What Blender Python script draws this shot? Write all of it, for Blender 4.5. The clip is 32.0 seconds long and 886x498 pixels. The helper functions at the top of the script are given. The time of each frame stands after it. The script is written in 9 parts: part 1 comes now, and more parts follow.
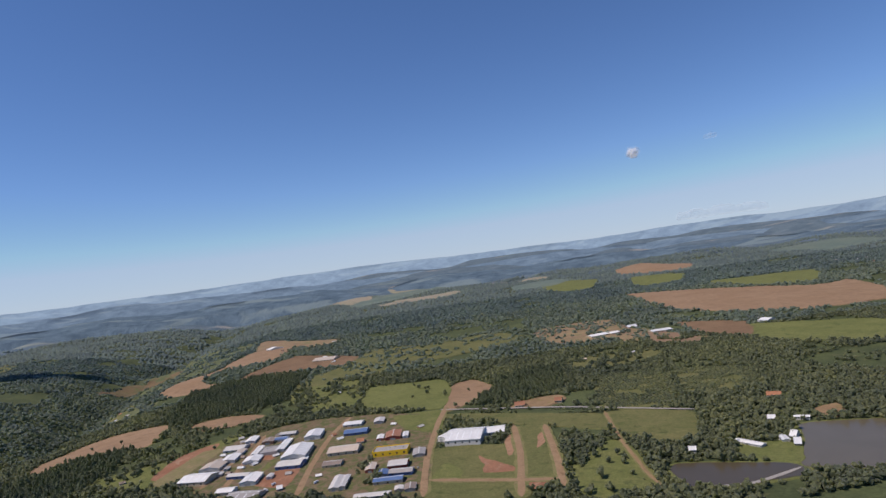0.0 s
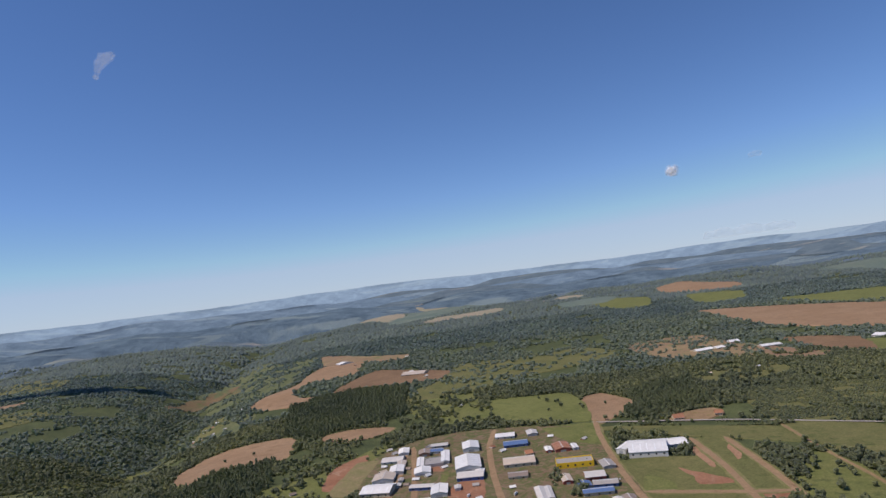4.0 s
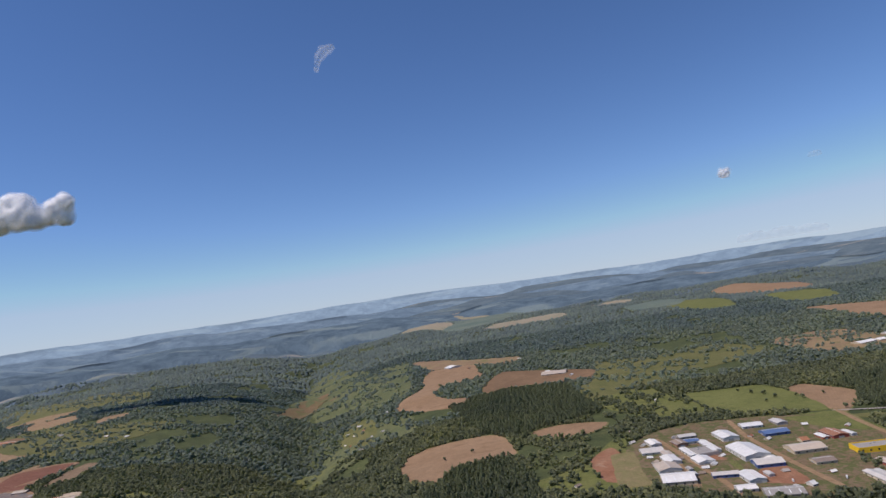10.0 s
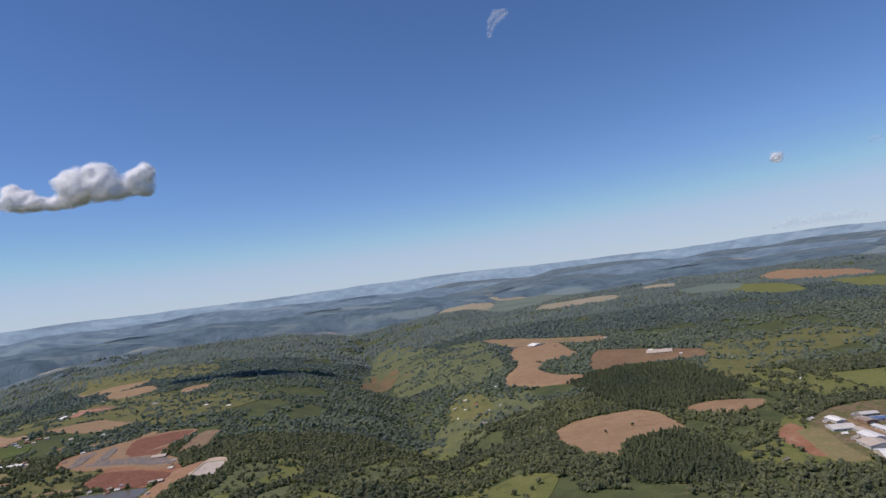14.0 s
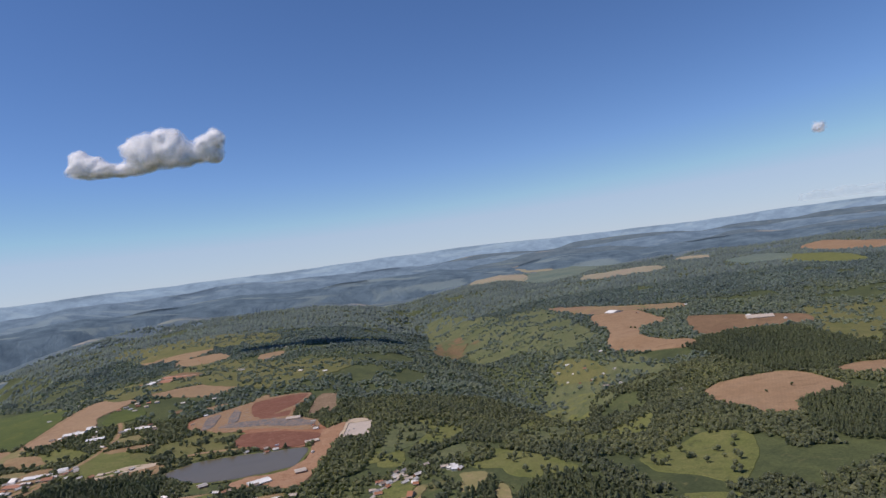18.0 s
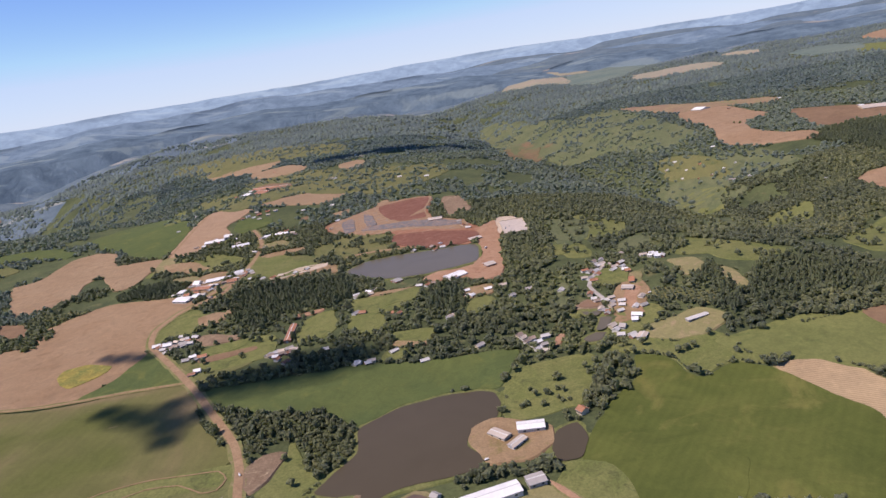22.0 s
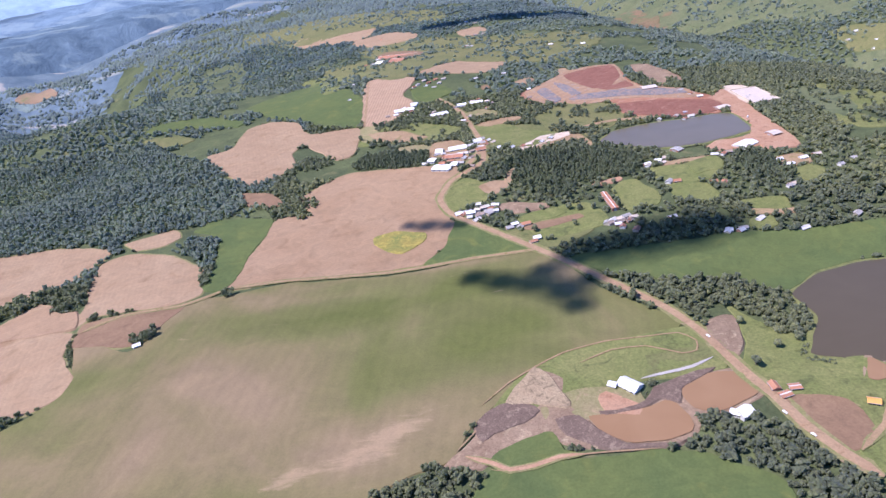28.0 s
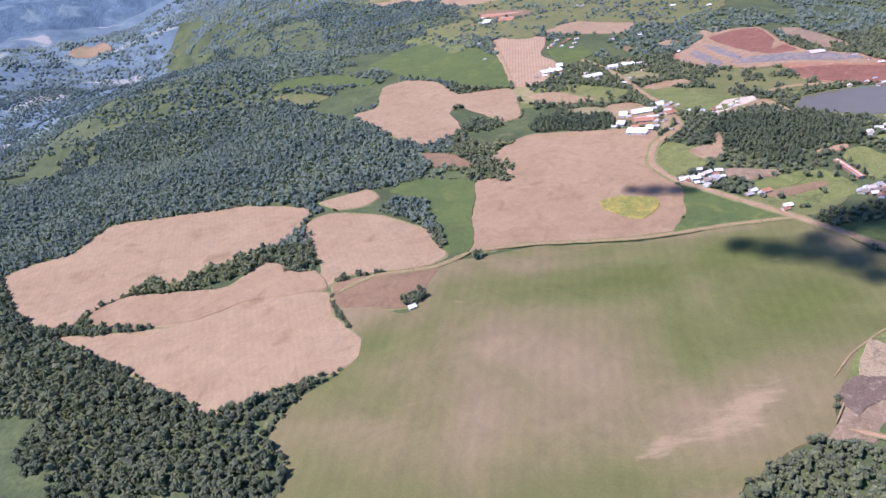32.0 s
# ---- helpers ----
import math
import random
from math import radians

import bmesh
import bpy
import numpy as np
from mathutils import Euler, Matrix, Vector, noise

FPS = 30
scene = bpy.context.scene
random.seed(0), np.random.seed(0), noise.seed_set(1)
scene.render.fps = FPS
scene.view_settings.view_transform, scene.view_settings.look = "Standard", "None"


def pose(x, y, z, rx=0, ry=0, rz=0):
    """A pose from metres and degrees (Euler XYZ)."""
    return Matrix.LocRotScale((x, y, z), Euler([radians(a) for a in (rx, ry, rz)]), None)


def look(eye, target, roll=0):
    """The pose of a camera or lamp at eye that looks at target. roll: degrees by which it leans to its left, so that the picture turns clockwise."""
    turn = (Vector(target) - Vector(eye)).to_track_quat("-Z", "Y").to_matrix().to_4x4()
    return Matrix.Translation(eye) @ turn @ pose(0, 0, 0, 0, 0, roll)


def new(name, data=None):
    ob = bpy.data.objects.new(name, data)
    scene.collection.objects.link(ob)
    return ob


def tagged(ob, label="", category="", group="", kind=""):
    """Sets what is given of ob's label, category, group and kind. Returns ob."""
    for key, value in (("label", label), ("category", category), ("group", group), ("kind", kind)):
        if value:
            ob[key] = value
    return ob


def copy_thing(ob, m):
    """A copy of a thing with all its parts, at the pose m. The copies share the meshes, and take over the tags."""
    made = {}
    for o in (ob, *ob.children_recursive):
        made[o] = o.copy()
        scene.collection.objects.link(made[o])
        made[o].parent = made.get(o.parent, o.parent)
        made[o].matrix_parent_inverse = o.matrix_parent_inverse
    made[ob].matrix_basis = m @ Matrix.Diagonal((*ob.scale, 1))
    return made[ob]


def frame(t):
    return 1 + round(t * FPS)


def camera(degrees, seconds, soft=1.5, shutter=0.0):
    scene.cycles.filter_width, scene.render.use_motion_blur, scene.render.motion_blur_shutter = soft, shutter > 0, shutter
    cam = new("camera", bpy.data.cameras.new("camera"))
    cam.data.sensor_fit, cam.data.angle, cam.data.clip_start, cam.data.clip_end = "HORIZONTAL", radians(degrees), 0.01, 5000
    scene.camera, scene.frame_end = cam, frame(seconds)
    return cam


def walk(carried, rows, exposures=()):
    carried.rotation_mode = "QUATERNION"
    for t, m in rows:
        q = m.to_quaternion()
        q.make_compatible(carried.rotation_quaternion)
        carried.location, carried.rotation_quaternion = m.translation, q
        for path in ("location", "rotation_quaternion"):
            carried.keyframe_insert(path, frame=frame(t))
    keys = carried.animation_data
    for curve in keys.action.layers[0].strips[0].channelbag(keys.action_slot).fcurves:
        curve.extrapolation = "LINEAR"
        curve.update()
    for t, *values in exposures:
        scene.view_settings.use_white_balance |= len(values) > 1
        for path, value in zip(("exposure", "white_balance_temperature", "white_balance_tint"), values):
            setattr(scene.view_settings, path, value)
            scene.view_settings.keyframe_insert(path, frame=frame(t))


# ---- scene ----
cam = camera(69.0, 32.0)
METRES, EYE, TILT, LEAN, TURN = 1120.0, 140.0, 1.2, 7.7, 0.0
ROWS = [
    (0.0, 0.0, 0.0, 0.0, 0.0, 0.0, -0.0),
    (0.5, -0.0137, 0.0009, -0.001, 0.05, 0.68, 0.52),
    (1.0, -0.0274, 0.0015, -0.0015, 0.25, 1.84, 1.03),
    (1.5, -0.0412, 0.002, -0.0034, 0.41, 2.56, 1.23),
    (2.0, -0.0548, 0.0032, -0.0044, 0.42, 1.44, 1.13),
    (2.5, -0.0692, 0.0044, -0.0053, 0.27, 1.24, 0.66),
    (3.0, -0.0835, 0.0053, -0.0065, 0.16, 1.06, 0.22),
    (3.5, -0.0967, 0.005, -0.008, 0.2, 1.52, -0.17),
    (4.0, -0.1113, 0.0069, -0.009, 0.34, 1.76, -0.3),
    (4.5, -0.1259, 0.008, -0.0101, 0.48, 1.96, -0.29),
    (6.5, -0.1837, 0.0101, -0.0147, -0.29, 3.39, -0.54),
    (7.0, -0.1984, 0.0097, -0.017, -0.29, 3.61, -1.08),
    (7.5, -0.2127, 0.0118, -0.018, -0.2, 2.72, -1.3),
    (8.0, -0.2274, 0.0116, -0.0192, -0.11, 2.51, -1.04),
    (8.5, -0.2425, 0.0122, -0.0207, -0.07, 2.77, -0.45),
    (9.0, -0.2578, 0.0139, -0.0214, 0.01, 2.83, 0.23),
    (9.5, -0.2726, 0.014, -0.0233, 0.08, 3.01, 0.63),
    (10.0, -0.2873, 0.014, -0.0247, 0.25, 2.81, 0.73),
    (10.5, -0.303, 0.0156, -0.0254, 0.17, 2.43, 0.67),
    (11.0, -0.3177, 0.0166, -0.0266, 0.27, 1.74, 0.52),
    (11.5, -0.3332, 0.0169, -0.0278, 0.38, 1.77, 0.42),
    (12.0, -0.3487, 0.0176, -0.0288, 0.43, 2.41, 0.46),
    (12.5, -0.3641, 0.0172, -0.0303, 0.48, 2.57, 0.39),
    (13.0, -0.3791, 0.018, -0.0315, 0.55, 2.23, 0.24),
    (13.5, -0.3948, 0.0183, -0.0325, 0.78, 1.63, -0.1),
    (14.0, -0.4104, 0.0189, -0.034, 0.98, 1.27, -0.37),
    (14.5, -0.4263, 0.0194, -0.0349, 1.09, 1.22, -0.44),
    (16.5, -0.4904, 0.0215, -0.0409, 0.89, 1.02, -0.83),
    (17.0, -0.5065, 0.0224, -0.043, 0.89, 0.89, -0.63),
    (17.5, -0.5221, 0.0236, -0.0452, 0.85, 0.1, -0.4),
    (18.0, -0.5374, 0.0242, -0.0473, 0.85, -0.98, -0.37),
    (18.5, -0.5532, 0.0256, -0.0481, 0.81, -0.96, -0.17),
    (19.0, -0.5689, 0.0262, -0.0504, 0.82, -1.66, 0.1),
    (19.5, -0.5842, 0.0269, -0.0517, 1.03, -6.02, 0.52),
    (20.0, -0.601, 0.0249, -0.0541, 0.93, -9.09, 0.85),
    (20.5, -0.6172, 0.0275, -0.0548, 0.89, -12.32, 1.02),
    (21.0, -0.6329, 0.0285, -0.0553, 0.64, -13.73, 1.21),
    (21.5, -0.6493, 0.0297, -0.0578, 0.75, -15.64, 1.31),
    (22.0, -0.6653, 0.0298, -0.0588, 0.74, -17.59, 1.44),
    (22.5, -0.6813, 0.0313, -0.0594, 0.53, -20.73, 1.61),
    (23.0, -0.6975, 0.0301, -0.0598, 0.55, -21.86, 1.8),
    (23.5, -0.7137, 0.0323, -0.0618, 0.55, -22.53, 2.06),
    (24.0, -0.7301, 0.0316, -0.0618, 0.56, -25.07, 2.18),
    (24.5, -0.7465, 0.0324, -0.0635, 0.33, -26.38, 2.25),
    (25.0, -0.7629, 0.0332, -0.0627, 0.35, -26.78, 2.4),
    (25.5, -0.7792, 0.0344, -0.0636, 0.43, -26.32, 2.5),
    (26.0, -0.7959, 0.0341, -0.0647, 0.4, -26.52, 2.27),
    (26.5, -0.8123, 0.0348, -0.0649, 0.55, -27.43, 1.82),
    (28.5, -0.8783, 0.0351, -0.0675, 0.71, -28.7, 0.59),
    (29.0, -0.8949, 0.0363, -0.0673, 0.7, -31.63, 0.43),
    (29.5, -0.9113, 0.038, -0.0677, 1.21, -29.38, 0.62),
    (30.0, -0.9277, 0.0391, -0.0682, 1.53, -29.18, 0.76),
    (30.5, -0.9446, 0.0378, -0.0712, 1.69, -29.39, 0.6),
    (31.0, -0.9609, 0.0386, -0.0714, 1.59, -31.18, 0.37),
    (31.5, -0.9775, 0.0398, -0.0715, 1.68, -30.6, 0.12),
    (32.0, -0.9943, 0.04, -0.0721, 1.67, -31.18, -0.07),
]
walk(cam, [(t, pose(0, 0, EYE, TILT, LEAN, TURN) @ pose(METRES * x, METRES * y, METRES * z, 90 + pitch, roll, yaw)) for t, x, y, z, yaw, pitch, roll in ROWS],
     exposures=[(0.0, 0.08, 6760, 18), (19.0, 0.08, 6780, 18), (20.0, 0.18, 6900, 20), (21.0, 0.42, 6900, 24), (22.0, 0.5, 6820, 26), (23.0, 0.8, 6450, 28), (25.0, 1.1, 5960, 29), (32.0, 1.2, 5700, 28)])


# ---------------------------------------------------------------- sky and sun
SUN_UP, SUN_FROM = 55.0, (-0.97, -0.24)  # degrees above the horizon; where the sun stands on the plan
world = bpy.data.worlds.new("sky")
scene.world = world
world.use_nodes = True
sky = world.node_tree.nodes.new("ShaderNodeTexSky")
sky.sky_type = "NISHITA"
sky.sun_disc = False
sky.sun_elevation = radians(SUN_UP)
sky.sun_rotation = math.atan2(SUN_FROM[0], SUN_FROM[1])
sky.altitude, sky.air_density, sky.dust_density, sky.ozone_density = 2200.0, 1.0, 0.0, 3.0
backing = world.node_tree.nodes["Background"]
backing.inputs["Strength"].default_value = 0.098
richer = world.node_tree.nodes.new("ShaderNodeHueSaturation")
richer.inputs["Saturation"].default_value = 1.12
world.node_tree.links.new(sky.outputs[0], richer.inputs["Color"])
cool = world.node_tree.nodes.new("ShaderNodeMix")
cool.data_type, cool.blend_type = "RGBA", "MULTIPLY"
cool.inputs["Factor"].default_value, cool.inputs["B"].default_value = 1.0, (0.86, 0.96, 1.10, 1)
world.node_tree.links.new(richer.outputs[0], cool.inputs["A"])
haze = world.node_tree.nodes.new("ShaderNodeMix")
haze.data_type, haze.blend_type = "RGBA", "DARKEN"
haze.inputs["Factor"].default_value, haze.inputs["B"].default_value = 0.75, (3.7, 5.0, 6.6, 1)
world.node_tree.links.new(cool.outputs["Result"], haze.inputs["A"])
world.node_tree.links.new(haze.outputs["Result"], backing.inputs["Color"])

sun_data = bpy.data.lights.new("sun", "SUN")
sun_data.energy, sun_data.angle, sun_data.color = 3.5, radians(0.53), (1.0, 0.95, 0.87)
sun = new("sun", sun_data)
spread = math.cos(radians(SUN_UP)) / math.hypot(*SUN_FROM)
sun.matrix_world = look((SUN_FROM[0] * spread * 900, SUN_FROM[1] * spread * 900, math.sin(radians(SUN_UP)) * 900), (0, 0, 0))


# ---------------------------------------------------------------- materials
def node_material(name, rough=0.9, spec=0.2):
    m = bpy.data.materials.new(name)
    m.use_nodes = True
    shader = m.node_tree.nodes["Principled BSDF"]
    shader.inputs["Roughness"].default_value = rough
    shader.inputs["Specular IOR Level"].default_value = spec
    return m, m.node_tree.nodes, m.node_tree.links, shader


def noise_tex(nodes, links, coord, scale, detail=4.0, rough=0.55, warp=0.0):
    tex = nodes.new("ShaderNodeTexNoise")
    tex.inputs["Scale"].default_value, tex.inputs["Detail"].default_value = scale, detail
    tex.inputs["Roughness"].default_value, tex.inputs["Distortion"].default_value = rough, warp
    links.new(coord, tex.inputs["Vector"])
    return tex.outputs["Fac"]


def ramp(nodes, links, fac, stops):
    r = nodes.new("ShaderNodeValToRGB")
    r.color_ramp.elements[0].position, r.color_ramp.elements[0].color = stops[0][0], (*stops[0][1], 1)
    r.color_ramp.elements[1].position, r.color_ramp.elements[1].color = stops[-1][0], (*stops[-1][1], 1)
    for at, colour in stops[1:-1]:
        r.color_ramp.elements.new(at).color = (*colour, 1)
    links.new(fac, r.inputs["Fac"])
    return r.outputs["Color"]


def blend(nodes, links, fac, a, b, mode="MIX"):
    mix = nodes.new("ShaderNodeMix")
    mix.data_type, mix.blend_type = "RGBA", mode
    for socket, value in ((mix.inputs["Factor"], fac), (mix.inputs["A"], a), (mix.inputs["B"], b)):
        if isinstance(value, bpy.types.NodeSocket):
            links.new(value, socket)
        elif isinstance(value, (int, float)):
            socket.default_value = value
        else:
            socket.default_value = (*value, 1)
    return mix.outputs["Result"]


def bump(nodes, links, shader, fac, strength, distance):
    b = nodes.new("ShaderNodeBump")
    b.inputs["Strength"].default_value, b.inputs["Distance"].default_value = strength, distance
    links.new(fac, b.inputs["Height"])
    links.new(b.outputs["Normal"], shader.inputs["Normal"])


def ground_place(nodes):
    return nodes.new("ShaderNodeNewGeometry").outputs["Position"]


def land_material(name, main, second, third=None, size=60.0, fine=1.5, grain=0.35, rows=None, third_at=0.62):
    """Soil or crop: two tones in drifts of that size, a third in scattered patches, grain, and drill rows (angle, spacing, depth)."""
    m, nodes, links, shader = node_material(name, 0.95, 0.1)
    place = ground_place(nodes)
    drift = noise_tex(nodes, links, place, 1 / size, 5.0, 0.6, 0.6)
    colour = ramp(nodes, links, drift, [(0.36, main), (0.64, second)])
    if third:
        patch = noise_tex(nodes, links, place, 1.9 / size, 6.0, 0.62, 1.2)
        soft = ramp(nodes, links, patch, [(third_at - 0.07, (0, 0, 0)), (third_at + 0.06, (1, 1, 1))])
        colour = blend(nodes, links, soft, colour, third)
    speck = noise_tex(nodes, links, place, 1 / fine, 6.0, 0.7)
    tone = ramp(nodes, links, speck, [(0.25, (1 - grain,) * 3), (0.75, (1 + grain,) * 3)])
    colour = blend(nodes, links, 1.0, colour, tone, "MULTIPLY")
    cloudy = noise_tex(nodes, links, place, 3.7 / size, 5.0, 0.65, 1.5)
    colour = blend(nodes, links, 1.0, colour, ramp(nodes, links, cloudy, [(0.3, (0.86, 0.87, 0.88)), (0.7, (1.13, 1.12, 1.1))]), "MULTIPLY")
    if rows:
        turn = nodes.new("ShaderNodeMapping")
        turn.inputs["Rotation"].default_value[2] = radians(rows[0])
        links.new(place, turn.inputs["Vector"])
        wave = nodes.new("ShaderNodeTexWave")
        wave.inputs["Scale"].default_value = 0.314 / rows[1]
        wave.inputs["Distortion"].default_value, wave.inputs["Detail"].default_value, wave.inputs["Detail Scale"].default_value = 1.5, 2.0, 0.4
        links.new(turn.outputs[0], wave.inputs["Vector"])
        tone = ramp(nodes, links, wave.outputs["Fac"], [(0.0, (1 - rows[2],) * 3), (1.0, (1 + rows[2],) * 3)])
        colour = blend(nodes, links, 1.0, colour, tone, "MULTIPLY")
    links.new(colour, shader.inputs["Base Color"])
    bump(nodes, links, shader, speck, 0.5, 0.35)
    return m


def leaf_material(name, dark, mid, light, speck=0.9, haze_sheen=0.4):
    """Foliage: every crown takes its own green, with leafy light and dark inside it."""
    m, nodes, links, shader = node_material(name, 0.75, 0.25)
    geometry = nodes.new("ShaderNodeNewGeometry")
    own = ramp(nodes, links, geometry.outputs["Random Per Island"], [(0.0, dark), (0.55, mid), (1.0, light)])
    stand = noise_tex(nodes, links, geometry.outputs["Position"], 0.012, 3.0)
    own = blend(nodes, links, 1.0, own, ramp(nodes, links, stand, [(0.3, (0.78, 0.82, 0.85)), (0.7, (1.25, 1.2, 1.05))]), "MULTIPLY")
    leaf = noise_tex(nodes, links, geometry.outputs["Position"], speck, 5.0, 0.75)
    tone = ramp(nodes, links, leaf, [(0.28, (0.66, 0.66, 0.70)), (0.5, (1.08, 1.08, 1.08)), (0.72, (1.75, 1.7, 1.5))])
    # a bluish sheen pales the crowns, standing in for haze
    shader.inputs["Sheen Weight"].default_value, shader.inputs["Sheen Roughness"].default_value = haze_sheen, 0.6
    shader.inputs["Sheen Tint"].default_value = (0.88, 0.95, 1.0, 1)
    green = blend(nodes, links, 1.0, own, tone, "MULTIPLY")
    links.new(green, shader.inputs["Base Color"])
    bump(nodes, links, shader, leaf, 0.8, 0.8)
    let_through = nodes.new("ShaderNodeBsdfTranslucent")
    links.new(blend(nodes, links, 1.0, green, (1.5, 1.55, 0.9), "MULTIPLY"), let_through.inputs["Color"])
    mix = nodes.new("ShaderNodeMixShader")
    mix.inputs[0].default_value = 0.52
    links.new(shader.outputs[0], mix.inputs[1])
    links.new(let_through.outputs[0], mix.inputs[2])
    links.new(mix.outputs[0], nodes["Material Output"].inputs["Surface"])
    return m


def plain_material(name, colour, rough=0.6, spec=0.4, wear=0.18, size=3.0, metal=0.0, streak=(1, 1, 1)):
    """Paint, plaster or sheet metal with blotches, streaks and a little variation from piece to piece."""
    m, nodes, links, shader = node_material(name, rough, spec)
    shader.inputs["Metallic"].default_value = metal
    stretch = nodes.new("ShaderNodeMapping")
    stretch.inputs["Scale"].default_value = streak
    links.new(nodes.new("ShaderNodeTexCoord").outputs["Object"], stretch.inputs["Vector"])
    stain = noise_tex(nodes, links, stretch.outputs[0], 1 / size, 6.0, 0.65)
    tone = ramp(nodes, links, stain, [(0.3, (1 - wear,) * 3), (0.7, (1 + wear * 0.5,) * 3)])
    own = ramp(nodes, links, nodes.new("ShaderNodeObjectInfo").outputs["Random"], [(0.0, (0.86, 0.86, 0.87)), (1.0, (1.06, 1.05, 1.03))])
    links.new(blend(nodes, links, 1.0, blend(nodes, links, 1.0, colour, tone, "MULTIPLY"), own, "MULTIPLY"), shader.inputs["Base Color"])
    return m


def water_material(name, colour, second, rough=0.22):
    m, nodes, links, shader = node_material(name, rough, 0.18)
    place = ground_place(nodes)
    silt = noise_tex(nodes, links, place, 0.03, 4.0, 0.5, 0.8)
    links.new(ramp(nodes, links, silt, [(0.3, colour), (0.7, second)]), shader.inputs["Base Color"])
    bump(nodes, links, shader, noise_tex(nodes, links, place, 0.9, 3.0), 0.08, 0.1)
    return m


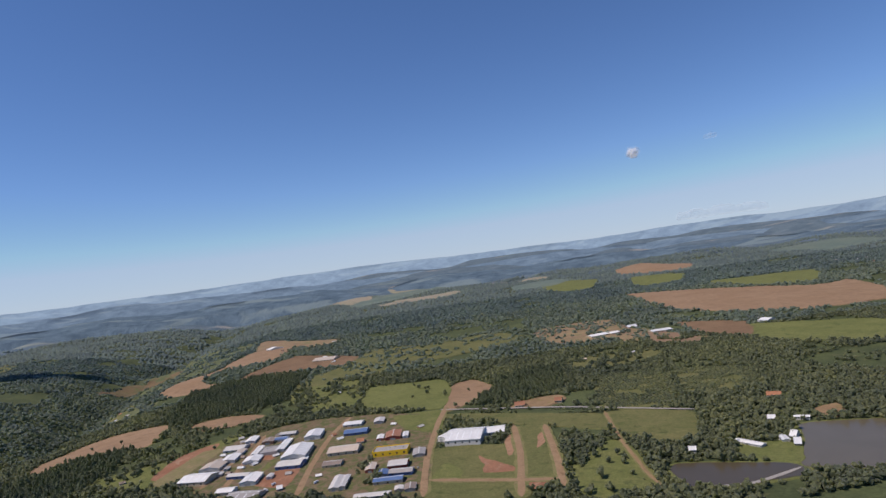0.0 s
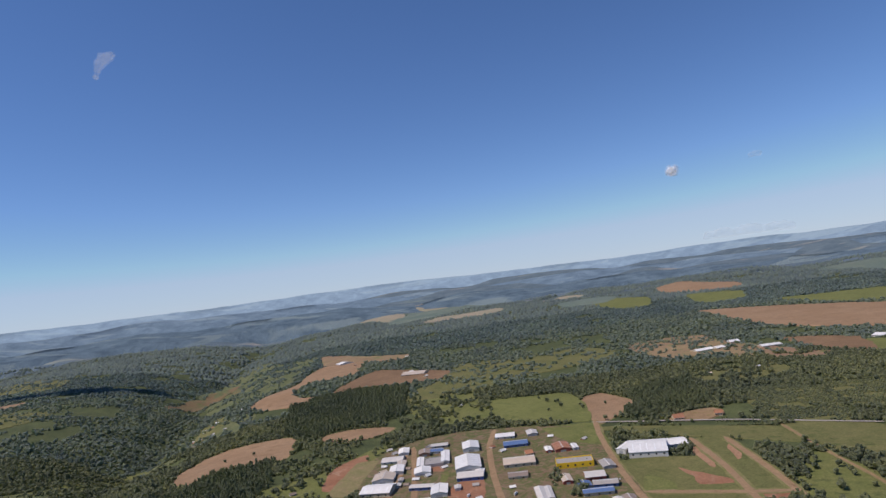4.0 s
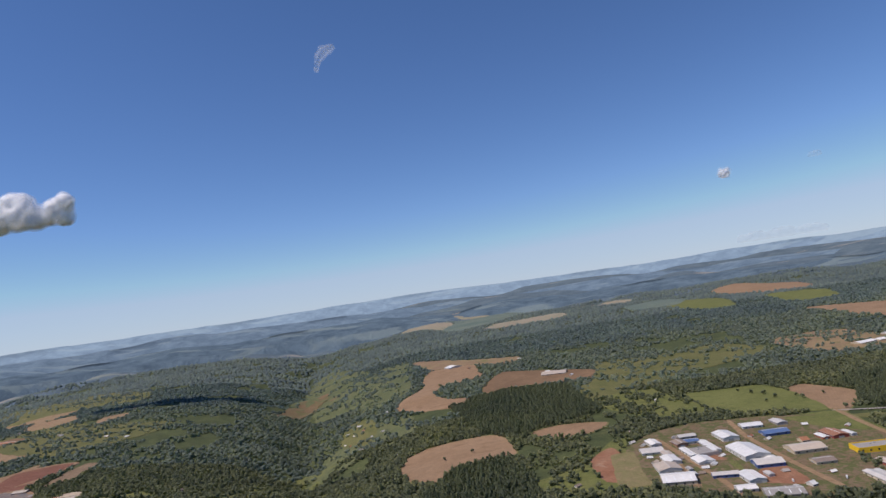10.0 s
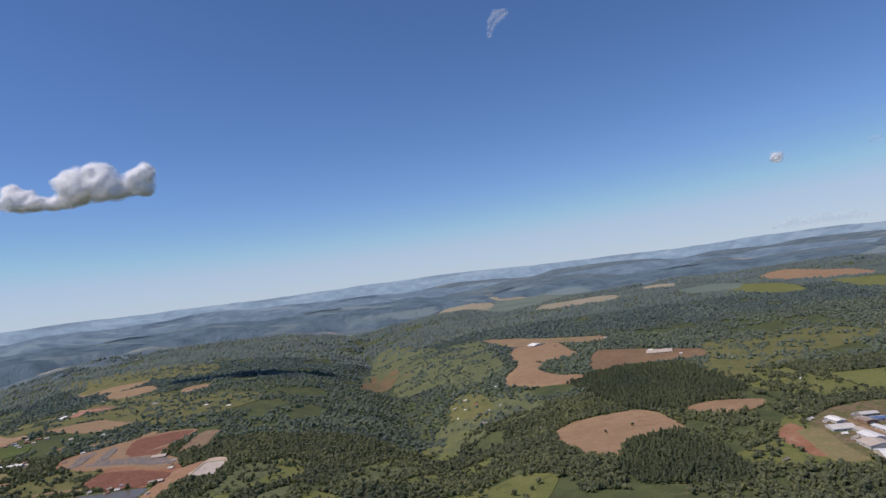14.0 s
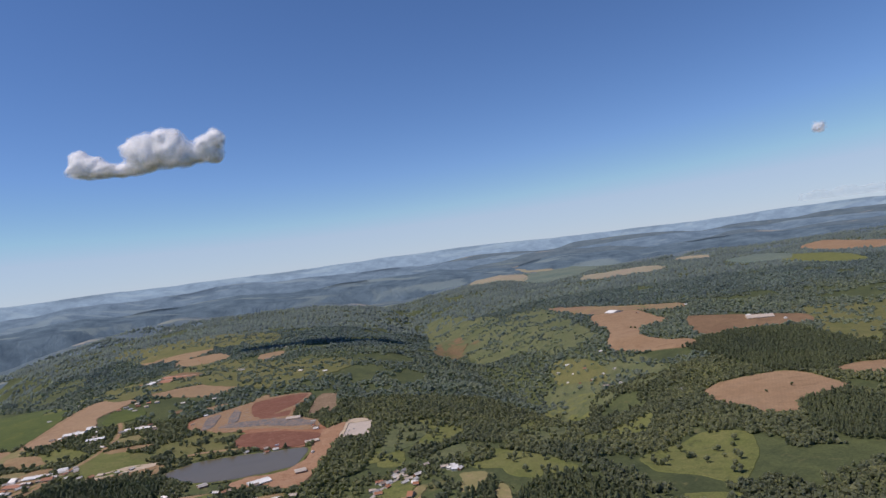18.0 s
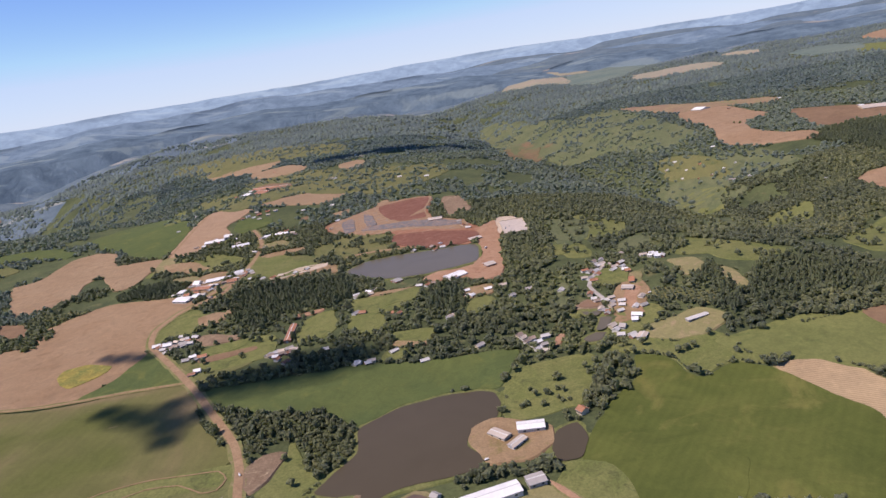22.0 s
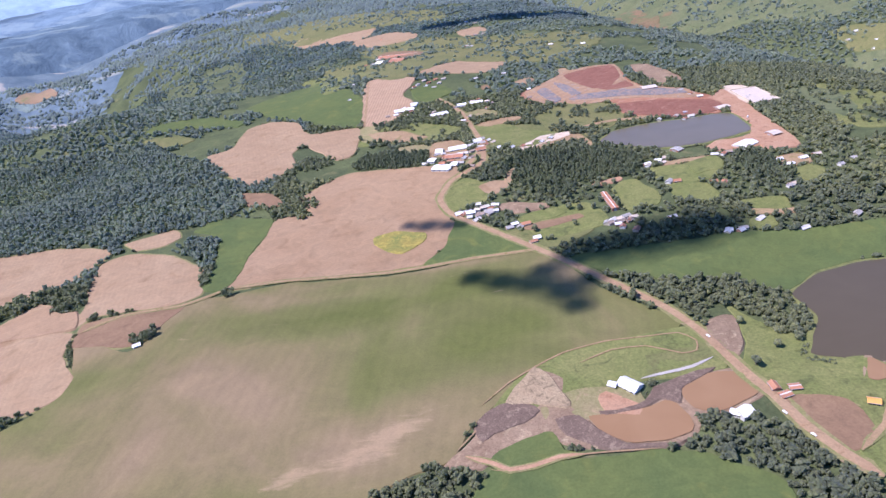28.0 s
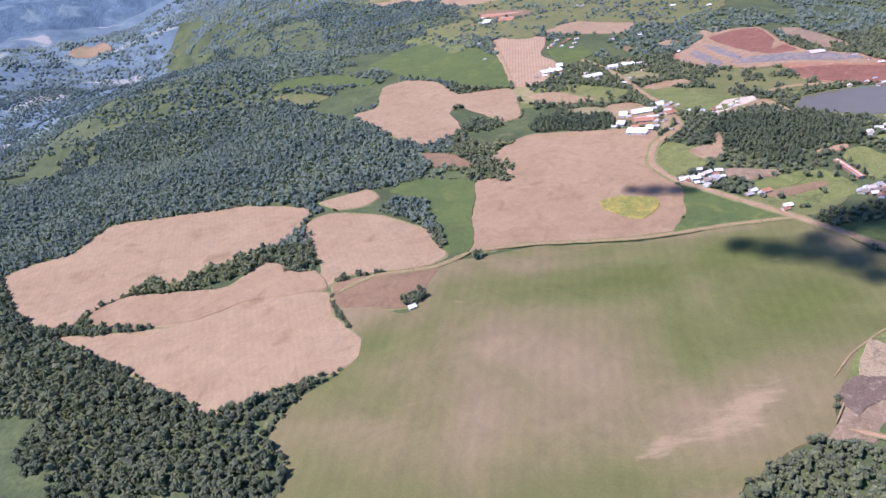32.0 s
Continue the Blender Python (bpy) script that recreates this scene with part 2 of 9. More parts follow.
LAND = {
    "tan": land_material("tilled_soil_tan", (0.262, 0.168, 0.100), (0.296, 0.196, 0.120), (0.232, 0.146, 0.084), 45, 1.2, 0.14, (25, 3.0, 0.02)),
    "pale": land_material("tilled_soil_pale", (0.268, 0.180, 0.106), (0.292, 0.203, 0.122), (0.234, 0.152, 0.086), 40, 1.2, 0.14, (-18, 3.4, 0.02)),
    "mauve": land_material("tilled_soil_mauve", (0.252, 0.163, 0.094), (0.280, 0.188, 0.112), (0.226, 0.144, 0.082), 40, 1.2, 0.12, (70, 3.0, 0.02)),
    "pink": land_material("stubble_pink", (0.298, 0.195, 0.120), (0.326, 0.220, 0.138), None, 40, 1.2, 0.16, (4, 3.2, 0.10)),
    "brown": land_material("tilled_soil_brown", (0.188, 0.118, 0.070), (0.224, 0.144, 0.084), (0.160, 0.102, 0.060), 40, 1.2, 0.16),
    "red": land_material("red_earth", (0.255, 0.118, 0.070), (0.300, 0.158, 0.098), (0.34, 0.215, 0.145), 25, 1.5, 0.2),
    "maroon": land_material("dark_red_earth", (0.170, 0.076, 0.052), (0.205, 0.096, 0.066), (0.24, 0.128, 0.090), 14, 1.5, 0.22, (35, 7.0, 0.025)),
    "earth": land_material("trodden_earth", (0.240, 0.156, 0.086), (0.295, 0.205, 0.118), (0.192, 0.157, 0.060), 22, 1.0, 0.25),
    "rust": land_material("rust_coloured_earth", (0.31, 0.175, 0.105), (0.35, 0.215, 0.135), (0.25, 0.135, 0.08), 14, 1.0, 0.22),
    "bare": land_material("bare_bank", (0.245, 0.172, 0.112), (0.19, 0.13, 0.084), (0.32, 0.245, 0.155), 13, 0.9, 0.35, None, 0.62),
    "dry": land_material("dry_grass", (0.225, 0.182, 0.095), (0.185, 0.172, 0.075), (0.285, 0.195, 0.12), 13, 1.0, 0.28),
    "greyliner": land_material("grey_quarry_liner", (0.125, 0.118, 0.118), (0.175, 0.165, 0.16), (0.28, 0.19, 0.14), 9, 1.0, 0.25, (80, 3.0, 0.12), 0.55),
    "pinkearth": land_material("pale_pink_earth", (0.30, 0.198, 0.118), (0.258, 0.158, 0.092), (0.235, 0.205, 0.18), 10, 1.0, 0.28, (50, 9.0, 0.05)),
    "industry": land_material("works_ground", (0.165, 0.115, 0.070), (0.215, 0.152, 0.102), (0.108, 0.116, 0.046), 13, 0.9, 0.3, None, 0.50),
    "asphalt": land_material("asphalt_yard", (0.10, 0.095, 0.09), (0.14, 0.13, 0.12), None, 12, 0.8, 0.15),
    "scar": land_material("burnt_slope", (0.20, 0.125, 0.075), (0.15, 0.12, 0.06), (0.11, 0.13, 0.05), 60, 3.0, 0.3),
    "stubble": land_material("stubble", (0.27, 0.20, 0.11), (0.24, 0.155, 0.10), (0.17, 0.17, 0.07), 50, 2.0, 0.2),
    "gold": land_material("ripe_crop", (0.24, 0.205, 0.10), (0.21, 0.19, 0.085), (0.29, 0.22, 0.125), 18, 1.0, 0.2),
    "mustard": land_material("yellow_weeds", (0.235, 0.190, 0.052), (0.150, 0.160, 0.048), (0.29, 0.235, 0.06), 11, 1.0, 0.25, None, 0.55),
    "furrow": land_material("furrowed_field", (0.346, 0.244, 0.141), (0.380, 0.274, 0.158), None, 30, 1.0, 0.15, (120, 1.7, 0.14)),
    "olive": land_material("olive_pasture", (0.130, 0.142, 0.048), (0.165, 0.172, 0.06), (0.10, 0.118, 0.04), 35, 1.5, 0.2),
    "soy": land_material("soy_field", (0.076, 0.093, 0.023), (0.104, 0.116, 0.030), (0.135, 0.132, 0.038), 60, 1.0, 0.12, (35, 4.0, 0.03)),
    "crop": land_material("green_crop", (0.075, 0.100, 0.035), (0.093, 0.114, 0.037), (0.116, 0.129, 0.039), 40, 1.2, 0.14),
    "greencrop": land_material("bright_green_crop", (0.104, 0.150, 0.048), (0.120, 0.160, 0.050), (0.078, 0.126, 0.050), 40, 1.2, 0.12, (60, 4.0, 0.03), 0.62),
    "green": land_material("meadow", (0.124, 0.139, 0.045), (0.162, 0.163, 0.060), (0.090, 0.102, 0.038), 20, 1.2, 0.35),
    # hill meadows shifted a little towards blue, haze put into the tone
    "slope": land_material("hill_meadow", (0.100, 0.118, 0.056), (0.130, 0.138, 0.068), (0.074, 0.090, 0.046), 30, 2.0, 0.3),
    "margin": land_material("field_margin", (0.15, 0.155, 0.055), (0.21, 0.185, 0.085), (0.24, 0.175, 0.105), 9, 0.9, 0.3),
    "scrub": land_material("scrub_slope", (0.07, 0.085, 0.042), (0.10, 0.112, 0.052), (0.06, 0.072, 0.036), 30, 2.0, 0.35),
    "mud": land_material("wet_mud", (0.115, 0.080, 0.060), (0.150, 0.106, 0.078), (0.21, 0.155, 0.11), 8, 0.8, 0.35, None, 0.6),
    "straw": land_material("dry_straw_bank", (0.31, 0.235, 0.145), (0.26, 0.190, 0.115), (0.165, 0.125, 0.078), 7, 0.8, 0.35, None, 0.58),
    "dull": land_material("rough_pasture", (0.12, 0.125, 0.048), (0.155, 0.145, 0.06), (0.085, 0.10, 0.035), 26, 1.4, 0.3),
    # far fields: paler, bluer tones, the haze is put into the colour
    "far": land_material("far_field_haze_pale", (0.30, 0.25, 0.185), (0.27, 0.25, 0.17), None, 120, 8.0, 0.15),
    "fargreen": land_material("far_green_field_haze_tint", (0.115, 0.155, 0.130), (0.155, 0.185, 0.145), None, 120, 8.0, 0.15),
    "dirt": land_material("dirt_road", (0.270, 0.174, 0.102), (0.310, 0.210, 0.126), (0.212, 0.133, 0.074), 12, 0.8, 0.18),
    "track": land_material("farm_track", (0.294, 0.198, 0.112), (0.245, 0.162, 0.089), (0.180, 0.145, 0.054), 9, 0.7, 0.2),
    "paved": land_material("paved_lane", (0.32, 0.29, 0.26), (0.37, 0.335, 0.30), None, 14, 0.6, 0.12),
    "yardpale": land_material("pale_gravel", (0.50, 0.41, 0.31), (0.44, 0.34, 0.25), None, 12, 0.8, 0.15),
}


def ripening_field():
    """A wide soy field: green where it still grows, tan where it ripens, with pale bare strips where the soil shows through."""
    m, nodes, links, shader = node_material("ripening_soy_field", 0.95, 0.1)
    place = ground_place(nodes)

    def spot(x, y, rx, ry, turn=0.0):
        at = nodes.new("ShaderNodeMapping")
        at.vector_type = "TEXTURE"
        at.inputs["Location"].default_value, at.inputs["Scale"].default_value = (x, y, 0), (rx, ry, 1e6)
        at.inputs["Rotation"].default_value[2] = radians(turn)
        links.new(place, at.inputs["Vector"])
        ball = nodes.new("ShaderNodeTexGradient")
        ball.gradient_type = "SPHERICAL"
        links.new(at.outputs[0], ball.inputs[0])
        return ball.outputs["Fac"]

    def add(a, b, times=1.0):
        sum_up = nodes.new("ShaderNodeMath")
        sum_up.operation = "MULTIPLY_ADD"
        links.new(b, sum_up.inputs[0])
        sum_up.inputs[1].default_value = times
        links.new(a, sum_up.inputs[2])
        return sum_up.outputs[0]

    ripe = noise_tex(nodes, links, place, 1 / 75, 5.0, 0.55, 0.7)
    for x, y, rx, ry, turn, much in ((-1112, 292, 75, 55, 0, 0.30), (-1105, 242, 100, 32, 0, 0.26), (-1020, 250, 60, 26, 30, 0.34), (-1120, 365, 60, 20, 5, 0.22), (-1000, 388, 70, 8, 4, 0.2),
                                     (-955, 325, 70, 50, -35, -0.34), (-1072, 340, 70, 22, 8, -0.28), (-1178, 302, 34, 24, 30, -0.34), (-1000, 290, 60, 40, 0, -0.18), (-990, 366, 60, 22, 0, -0.2)):
        ripe = add(ripe, spot(x, y, rx, ry, turn), much)
    colour = ramp(nodes, links, ripe, [(0.24, (0.096, 0.104, 0.031)), (0.44, (0.126, 0.121, 0.046)), (0.58, (0.158, 0.131, 0.061)), (0.82, (0.210, 0.153, 0.088))])
    # sprayer lanes and drill rows
    for angle, apart, deep in ((8, 6.0, 0.02), (96, 47.0, 0.014)):
        turned = nodes.new("ShaderNodeMapping")
        turned.inputs["Rotation"].default_value[2] = radians(angle)
        links.new(place, turned.inputs["Vector"])
        wave = nodes.new("ShaderNodeTexWave")
        wave.inputs["Scale"].default_value = 0.314 / apart
        wave.inputs["Distortion"].default_value, wave.inputs["Detail"].default_value, wave.inputs["Detail Scale"].default_value = 2.5, 3.0, 0.3
        links.new(turned.outputs[0], wave.inputs["Vector"])
        colour = blend(nodes, links, 1.0, colour, ramp(nodes, links, wave.outputs["Fac"], [(0.0, (1 - deep,) * 3), (1.0, (1 + deep,) * 3)]), "MULTIPLY")
    # soil that shows through in ragged strips
    stretch = nodes.new("ShaderNodeMapping")
    stretch.inputs["Rotation"].default_value[2], stretch.inputs["Scale"].default_value = radians(-32), (0.35, 1.6, 1.0)
    links.new(place, stretch.inputs["Vector"])
    ragged = noise_tex(nodes, links, stretch.outputs[0], 0.22, 7.0, 0.72, 0.8)
    for x, y, rx, ry, turn, much in ((-1018, 250, 40, 13, 32, 0.55), (-1062, 229, 22, 8, 32, 0.5), (-1030, 236, 30, 7, 10, 0.3), (-1092, 338, 30, 4, 10, 0.26), (-990, 376, 26, 4, 5, 0.3), (-968, 352, 12, 3, 12, 0.4), (-1140, 330, 26, 8, 20, 0.25)):
        ragged = add(ragged, spot(x, y, rx, ry, turn), much)
    colour = blend(nodes, links, ramp(nodes, links, ragged, [(0.76, (0, 0, 0)), (0.94, (0.62, 0.62, 0.62))]), colour, (0.300, 0.214, 0.128))
    speck = noise_tex(nodes, links, place, 0.9, 6.0, 0.7)
    cloudy = noise_tex(nodes, links, place, 0.05, 5.0, 0.65, 1.5)
    colour = blend(nodes, links, 1.0, colour, ramp(nodes, links, speck, [(0.25, (0.88,) * 3), (0.75, (1.12,) * 3)]), "MULTIPLY")
    colour = blend(nodes, links, 1.0, colour, ramp(nodes, links, cloudy, [(0.3, (0.90, 0.91, 0.92)), (0.7, (1.10, 1.09, 1.07))]), "MULTIPLY")
    links.new(colour, shader.inputs["Base Color"])
    bump(nodes, links, shader, speck, 0.4, 0.25)
    return m


LAND["soyold"] = ripening_field()
WATER = {
    "dark": water_material("dark_lake_water", (0.076, 0.060, 0.036), (0.086, 0.068, 0.042)),
    "grey": water_material("grey_pond_water", (0.118, 0.098, 0.062), (0.132, 0.110, 0.072)),
    "mud": water_material("muddy_pond_water", (0.225, 0.13, 0.065), (0.25, 0.15, 0.078)),
    "basin": water_material("slurry", (0.03, 0.024, 0.024), (0.16, 0.11, 0.08), 0.35),
}
WOODS_FLOOR = land_material("woodland_floor", (0.058, 0.072, 0.034), (0.092, 0.108, 0.046), (0.14, 0.132, 0.062), 38, 2.0, 0.35, None, 0.66)
# haze is put into these greens, paler and bluer for woods farther off
LEAVES = leaf_material("forest_leaves", (0.114, 0.132, 0.074), (0.158, 0.175, 0.093), (0.222, 0.228, 0.116), 0.9, 0.25)
LEAVES_PINE = leaf_material("plantation_leaves", (0.114, 0.136, 0.074), (0.138, 0.160, 0.084), (0.168, 0.186, 0.096), 1.2, 0.25)
LEAVES_HAZE = leaf_material("haze_tinted_leaves", (0.124, 0.160, 0.136), (0.156, 0.192, 0.152), (0.196, 0.222, 0.160), 0.35, 0.4)
LEAVES_FAR_HAZE = leaf_material("far_haze_tinted_leaves", (0.122, 0.166, 0.172), (0.142, 0.186, 0.186), (0.164, 0.206, 0.198), 0.12, 0.3)
BARK = plain_material("bark", (0.16, 0.12, 0.085), 0.9, 0.1, 0.4, 0.5)


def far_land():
    """Country at the skyline: woods, pale fields and hills, with haze blue put into their colours."""
    m, nodes, links, shader = node_material("skyline_land_haze_blue", 0.95, 0.05)
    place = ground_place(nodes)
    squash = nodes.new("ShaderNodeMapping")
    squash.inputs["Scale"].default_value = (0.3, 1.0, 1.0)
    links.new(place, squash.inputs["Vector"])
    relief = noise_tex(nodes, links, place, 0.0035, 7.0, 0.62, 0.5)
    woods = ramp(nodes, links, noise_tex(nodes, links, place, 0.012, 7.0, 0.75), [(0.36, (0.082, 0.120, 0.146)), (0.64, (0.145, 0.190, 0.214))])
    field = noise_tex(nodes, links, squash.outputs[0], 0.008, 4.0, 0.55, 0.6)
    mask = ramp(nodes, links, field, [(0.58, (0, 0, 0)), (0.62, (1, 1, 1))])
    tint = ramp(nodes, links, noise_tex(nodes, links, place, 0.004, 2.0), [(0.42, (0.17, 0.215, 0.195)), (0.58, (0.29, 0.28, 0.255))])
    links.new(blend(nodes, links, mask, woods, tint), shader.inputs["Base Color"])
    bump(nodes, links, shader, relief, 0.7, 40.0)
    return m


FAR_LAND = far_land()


def sheet_roof(name, colour, ribs=0.9, wear=0.16):
    """Ribbed sheet or tiles: courses across the slope, with weathering."""
    m, nodes, links, shader = node_material(name, 0.5, 0.35)
    place = nodes.new("ShaderNodeTexCoord").outputs["Object"]
    wave = nodes.new("ShaderNodeTexWave")
    wave.inputs["Scale"].default_value, wave.inputs["Distortion"].default_value = 0.314 / ribs, 0.3
    links.new(place, wave.inputs["Vector"])
    stain = noise_tex(nodes, links, place, 0.22, 6.0, 0.7)
    tone = ramp(nodes, links, stain, [(0.3, (1 - wear,) * 3), (0.68, (1.06, 1.06, 1.06))])
    own = ramp(nodes, links, nodes.new("ShaderNodeObjectInfo").outputs["Random"], [(0.0, (0.84, 0.85, 0.87)), (1.0, (1.08, 1.05, 1.02))])
    links.new(blend(nodes, links, 1.0, blend(nodes, links, 1.0, colour, tone, "MULTIPLY"), own, "MULTIPLY"), shader.inputs["Base Color"])
    bump(nodes, links, shader, wave.outputs["Fac"], 0.6, 0.12)
    return m


ROOF = {
    "whiteroof": sheet_roof("white_sheet_roof", (0.78, 0.77, 0.74)),
    "creamroof": sheet_roof("cream_fibre_roof", (0.55, 0.46, 0.37)),
    "greyroof": sheet_roof("grey_fibre_roof", (0.38, 0.35, 0.32)),
    "palegrey": sheet_roof("pale_grey_roof", (0.60, 0.57, 0.53)),
    "blueroof": sheet_roof("blue_sheet_roof", (0.10, 0.17, 0.33)),
    "brownroof": sheet_roof("brown_roof", (0.30, 0.23, 0.18)),
    "tileroof": sheet_roof("clay_tile_roof", (0.40, 0.18, 0.095), 0.4),
    "orangeroof": sheet_roof("orange_tile_roof", (0.62, 0.30, 0.07), 0.4),
}
WALL = {
    "white": plain_material("white_painted_wall", (0.64, 0.62, 0.58), 0.8, 0.2, 0.15),
    "grey": plain_material("grey_block_wall", (0.40, 0.37, 0.34), 0.85, 0.2, 0.2),
    "cream": plain_material("cream_plaster_wall", (0.58, 0.49, 0.36), 0.85, 0.2, 0.15),
    "blue": plain_material("blue_painted_wall", (0.09, 0.15, 0.34), 0.7, 0.3, 0.12),
    "yellow": plain_material("yellow_painted_wall", (0.78, 0.50, 0.03), 0.6, 0.3, 0.08),
    "redpaint": plain_material("dull_red_painted_wall", (0.36, 0.09, 0.065), 0.7, 0.3, 0.12),
    "brick": plain_material("brick_wall", (0.34, 0.19, 0.13), 0.9, 0.15, 0.2, 1.0),
}
GLASS_DARK = plain_material("dark_window_glass", (0.035, 0.04, 0.05), 0.15, 0.6, 0.1)
METAL_GATE = plain_material("grey_metal_gate", (0.33, 0.34, 0.35), 0.45, 0.5, 0.12, 0.6)
RIDGE = plain_material("pale_ridge_cap", (0.62, 0.61, 0.58), 0.5, 0.4, 0.1)
SKYLIGHT = plain_material("clear_roof_sheet", (0.80, 0.82, 0.82), 0.35, 0.5, 0.08)


def cloud_material(name, thin):
    """Bright droplets that light wanders through; thin: 0 thick, 1 hardly there."""
    m, nodes, links, shader = node_material(name, 1.0, 0.0)
    shader.inputs["Base Color"].default_value = (0.98, 0.98, 0.98, 1)
    shader.inputs["Subsurface Weight"].default_value, shader.inputs["Subsurface Scale"].default_value = 1.0, 22.0
    shader.inputs["Subsurface Radius"].default_value = (1.0, 1.0, 1.0)
    half = shader
    if thin:
        white, lit_through, half = nodes.new("ShaderNodeBsdfDiffuse"), nodes.new("ShaderNodeBsdfTranslucent"), nodes.new("ShaderNodeMixShader")
        white.inputs["Color"].default_value = lit_through.inputs["Color"].default_value = (0.98, 0.98, 0.98, 1)
        half.inputs[0].default_value = 0.5
        links.new(white.outputs[0], half.inputs[1])
        links.new(lit_through.outputs[0], half.inputs[2])
        clear = nodes.new("ShaderNodeBsdfTransparent")
        wisp = noise_tex(nodes, links, nodes.new("ShaderNodeTexCoord").outputs["Object"], 0.045, 4.0, 0.6)
        keep = ramp(nodes, links, wisp, [(0.28, (0.25 * (1.0 - thin),) * 3), (0.62, (1.0 - thin,) * 3)])
        mix = nodes.new("ShaderNodeMixShader")
        links.new(keep, mix.inputs[0])
        links.new(clear.outputs[0], mix.inputs[1])
        links.new(half.outputs[0], mix.inputs[2])
        half = mix
    links.new(half.outputs[0], nodes["Material Output"].inputs["Surface"])
    return m


CLOUD = {"core": cloud_material("cloud_core", 0.0), "thick": cloud_material("cloud_thick", 0.3), "edge": cloud_material("cloud_edge", 0.55), "wisp": cloud_material("cloud_wisp", 0.74), "faint": cloud_material("cloud_faint", 0.87)}


# ---------------------------------------------------------------- the lie of the land
def ease(a, b, v):
    """A smooth step from 0 at a to 1 at b."""
    s = np.clip((np.asarray(v, float) - a) / (b - a), 0.0, 1.0)
    return s * s * (3 - 2 * s)


# valley floors: x, y, depth below the plateau, half width
GULLIES = (
    ((-455, 520, 10, 60), (-490, 690, 46, 105), (-535, 900, 58, 115), (-590, 1150, 62, 135), (-630, 1350, 66, 150), (-720, 1750, 66, 190),
     (-800, 2300, 55, 240), (-1000, 3100, 45, 350)),
    ((-1200, 1010, 16, 110), (-1330, 1130, 34, 150), (-1490, 1310, 66, 260), (-1720, 1580, 76, 290), (-2200, 1700, 50, 420), (-2900, 2600, 60, 600)),
    ((-1430, 680, 22, 90), (-1600, 690, 26, 120), (-1820, 860, 30, 160), (-2000, 1150, 35, 220)),
    ((650, 1900, 8, 160), (420, 2500, 20, 260), (100, 3000, 40, 350)),
)
# low hills: x, y, height, radius
HILLS = ((-1430, 850, 14, 130), (-1570, 880, 15, 120), (-1700, 1800, 22, 190), (-1180, 325, 9, 110), (-1085, 880, 10, 130), (-980, 560, 7, 70),
         (-1020, 1600, 8, 260), (-390, 930, 8, 70), (-2300, 1900, 30, 260), (-1900, 2700, 60, 330), (-2700, 2200, 50, 300),
         (-1300, 3000, 40, 300), (-800, 430, 4, 90), (-590, 440, 7, 90))
# standing water: x, y, rx, ry, level
POOLS = ((142, 350, 40, 25, 7.9),
         (215, 368, 50, 50, 8.0),
         (-792, 303, 54, 50, 5.0),
         (-720, 286, 11, 17, 5.2),
         (-916, 242, 25, 14, 5.2),
         (-882, 254, 18, 14, 5.6),
         (-819, 224, 12, 15, 4.2),
         (-816, 258, 7, 9, 5.4),
         (-804, 248, 10, 11, 4.9),
         (-792, 257, 9, 9, 5.1),
         (-808, 562, 74, 40, 13.7),
         (-684, 411, 8, 7, 11.3),
         (-680, 394, 8, 11, 10.5),
         (-688, 380, 8, 7, 9.4),
         (-684, 422, 8, 8, 11.9))


# the plateau's edge over the wide valley: y, x
EDGE_Y = (450, 800, 950, 1200, 1450, 1750, 2050, 2300, 2500, 2800)
EDGE_X = (-1760, -1600, -1500, -1450, -1500, -1620, -1660, -1400, -900, -420)


def basin(x, y):
    """0 on the plateau, 1 down in the wide valley."""
    return ease(0, 430, np.interp(y, EDGE_Y, EDGE_X) - x) * ease(450, 850, y)


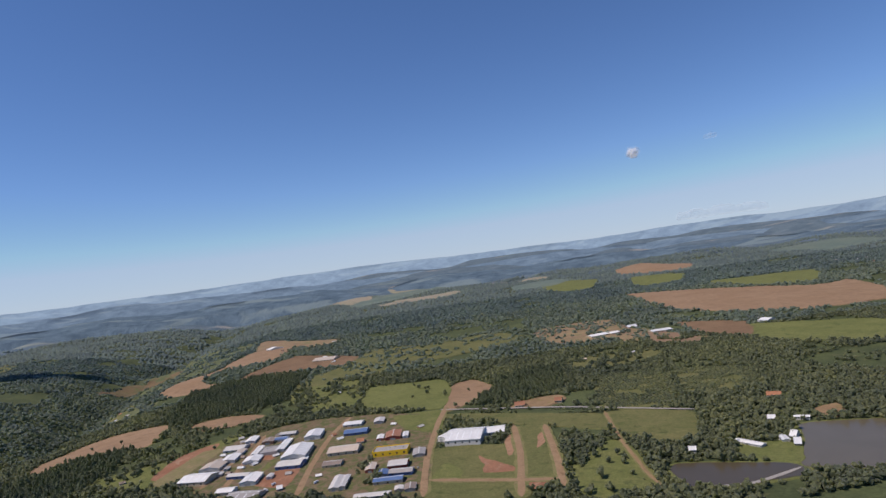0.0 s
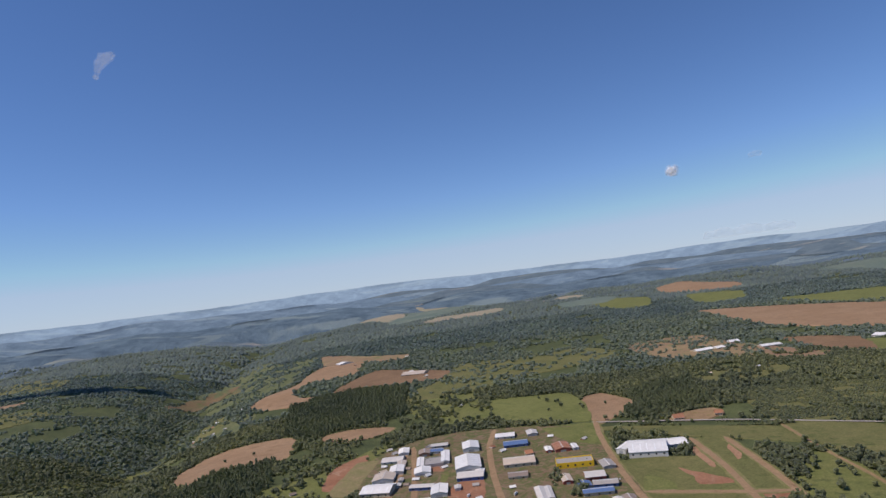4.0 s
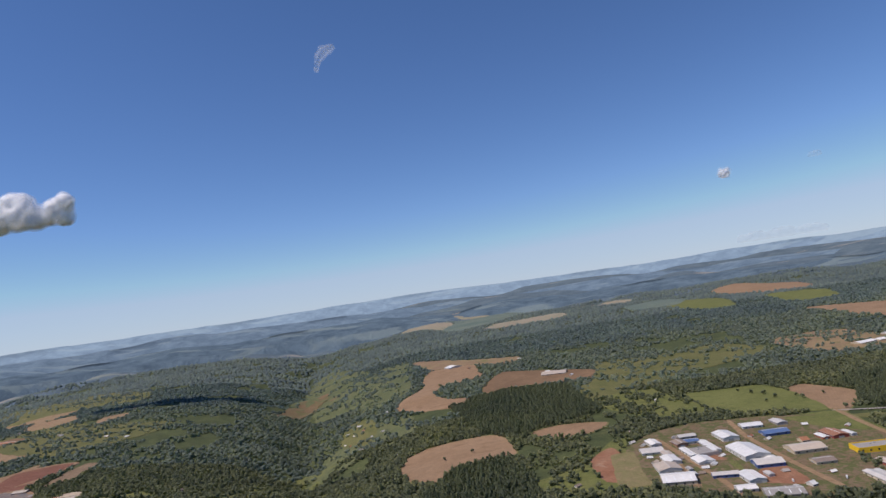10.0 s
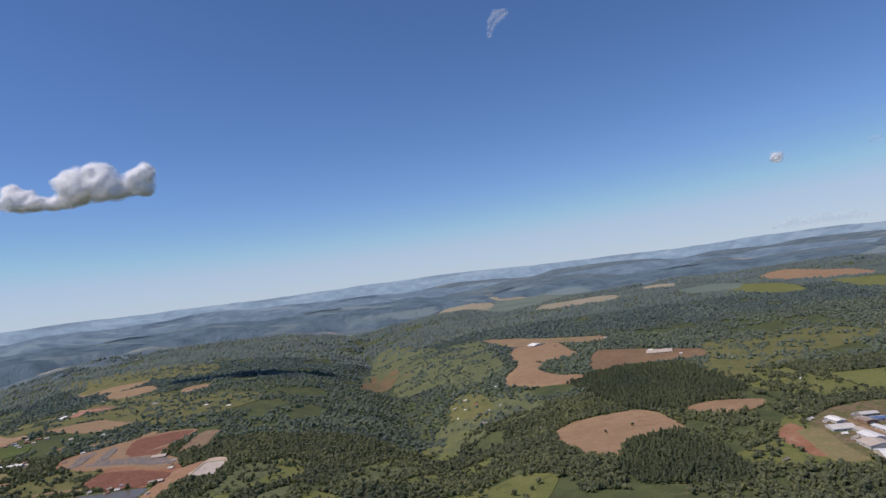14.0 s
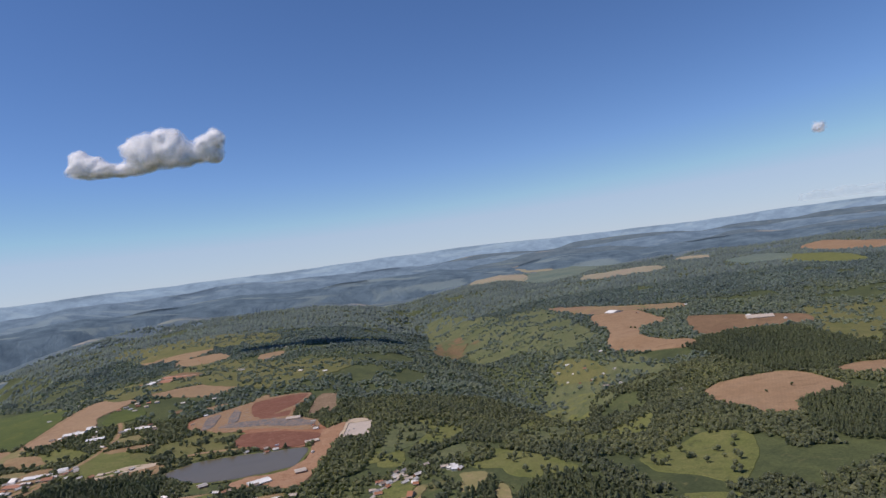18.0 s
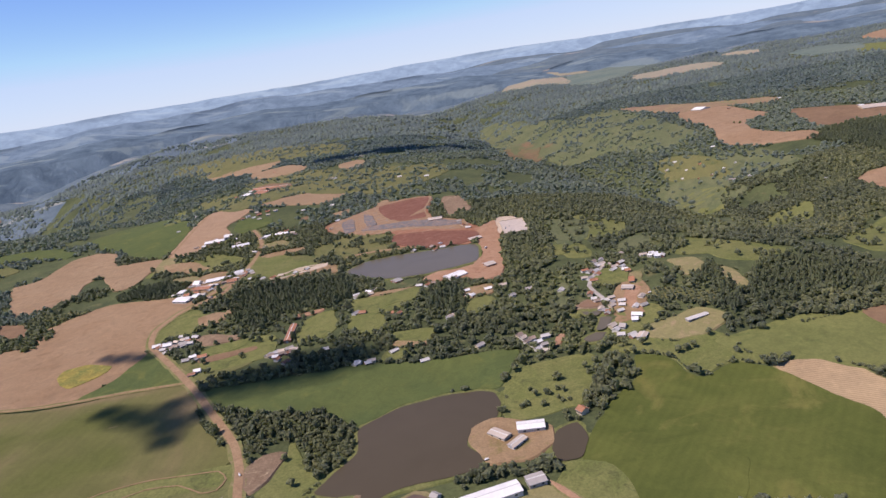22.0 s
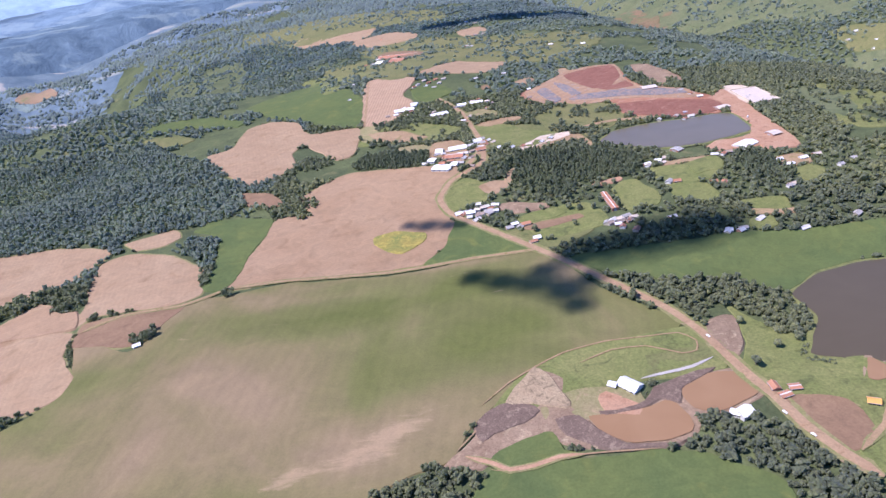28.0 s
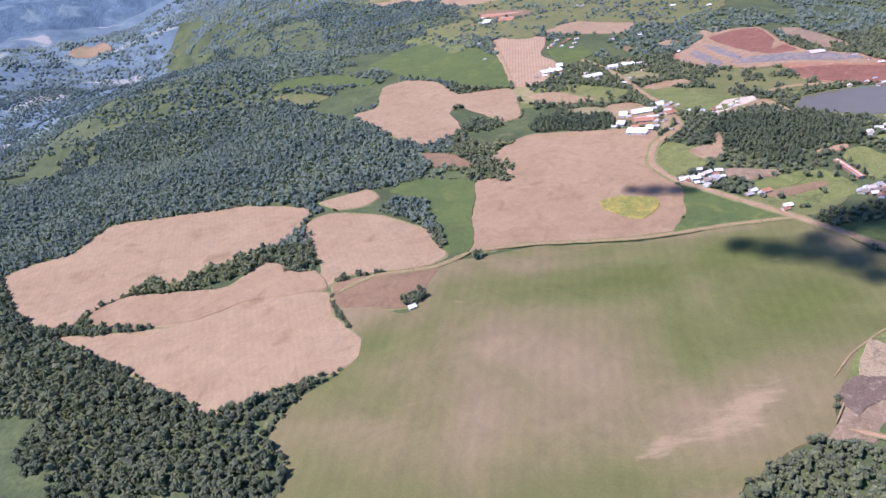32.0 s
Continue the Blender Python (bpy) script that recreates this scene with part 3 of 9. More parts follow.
def height(x, y):
    x, y = np.broadcast_arrays(np.asarray(x, float), np.asarray(y, float))
    h = 4 + 33 * (1 - np.exp(-np.clip(y - 230, -300, None) / 950.0))
    h = h - 34 * ease(-1350, -2300, x) * ease(300, 1100, y) - 6 * ease(-1250, -1700, x)
    h = h + 6 * ease(-300, 400, x) * ease(700, 1300, y)
    for line in GULLIES:
        cut = np.zeros_like(h)
        for (x0, y0, d0, w0), (x1, y1, d1, w1) in zip(line, line[1:]):
            s = np.clip(((x - x0) * (x1 - x0) + (y - y0) * (y1 - y0)) / ((x1 - x0) ** 2 + (y1 - y0) ** 2), 0, 1)
            far = np.hypot(x - x0 - s * (x1 - x0), y - y0 - s * (y1 - y0)) / (w0 + s * (w1 - w0))
            cut = np.maximum(cut, (d0 + s * (d1 - d0)) * np.exp(-1.25 * far ** 1.35))
        h = h - cut * (1 + 0.13 * np.sin(x / 23 + 2 * np.sin(y / 61)) * np.sin(y / 29 + np.sin(x / 47)))
    h = h - 48 * basin(x, y)
    for cx, cy, up, r in HILLS:
        h = h + up * np.exp(-((x - cx) ** 2 + (y - cy) ** 2) / r ** 2)
    # rolling relief that grows with the distance
    roll = np.sin(x / 171 + 1.3 * np.sin(y / 233)) * np.sin(y / 149 + np.sin(x / 311)) + 0.5 * np.sin(x / 83 + y / 97) * np.sin(y / 71 - x / 113)
    h = h + roll * (1.0 + 9 * ease(1500, 3000, np.hypot(x + 500, y)) + 17 * ease(-1450, -2000, x))
    for cx, cy, rx, ry, level in POOLS:
        near = np.hypot((x - cx) / rx, (y - cy) / ry)
        h = h + (level - h) * (1 - ease(1.0, 1.6, near))
    # the far ground ramps up, shaped so its rim meets the camera's horizon
    r = np.hypot(x + 520, y - 60)
    rim = ease(2950, 4750, r) ** 1.25
    ridges = np.sin(x / 210 + 2 * np.sin(y / 330)) * np.sin(y / 160 + 1.5 * np.sin(x / 270))
    return h + (158 + 5 * np.sin(x / 420) * np.sin(y / 380 + 1) - h) * rim + 75 * ridges * rim * (1 - rim)


# ---------------------------------------------------------------- helpers for meshes
def mesh_of(name, verts, faces, material, smooth=False):
    data = bpy.data.meshes.new(name)
    data.from_pydata([tuple(map(float, v)) for v in verts], [], faces)
    data.materials.append(material)
    if smooth:
        data.polygons.foreach_set("use_smooth", [True] * len(data.polygons))
    data.update()
    return data


def big_mesh(name, verts, tris, material, smooth=False):
    """A triangle mesh from arrays."""
    data = bpy.data.meshes.new(name)
    count = len(tris)
    data.vertices.add(len(verts))
    data.vertices.foreach_set("co", np.ascontiguousarray(verts, np.float32).ravel())
    data.loops.add(count * 3)
    data.loops.foreach_set("vertex_index", np.ascontiguousarray(tris, np.int32).ravel())
    data.polygons.add(count)
    data.polygons.foreach_set("loop_start", np.arange(0, count * 3, 3, dtype=np.int32))
    data.polygons.foreach_set("use_smooth", np.full(count, smooth))
    data.materials.append(material)
    data.update(calc_edges=True)
    return data


def value_noise(x, y, size, seed=0):
    """Smooth noise from 0 to 1 over the plan."""
    x, y = np.asarray(x, float) / size, np.asarray(y, float) / size
    i, j = np.floor(x), np.floor(y)
    u, v = x - i, y - j
    u, v = u * u * (3 - 2 * u), v * v * (3 - 2 * v)

    def at(a, b):
        s = np.sin(a * 127.1 + b * 311.7 + seed * 74.7) * 43758.5453
        return s - np.floor(s)
    return (at(i, j) * (1 - u) + at(i + 1, j) * u) * (1 - v) + (at(i, j + 1) * (1 - u) + at(i + 1, j + 1) * u) * v


def inside(poly, x, y):
    """Which of the points lie in the outline."""
    hit = np.zeros(np.shape(x), bool)
    for (x0, y0), (x1, y1) in zip(poly, np.roll(poly, -1, axis=0)):
        if y0 != y1:
            cross = (y0 > y) != (y1 > y)
            hit ^= cross & (x < (x1 - x0) * (y - y0) / (y1 - y0) + x0)
    return hit


def rounded(points, closed=True, step=6.0):
    """A smooth line through the points, with a vertex about every step metres."""
    p = np.array(points, float)
    n, out = len(p), []
    for k in range(n if closed else n - 1):
        if closed:
            a, b, c, d = p[(k - 1) % n], p[k], p[(k + 1) % n], p[(k + 2) % n]
        else:
            a, b, c, d = p[max(k - 1, 0)], p[k], p[k + 1], p[min(k + 2, n - 1)]
        m = max(2, int(np.hypot(*(c - b)) / step))
        for s in np.arange(m) / m:
            u, v = 0.3 * (c - a), 0.3 * (d - b)
            out.append((2 * s ** 3 - 3 * s ** 2 + 1) * b + (s ** 3 - 2 * s ** 2 + s) * u + (3 * s ** 2 - 2 * s ** 3) * c + (s ** 3 - s ** 2) * v)
    if not closed:
        out.append(p[-1])
    return np.array(out)


def drape(points, lift, cell, wobble=0.0, skirt=True):
    """Vertices and faces of a sheet that lies on the land inside an outline."""
    from mathutils.geometry import delaunay_2d_cdt
    line = rounded(points, True, cell * 0.28)
    if wobble:
        for size, share in ((11, 1.6), (4, 0.8)):
            line = line + wobble * share * np.stack([value_noise(line[:, 0], line[:, 1], size, 3) - 0.5, value_noise(line[:, 0], line[:, 1], size, 4) - 0.5], 1)
    lo, hi = line.min(0), line.max(0)
    gx, gy = np.meshgrid(np.arange(lo[0], hi[0], cell), np.arange(lo[1], hi[1], cell))
    gx, gy = gx.ravel(), gy.ravel()
    keep = inside(line, gx, gy)
    coords = [Vector(q) for q in line] + [Vector(q) for q in zip(gx[keep], gy[keep])]
    verts, _, faces, *_ = delaunay_2d_cdt(coords, [], [list(range(len(line)))], 1, 1e-4)
    flat = np.array([(v.x, v.y) for v in verts])
    top = np.column_stack([flat, height(flat[:, 0], flat[:, 1]) + lift])
    if not skirt:
        return top, [tuple(f) for f in faces], line
    # the rim slopes down into the ground
    way = np.roll(line, -1, 0) - np.roll(line, 1, 0)
    out = np.column_stack([way[:, 1], -way[:, 0]]) / np.maximum(np.linalg.norm(way, axis=1), 1e-6)[:, None]
    area = np.sum(line[:, 0] * np.roll(line[:, 1], -1) - np.roll(line[:, 0], -1) * line[:, 1])
    foot = line + out * np.sign(area) * (0.5 + lift)
    base, n = len(top), len(line)
    brow = np.column_stack([line, height(line[:, 0], line[:, 1]) + lift])
    feet = np.column_stack([foot, height(foot[:, 0], foot[:, 1]) - 0.5])
    rim = [(base + k, base + n + k, base + n + (k + 1) % n, base + (k + 1) % n) for k in range(n)]
    return np.concatenate([top, brow, feet]), [tuple(f) for f in faces] + rim, line


CLEAR, SPARSE, PLANTED, GROVES, STANDS, THICKETS = [], [], [], [], [], []  # outlines with no trees, few trees, planted rows, close woods, tall stands


def reach(points):
    c = np.mean(points, axis=0)
    return math.hypot(c[0] + 520, c[1])


LAYERS = [0]


def pool(name, label, category, material, bank, points):
    """Water with a trodden or grassy bank round it."""
    p = np.array(points, float)
    c = p.mean(0)
    wider = [tuple(q + (q - c) / np.hypot(*(q - c)) * 2.6) for q in p]
    patch("bank", "uneven bank round a %s" % category, "bank", bank, wider, CLEAR, -0.05)
    verts, faces, line = drape(points, 0.75, 9.0, 0.9, False)
    verts[:, 2] = np.median(verts[:, 2])
    CLEAR.append(line)
    return tagged(new(name, mesh_of(name, verts, faces, material, True)), label, category, kind="structure")


def patch(name, label, category, material, points, trees=CLEAR, up=0.0):
    """A field, meadow or yard: one sheet on the land."""
    LAYERS[0] = (LAYERS[0] + 1) % 9
    far = reach(points)
    verts, faces, line = drape(points, 0.35 + up + 0.03 * LAYERS[0] + 0.0011 * max(0, far - 700), 12.0 if far < 1100 else 24.0, 1.2 if far < 1100 else 5.0)
    trees.append(line)
    return tagged(new(name, mesh_of(name, verts, faces, material, True)), label, category, kind="structure")


def margin(points):
    """The strip of rough grass that a plough leaves round a field."""
    p = np.array(points, float)
    c = p.mean(0)
    wider = [tuple(q + (q - c) / np.hypot(*(q - c)) * 1.4) for q in p]
    verts, faces, line = drape(wider, 0.3, 14.0, 1.6)
    return tagged(new("grass_margin", mesh_of("grass_margin", verts, faces, LAND["margin"], True)), "narrow uncut grass margin round a ploughed field", "grass", kind="structure")


def road(name, label, material, points, wide):
    line = rounded(points, False, 6.0)
    way = np.gradient(line, axis=0)
    way /= np.linalg.norm(way, axis=1)[:, None]
    side = np.column_stack([-way[:, 1], way[:, 0]])
    gone = np.concatenate([[0.0], np.cumsum(np.linalg.norm(np.diff(line, axis=0), axis=1))])
    wide = wide * np.clip(np.minimum(gone + 1, gone[-1] - gone + 1) / 7.0, 0.2, 1.0)[:, None]  # the ends run out into the grass
    rows = []
    for s in (-0.5, -0.2, 0.2, 0.5):
        q = line + side * wide * s * (1 + 0.25 * (value_noise(line[:, 0], line[:, 1], 7, s) - 0.5)[:, None])
        rows.append(np.column_stack([q, height(q[:, 0], q[:, 1]) + (0.92 if abs(s) < 0.3 else 0.82)]))
    n = len(line)
    verts = np.concatenate(rows)
    faces = [(k * n + i, (k + 1) * n + i, (k + 1) * n + i + 1, k * n + i + 1) for k in range(3) for i in range(n - 1)]
    if wide.max() > 1.5 and name != "lane":
        rows = []
        for s in (-0.85, 0.85):
            q = line + side * wide * s * (1 + 0.5 * (value_noise(line[:, 0], line[:, 1], 5, s) - 0.4)[:, None])
            rows.append(np.column_stack([q, height(q[:, 0], q[:, 1]) + 0.76]))
        verge = mesh_of("road_verge", np.concatenate(rows), [(i, n + i, n + i + 1, i + 1) for i in range(n - 1)], LAND["margin"], True)
        tagged(new("road_verge", verge), "rough grass verge under the edges of a dirt road", "verge", kind="structure")
    CLEAR.append(np.concatenate([line + side * (wide * 0.5 + 1.5), (line - side * (wide * 0.5 + 1.5))[::-1]]))
    return tagged(new(name, mesh_of(name, verts, faces, material, True)), label, "road", kind="structure")


# ---------------------------------------------------------------- the ground, one sheet to the rim of the horizon
def axis(lo, hi, fine_lo, fine_hi, step):
    mid = list(np.arange(fine_lo, fine_hi, step))
    for end, way in ((lo, -1), (hi, 1)):
        s, at = step, mid[0] if way < 0 else mid[-1]
        while (at - end) * way < 0:
            s = min(s * 1.07, 120)
            at += way * s
            mid.insert(0, at) if way < 0 else mid.append(at)
    return np.array(mid)


xs, ys = axis(-5600, 4900, -1700, 700, 12.0), axis(-4900, 5000, 120, 1500, 12.0)
gx, gy = np.meshgrid(xs, ys)
gz = height(gx, gy)
nx, ny = len(xs), len(ys)
cell = (np.arange(ny - 1)[:, None] * nx + np.arange(nx - 1)[None, :]).ravel()
tris = np.concatenate([np.stack([cell, cell + 1, cell + nx + 1], 1), np.stack([cell, cell + nx + 1, cell + nx], 1)])
grid = np.stack([gx.ravel(), gy.ravel(), gz.ravel()], 1)
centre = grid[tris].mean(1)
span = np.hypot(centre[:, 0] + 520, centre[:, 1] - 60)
# far faces and the deep valley take the land colours with haze painted in
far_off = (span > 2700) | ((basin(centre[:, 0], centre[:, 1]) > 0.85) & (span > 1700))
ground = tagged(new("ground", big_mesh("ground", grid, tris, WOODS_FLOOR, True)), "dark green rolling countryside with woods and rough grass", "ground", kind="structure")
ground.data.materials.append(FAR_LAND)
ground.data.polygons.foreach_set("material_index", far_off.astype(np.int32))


# ---------------------------------------------------------------- chains of backdrop hills behind all the rest, their blue haze painted on
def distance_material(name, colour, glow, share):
    """A plain backdrop of far hills: woods and pale fields, with bright haze painted in as blue colour and glow."""
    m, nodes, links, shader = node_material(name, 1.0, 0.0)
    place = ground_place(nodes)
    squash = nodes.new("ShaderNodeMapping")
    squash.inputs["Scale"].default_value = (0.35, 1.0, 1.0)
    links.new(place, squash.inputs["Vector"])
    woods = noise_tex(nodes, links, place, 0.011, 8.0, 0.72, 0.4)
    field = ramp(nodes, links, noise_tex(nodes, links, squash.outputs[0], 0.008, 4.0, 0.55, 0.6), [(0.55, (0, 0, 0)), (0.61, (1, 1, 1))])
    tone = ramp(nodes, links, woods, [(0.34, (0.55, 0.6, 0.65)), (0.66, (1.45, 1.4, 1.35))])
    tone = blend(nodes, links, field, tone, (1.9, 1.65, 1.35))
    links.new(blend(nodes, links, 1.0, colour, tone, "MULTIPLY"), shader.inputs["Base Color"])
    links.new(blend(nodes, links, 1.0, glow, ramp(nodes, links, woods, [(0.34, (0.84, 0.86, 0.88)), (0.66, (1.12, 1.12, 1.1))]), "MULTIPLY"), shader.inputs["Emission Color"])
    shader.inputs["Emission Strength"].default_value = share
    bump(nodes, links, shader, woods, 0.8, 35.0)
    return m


def hill_chain(name, label, radius, crest, swing, seed, material):
    turn = np.radians(np.arange(-72, 74.1, 0.4))
    rough = sum(a * (value_noise(turn * 57.3 + seed * 31, turn * 0, size, seed) - 0.5) for size, a in ((17, 1.0), (6, 0.7), (2.2, 0.3), (0.9, 0.12)))
    top = crest + swing * rough
    rows = []
    for out, share in ((-520, 0.0), (-330, 0.3), (-160, 0.72), (-60, 0.95), (0, 1.0), (140, 0.8), (260, 0.3)):
        r = radius + out + 40 * np.sin(turn * 23 + seed + out)
        x, y = -520 + r * np.sin(turn), 60 + r * np.cos(turn)
        rows.append(np.column_stack([x, y, np.where(share > 0, 20 + (top - 20) * share, -240)]))
    n = len(turn)
    faces = [(k * n + i, k * n + i + 1, (k + 1) * n + i + 1, (k + 1) * n + i) for k in range(6) for i in range(n - 1)]
    return tagged(new(name, mesh_of(name, np.concatenate(rows), faces, material, True)), label, "hills", kind="structure")


hill_chain("backdrop_near", "wooded hills far beyond the valleys, painted haze blue", 3450, 66, 44, 3, distance_material("haze_painted_hills", (0.085, 0.125, 0.155), (0.30, 0.43, 0.60), 0.10))
hill_chain("backdrop_middle", "hills far beyond the valleys, painted a stronger haze blue", 3900, 112, 40, 8, distance_material("haze_painted_hills_middle", (0.075, 0.11, 0.14), (0.30, 0.43, 0.60), 0.26))
hill_chain("backdrop_far", "hills along the skyline, painted in pale glowing haze", 4320, 178, 26, 5, distance_material("haze_painted_hills_far", (0.06, 0.09, 0.12), (0.32, 0.45, 0.61), 0.55))


# ---------------------------------------------------------------- fields, meadows, water, roads
margin([(-382, 650), (-360, 663), (-332, 662), (-300, 656), (-288, 635), (-282, 583), (-291, 571), (-321, 568), (-338, 561), (-351, 535), (-371, 548), (-385, 593)])
patch("crop_field", "bare tan ploughed field between dark woods", "field", LAND["tan"], [(-382, 650), (-360, 663), (-332, 662), (-300, 656), (-288, 635), (-282, 583), (-291, 571), (-321, 568), (-338, 561), (-351, 535), (-371, 548), (-385, 593)], CLEAR, 0.0)
margin([(-258, 640), (-231, 645), (-192, 630), (-207, 606), (-237, 600), (-261, 620)])
patch("crop_field", "bare tan ploughed field between dark woods", "field", LAND["tan"], [(-258, 640), (-231, 645), (-192, 630), (-207, 606), (-237, 600), (-261, 620)], CLEAR, 0.0)
patch("crop_field", "bare tan ploughed field between dark woods", "field", LAND["tan"], [(-371, 1191), (-333, 1224), (-290, 1178), (-288, 1085), (-283, 1037), (-338, 990), (-360, 925), (-339, 877), (-313, 861), (-322, 824), (-374, 845), (-400, 877), (-411, 902), (-378, 1032), (-383, 1113)], CLEAR, 0.0)
margin([(-253, 1035), (-186, 976), (-136, 921), (-155, 864), (-215, 874), (-251, 876), (-291, 853), (-288, 929)])
patch("crop_field", "dark brown tilled field", "field", LAND["brown"], [(-253, 1035), (-186, 976), (-136, 921), (-155, 864), (-215, 874), (-251, 876), (-291, 853), (-288, 929)], CLEAR, 0.15)
patch("crop_field", "brownish stubble field with scattered bushes", "field", LAND["stubble"], [(-414, 1423), (-308, 1275), (-209, 1192), (-230, 1138), (-328, 1205), (-369, 1207)], CLEAR, 0.0)
patch("meadow", "dull green rough pasture", "meadow", LAND["dull"], [(-115, 993), (-45, 967), (56, 991), (102, 888), (55, 852), (-15, 821), (-54, 810), (-96, 762), (-198, 735), (-200, 788), (-151, 848)], SPARSE, 0.0)
patch("crop_field", "olive green pasture", "field", LAND["olive"], [(-97, 690), (-56, 692), (-15, 685), (-9, 631), (-18, 569), (-52, 581), (-90, 606)], CLEAR, 0.0)
patch("meadow", "light green meadow", "meadow", LAND["green"], [(-205, 762), (-162, 784), (-115, 771), (-107, 687), (-90, 606), (-137, 608), (-174, 672)], SPARSE, 0.0)
margin([(-6, 656), (16, 665), (34, 613), (8, 575), (-14, 554), (-16, 578)])
patch("crop_field", "bare tan ploughed field between dark woods", "field", LAND["tan"], [(-6, 656), (16, 665), (34, 613), (8, 575), (-14, 554), (-16, 578)], CLEAR, 0.0)
patch("crop_field", "bare tan ploughed field between dark woods", "field", LAND["tan"], [(340, 1231), (421, 1186), (573, 1015), (636, 1029), (614, 909), (550, 818), (457, 817), (398, 858), (336, 958)], CLEAR, 0.0)
patch("crop_field", "olive green pasture", "field", LAND["olive"], [(508, 1269), (594, 1261), (702, 1235), (614, 1077), (532, 1094)], CLEAR, 0.0)
patch("crop_field", "olive green pasture", "field", LAND["olive"], [(479, 1669), (562, 1548), (501, 1386), (408, 1382)], CLEAR, 0.0)
patch("crop_field", "bare tan ploughed field between dark woods", "field", LAND["tan"], [(605, 2293), (699, 2329), (778, 2034), (630, 1711), (542, 1874)], CLEAR, 0.0)
patch("crop_field", "olive green pasture", "field", LAND["olive"], [(254, 1826), (321, 1886), (416, 1797), (332, 1503), (264, 1530)], CLEAR, 0.0)
patch("meadow", "brownish stubble field with scattered bushes", "meadow", LAND["stubble"], [(123, 948), (192, 957), (230, 940), (232, 861), (286, 737), (269, 710), (222, 739), (192, 798), (136, 801), (118, 864)], SPARSE, 0.0)
patch("crop_field", "dark brown tilled field", "field", LAND["brown"], [(293, 843), (356, 787), (321, 702), (293, 753)], CLEAR, 0.15)
patch("crop_field", "olive green pasture", "field", LAND["olive"], [(352, 766), (462, 691), (397, 599), (334, 645), (318, 696)], CLEAR, 0.0)
patch("orchard_ground", "dull green rough pasture", "orchard", LAND["dull"], [(132, 612), (188, 588), (155, 482), (107, 503)], PLANTED, 0.0)
patch("orchard_ground", "dull green rough pasture", "orchard", LAND["dull"], [(200, 593), (252, 570), (237, 510), (177, 506)], PLANTED, 0.0)
patch("crop_field", "dull green rough pasture", "field", LAND["dull"], [(108, 489), (161, 465), (147, 411), (121, 399), (106, 430)], CLEAR, 0.0)
patch("crop_field", "dull green rough pasture", "field", LAND["dull"], [(-26, 551), (101, 487), (99, 447), (64, 471), (29, 496)], CLEAR, 0.0)
patch("lawn", "light green meadow", "lawn", LAND["green"], [(160, 388), (183, 384), (189, 370), (175, 347), (154, 364)], CLEAR, 0.35)
patch("meadow", "light green meadow", "meadow", LAND["green"], [(58, 382), (93, 423), (103, 395), (98, 341), (74, 332), (55, 339)], SPARSE, 0.0)
patch("meadow", "light green meadow", "meadow", LAND["green"], [(-282, 494), (-256, 505), (-232, 522), (-206, 565), (-192, 566), (-210, 483), (-208, 444), (-279, 476)], SPARSE, 0.0)
patch("crop_field", "open red earth of a quarry", "field", LAND["red"], [(-232, 522), (-209, 549), (-205, 508), (-207, 469), (-231, 470)], CLEAR, 0.0)
patch("grass_lot", "patchy grass and brown earth between industrial halls", "lot", LAND["industry"], [(-201, 448), (-205, 486), (-199, 539), (-174, 567), (-132, 583), (-69, 572), (-24, 544), (-26, 464), (-29, 368), (-80, 386), (-148, 409)], CLEAR, 0.2)
patch("grass_lot", "dull green rough pasture", "lot", LAND["dull"], [(-27, 451), (-5, 454), (29, 438), (27, 375), (-26, 395)], CLEAR, 0.2)
patch("grass_lot", "dull green rough pasture", "lot", LAND["dull"], [(38, 481), (58, 474), (52, 416), (35, 420)], CLEAR, 0.2)
patch("grass_lot", "dull green rough pasture", "lot", LAND["dull"], [(34, 417), (53, 411), (49, 368), (30, 374)], CLEAR, 0.2)
patch("grass_lot", "dull green rough pasture", "lot", LAND["dull"], [(-26, 390), (28, 371), (27, 348), (-27, 367)], CLEAR, 0.2)
patch("crop_field", "olive green pasture", "field", LAND["olive"], [(9, 448), (30, 442), (28, 427), (8, 432)], CLEAR, 0.0)
pool("pond", "dark brown still lake water", "pond", WATER["dark"], LAND["green"], [(110, 362), (118, 370), (145, 360), (170, 347), (174, 335), (166, 329), (141, 330), (112, 332), (110, 345)])
pool("pond", "grey brown pond water", "pond", WATER["grey"], LAND["green"], [(209, 408), (222, 409), (249, 401), (255, 395), (208, 328), (177, 338), (175, 347), (195, 378)])
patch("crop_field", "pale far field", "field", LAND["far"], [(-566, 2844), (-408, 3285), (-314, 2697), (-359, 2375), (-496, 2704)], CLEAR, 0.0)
patch("crop_field", "far green field with haze tint painted in", "field", LAND["fargreen"], [(-359, 2375), (-222, 3097), (-88, 3117), (145, 3208), (68, 2632), (-183, 2324), (-292, 2179)], CLEAR, 0.0)
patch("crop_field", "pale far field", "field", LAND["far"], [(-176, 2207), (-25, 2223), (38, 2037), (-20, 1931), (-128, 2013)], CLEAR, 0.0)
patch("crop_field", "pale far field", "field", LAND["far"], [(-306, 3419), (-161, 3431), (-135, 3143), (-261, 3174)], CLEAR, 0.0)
patch("crop_field", "far green field with haze tint painted in", "field", LAND["fargreen"], [(207, 1978), (323, 2064), (404, 2005), (295, 1770), (192, 1815)], CLEAR, 0.0)
patch("crop_field", "burnt brown patch on a valley slope", "field", LAND["scar"], [(-655, 1392), (-605, 1412), (-570, 1342), (-590, 1304), (-652, 1170)], CLEAR, 0.0)
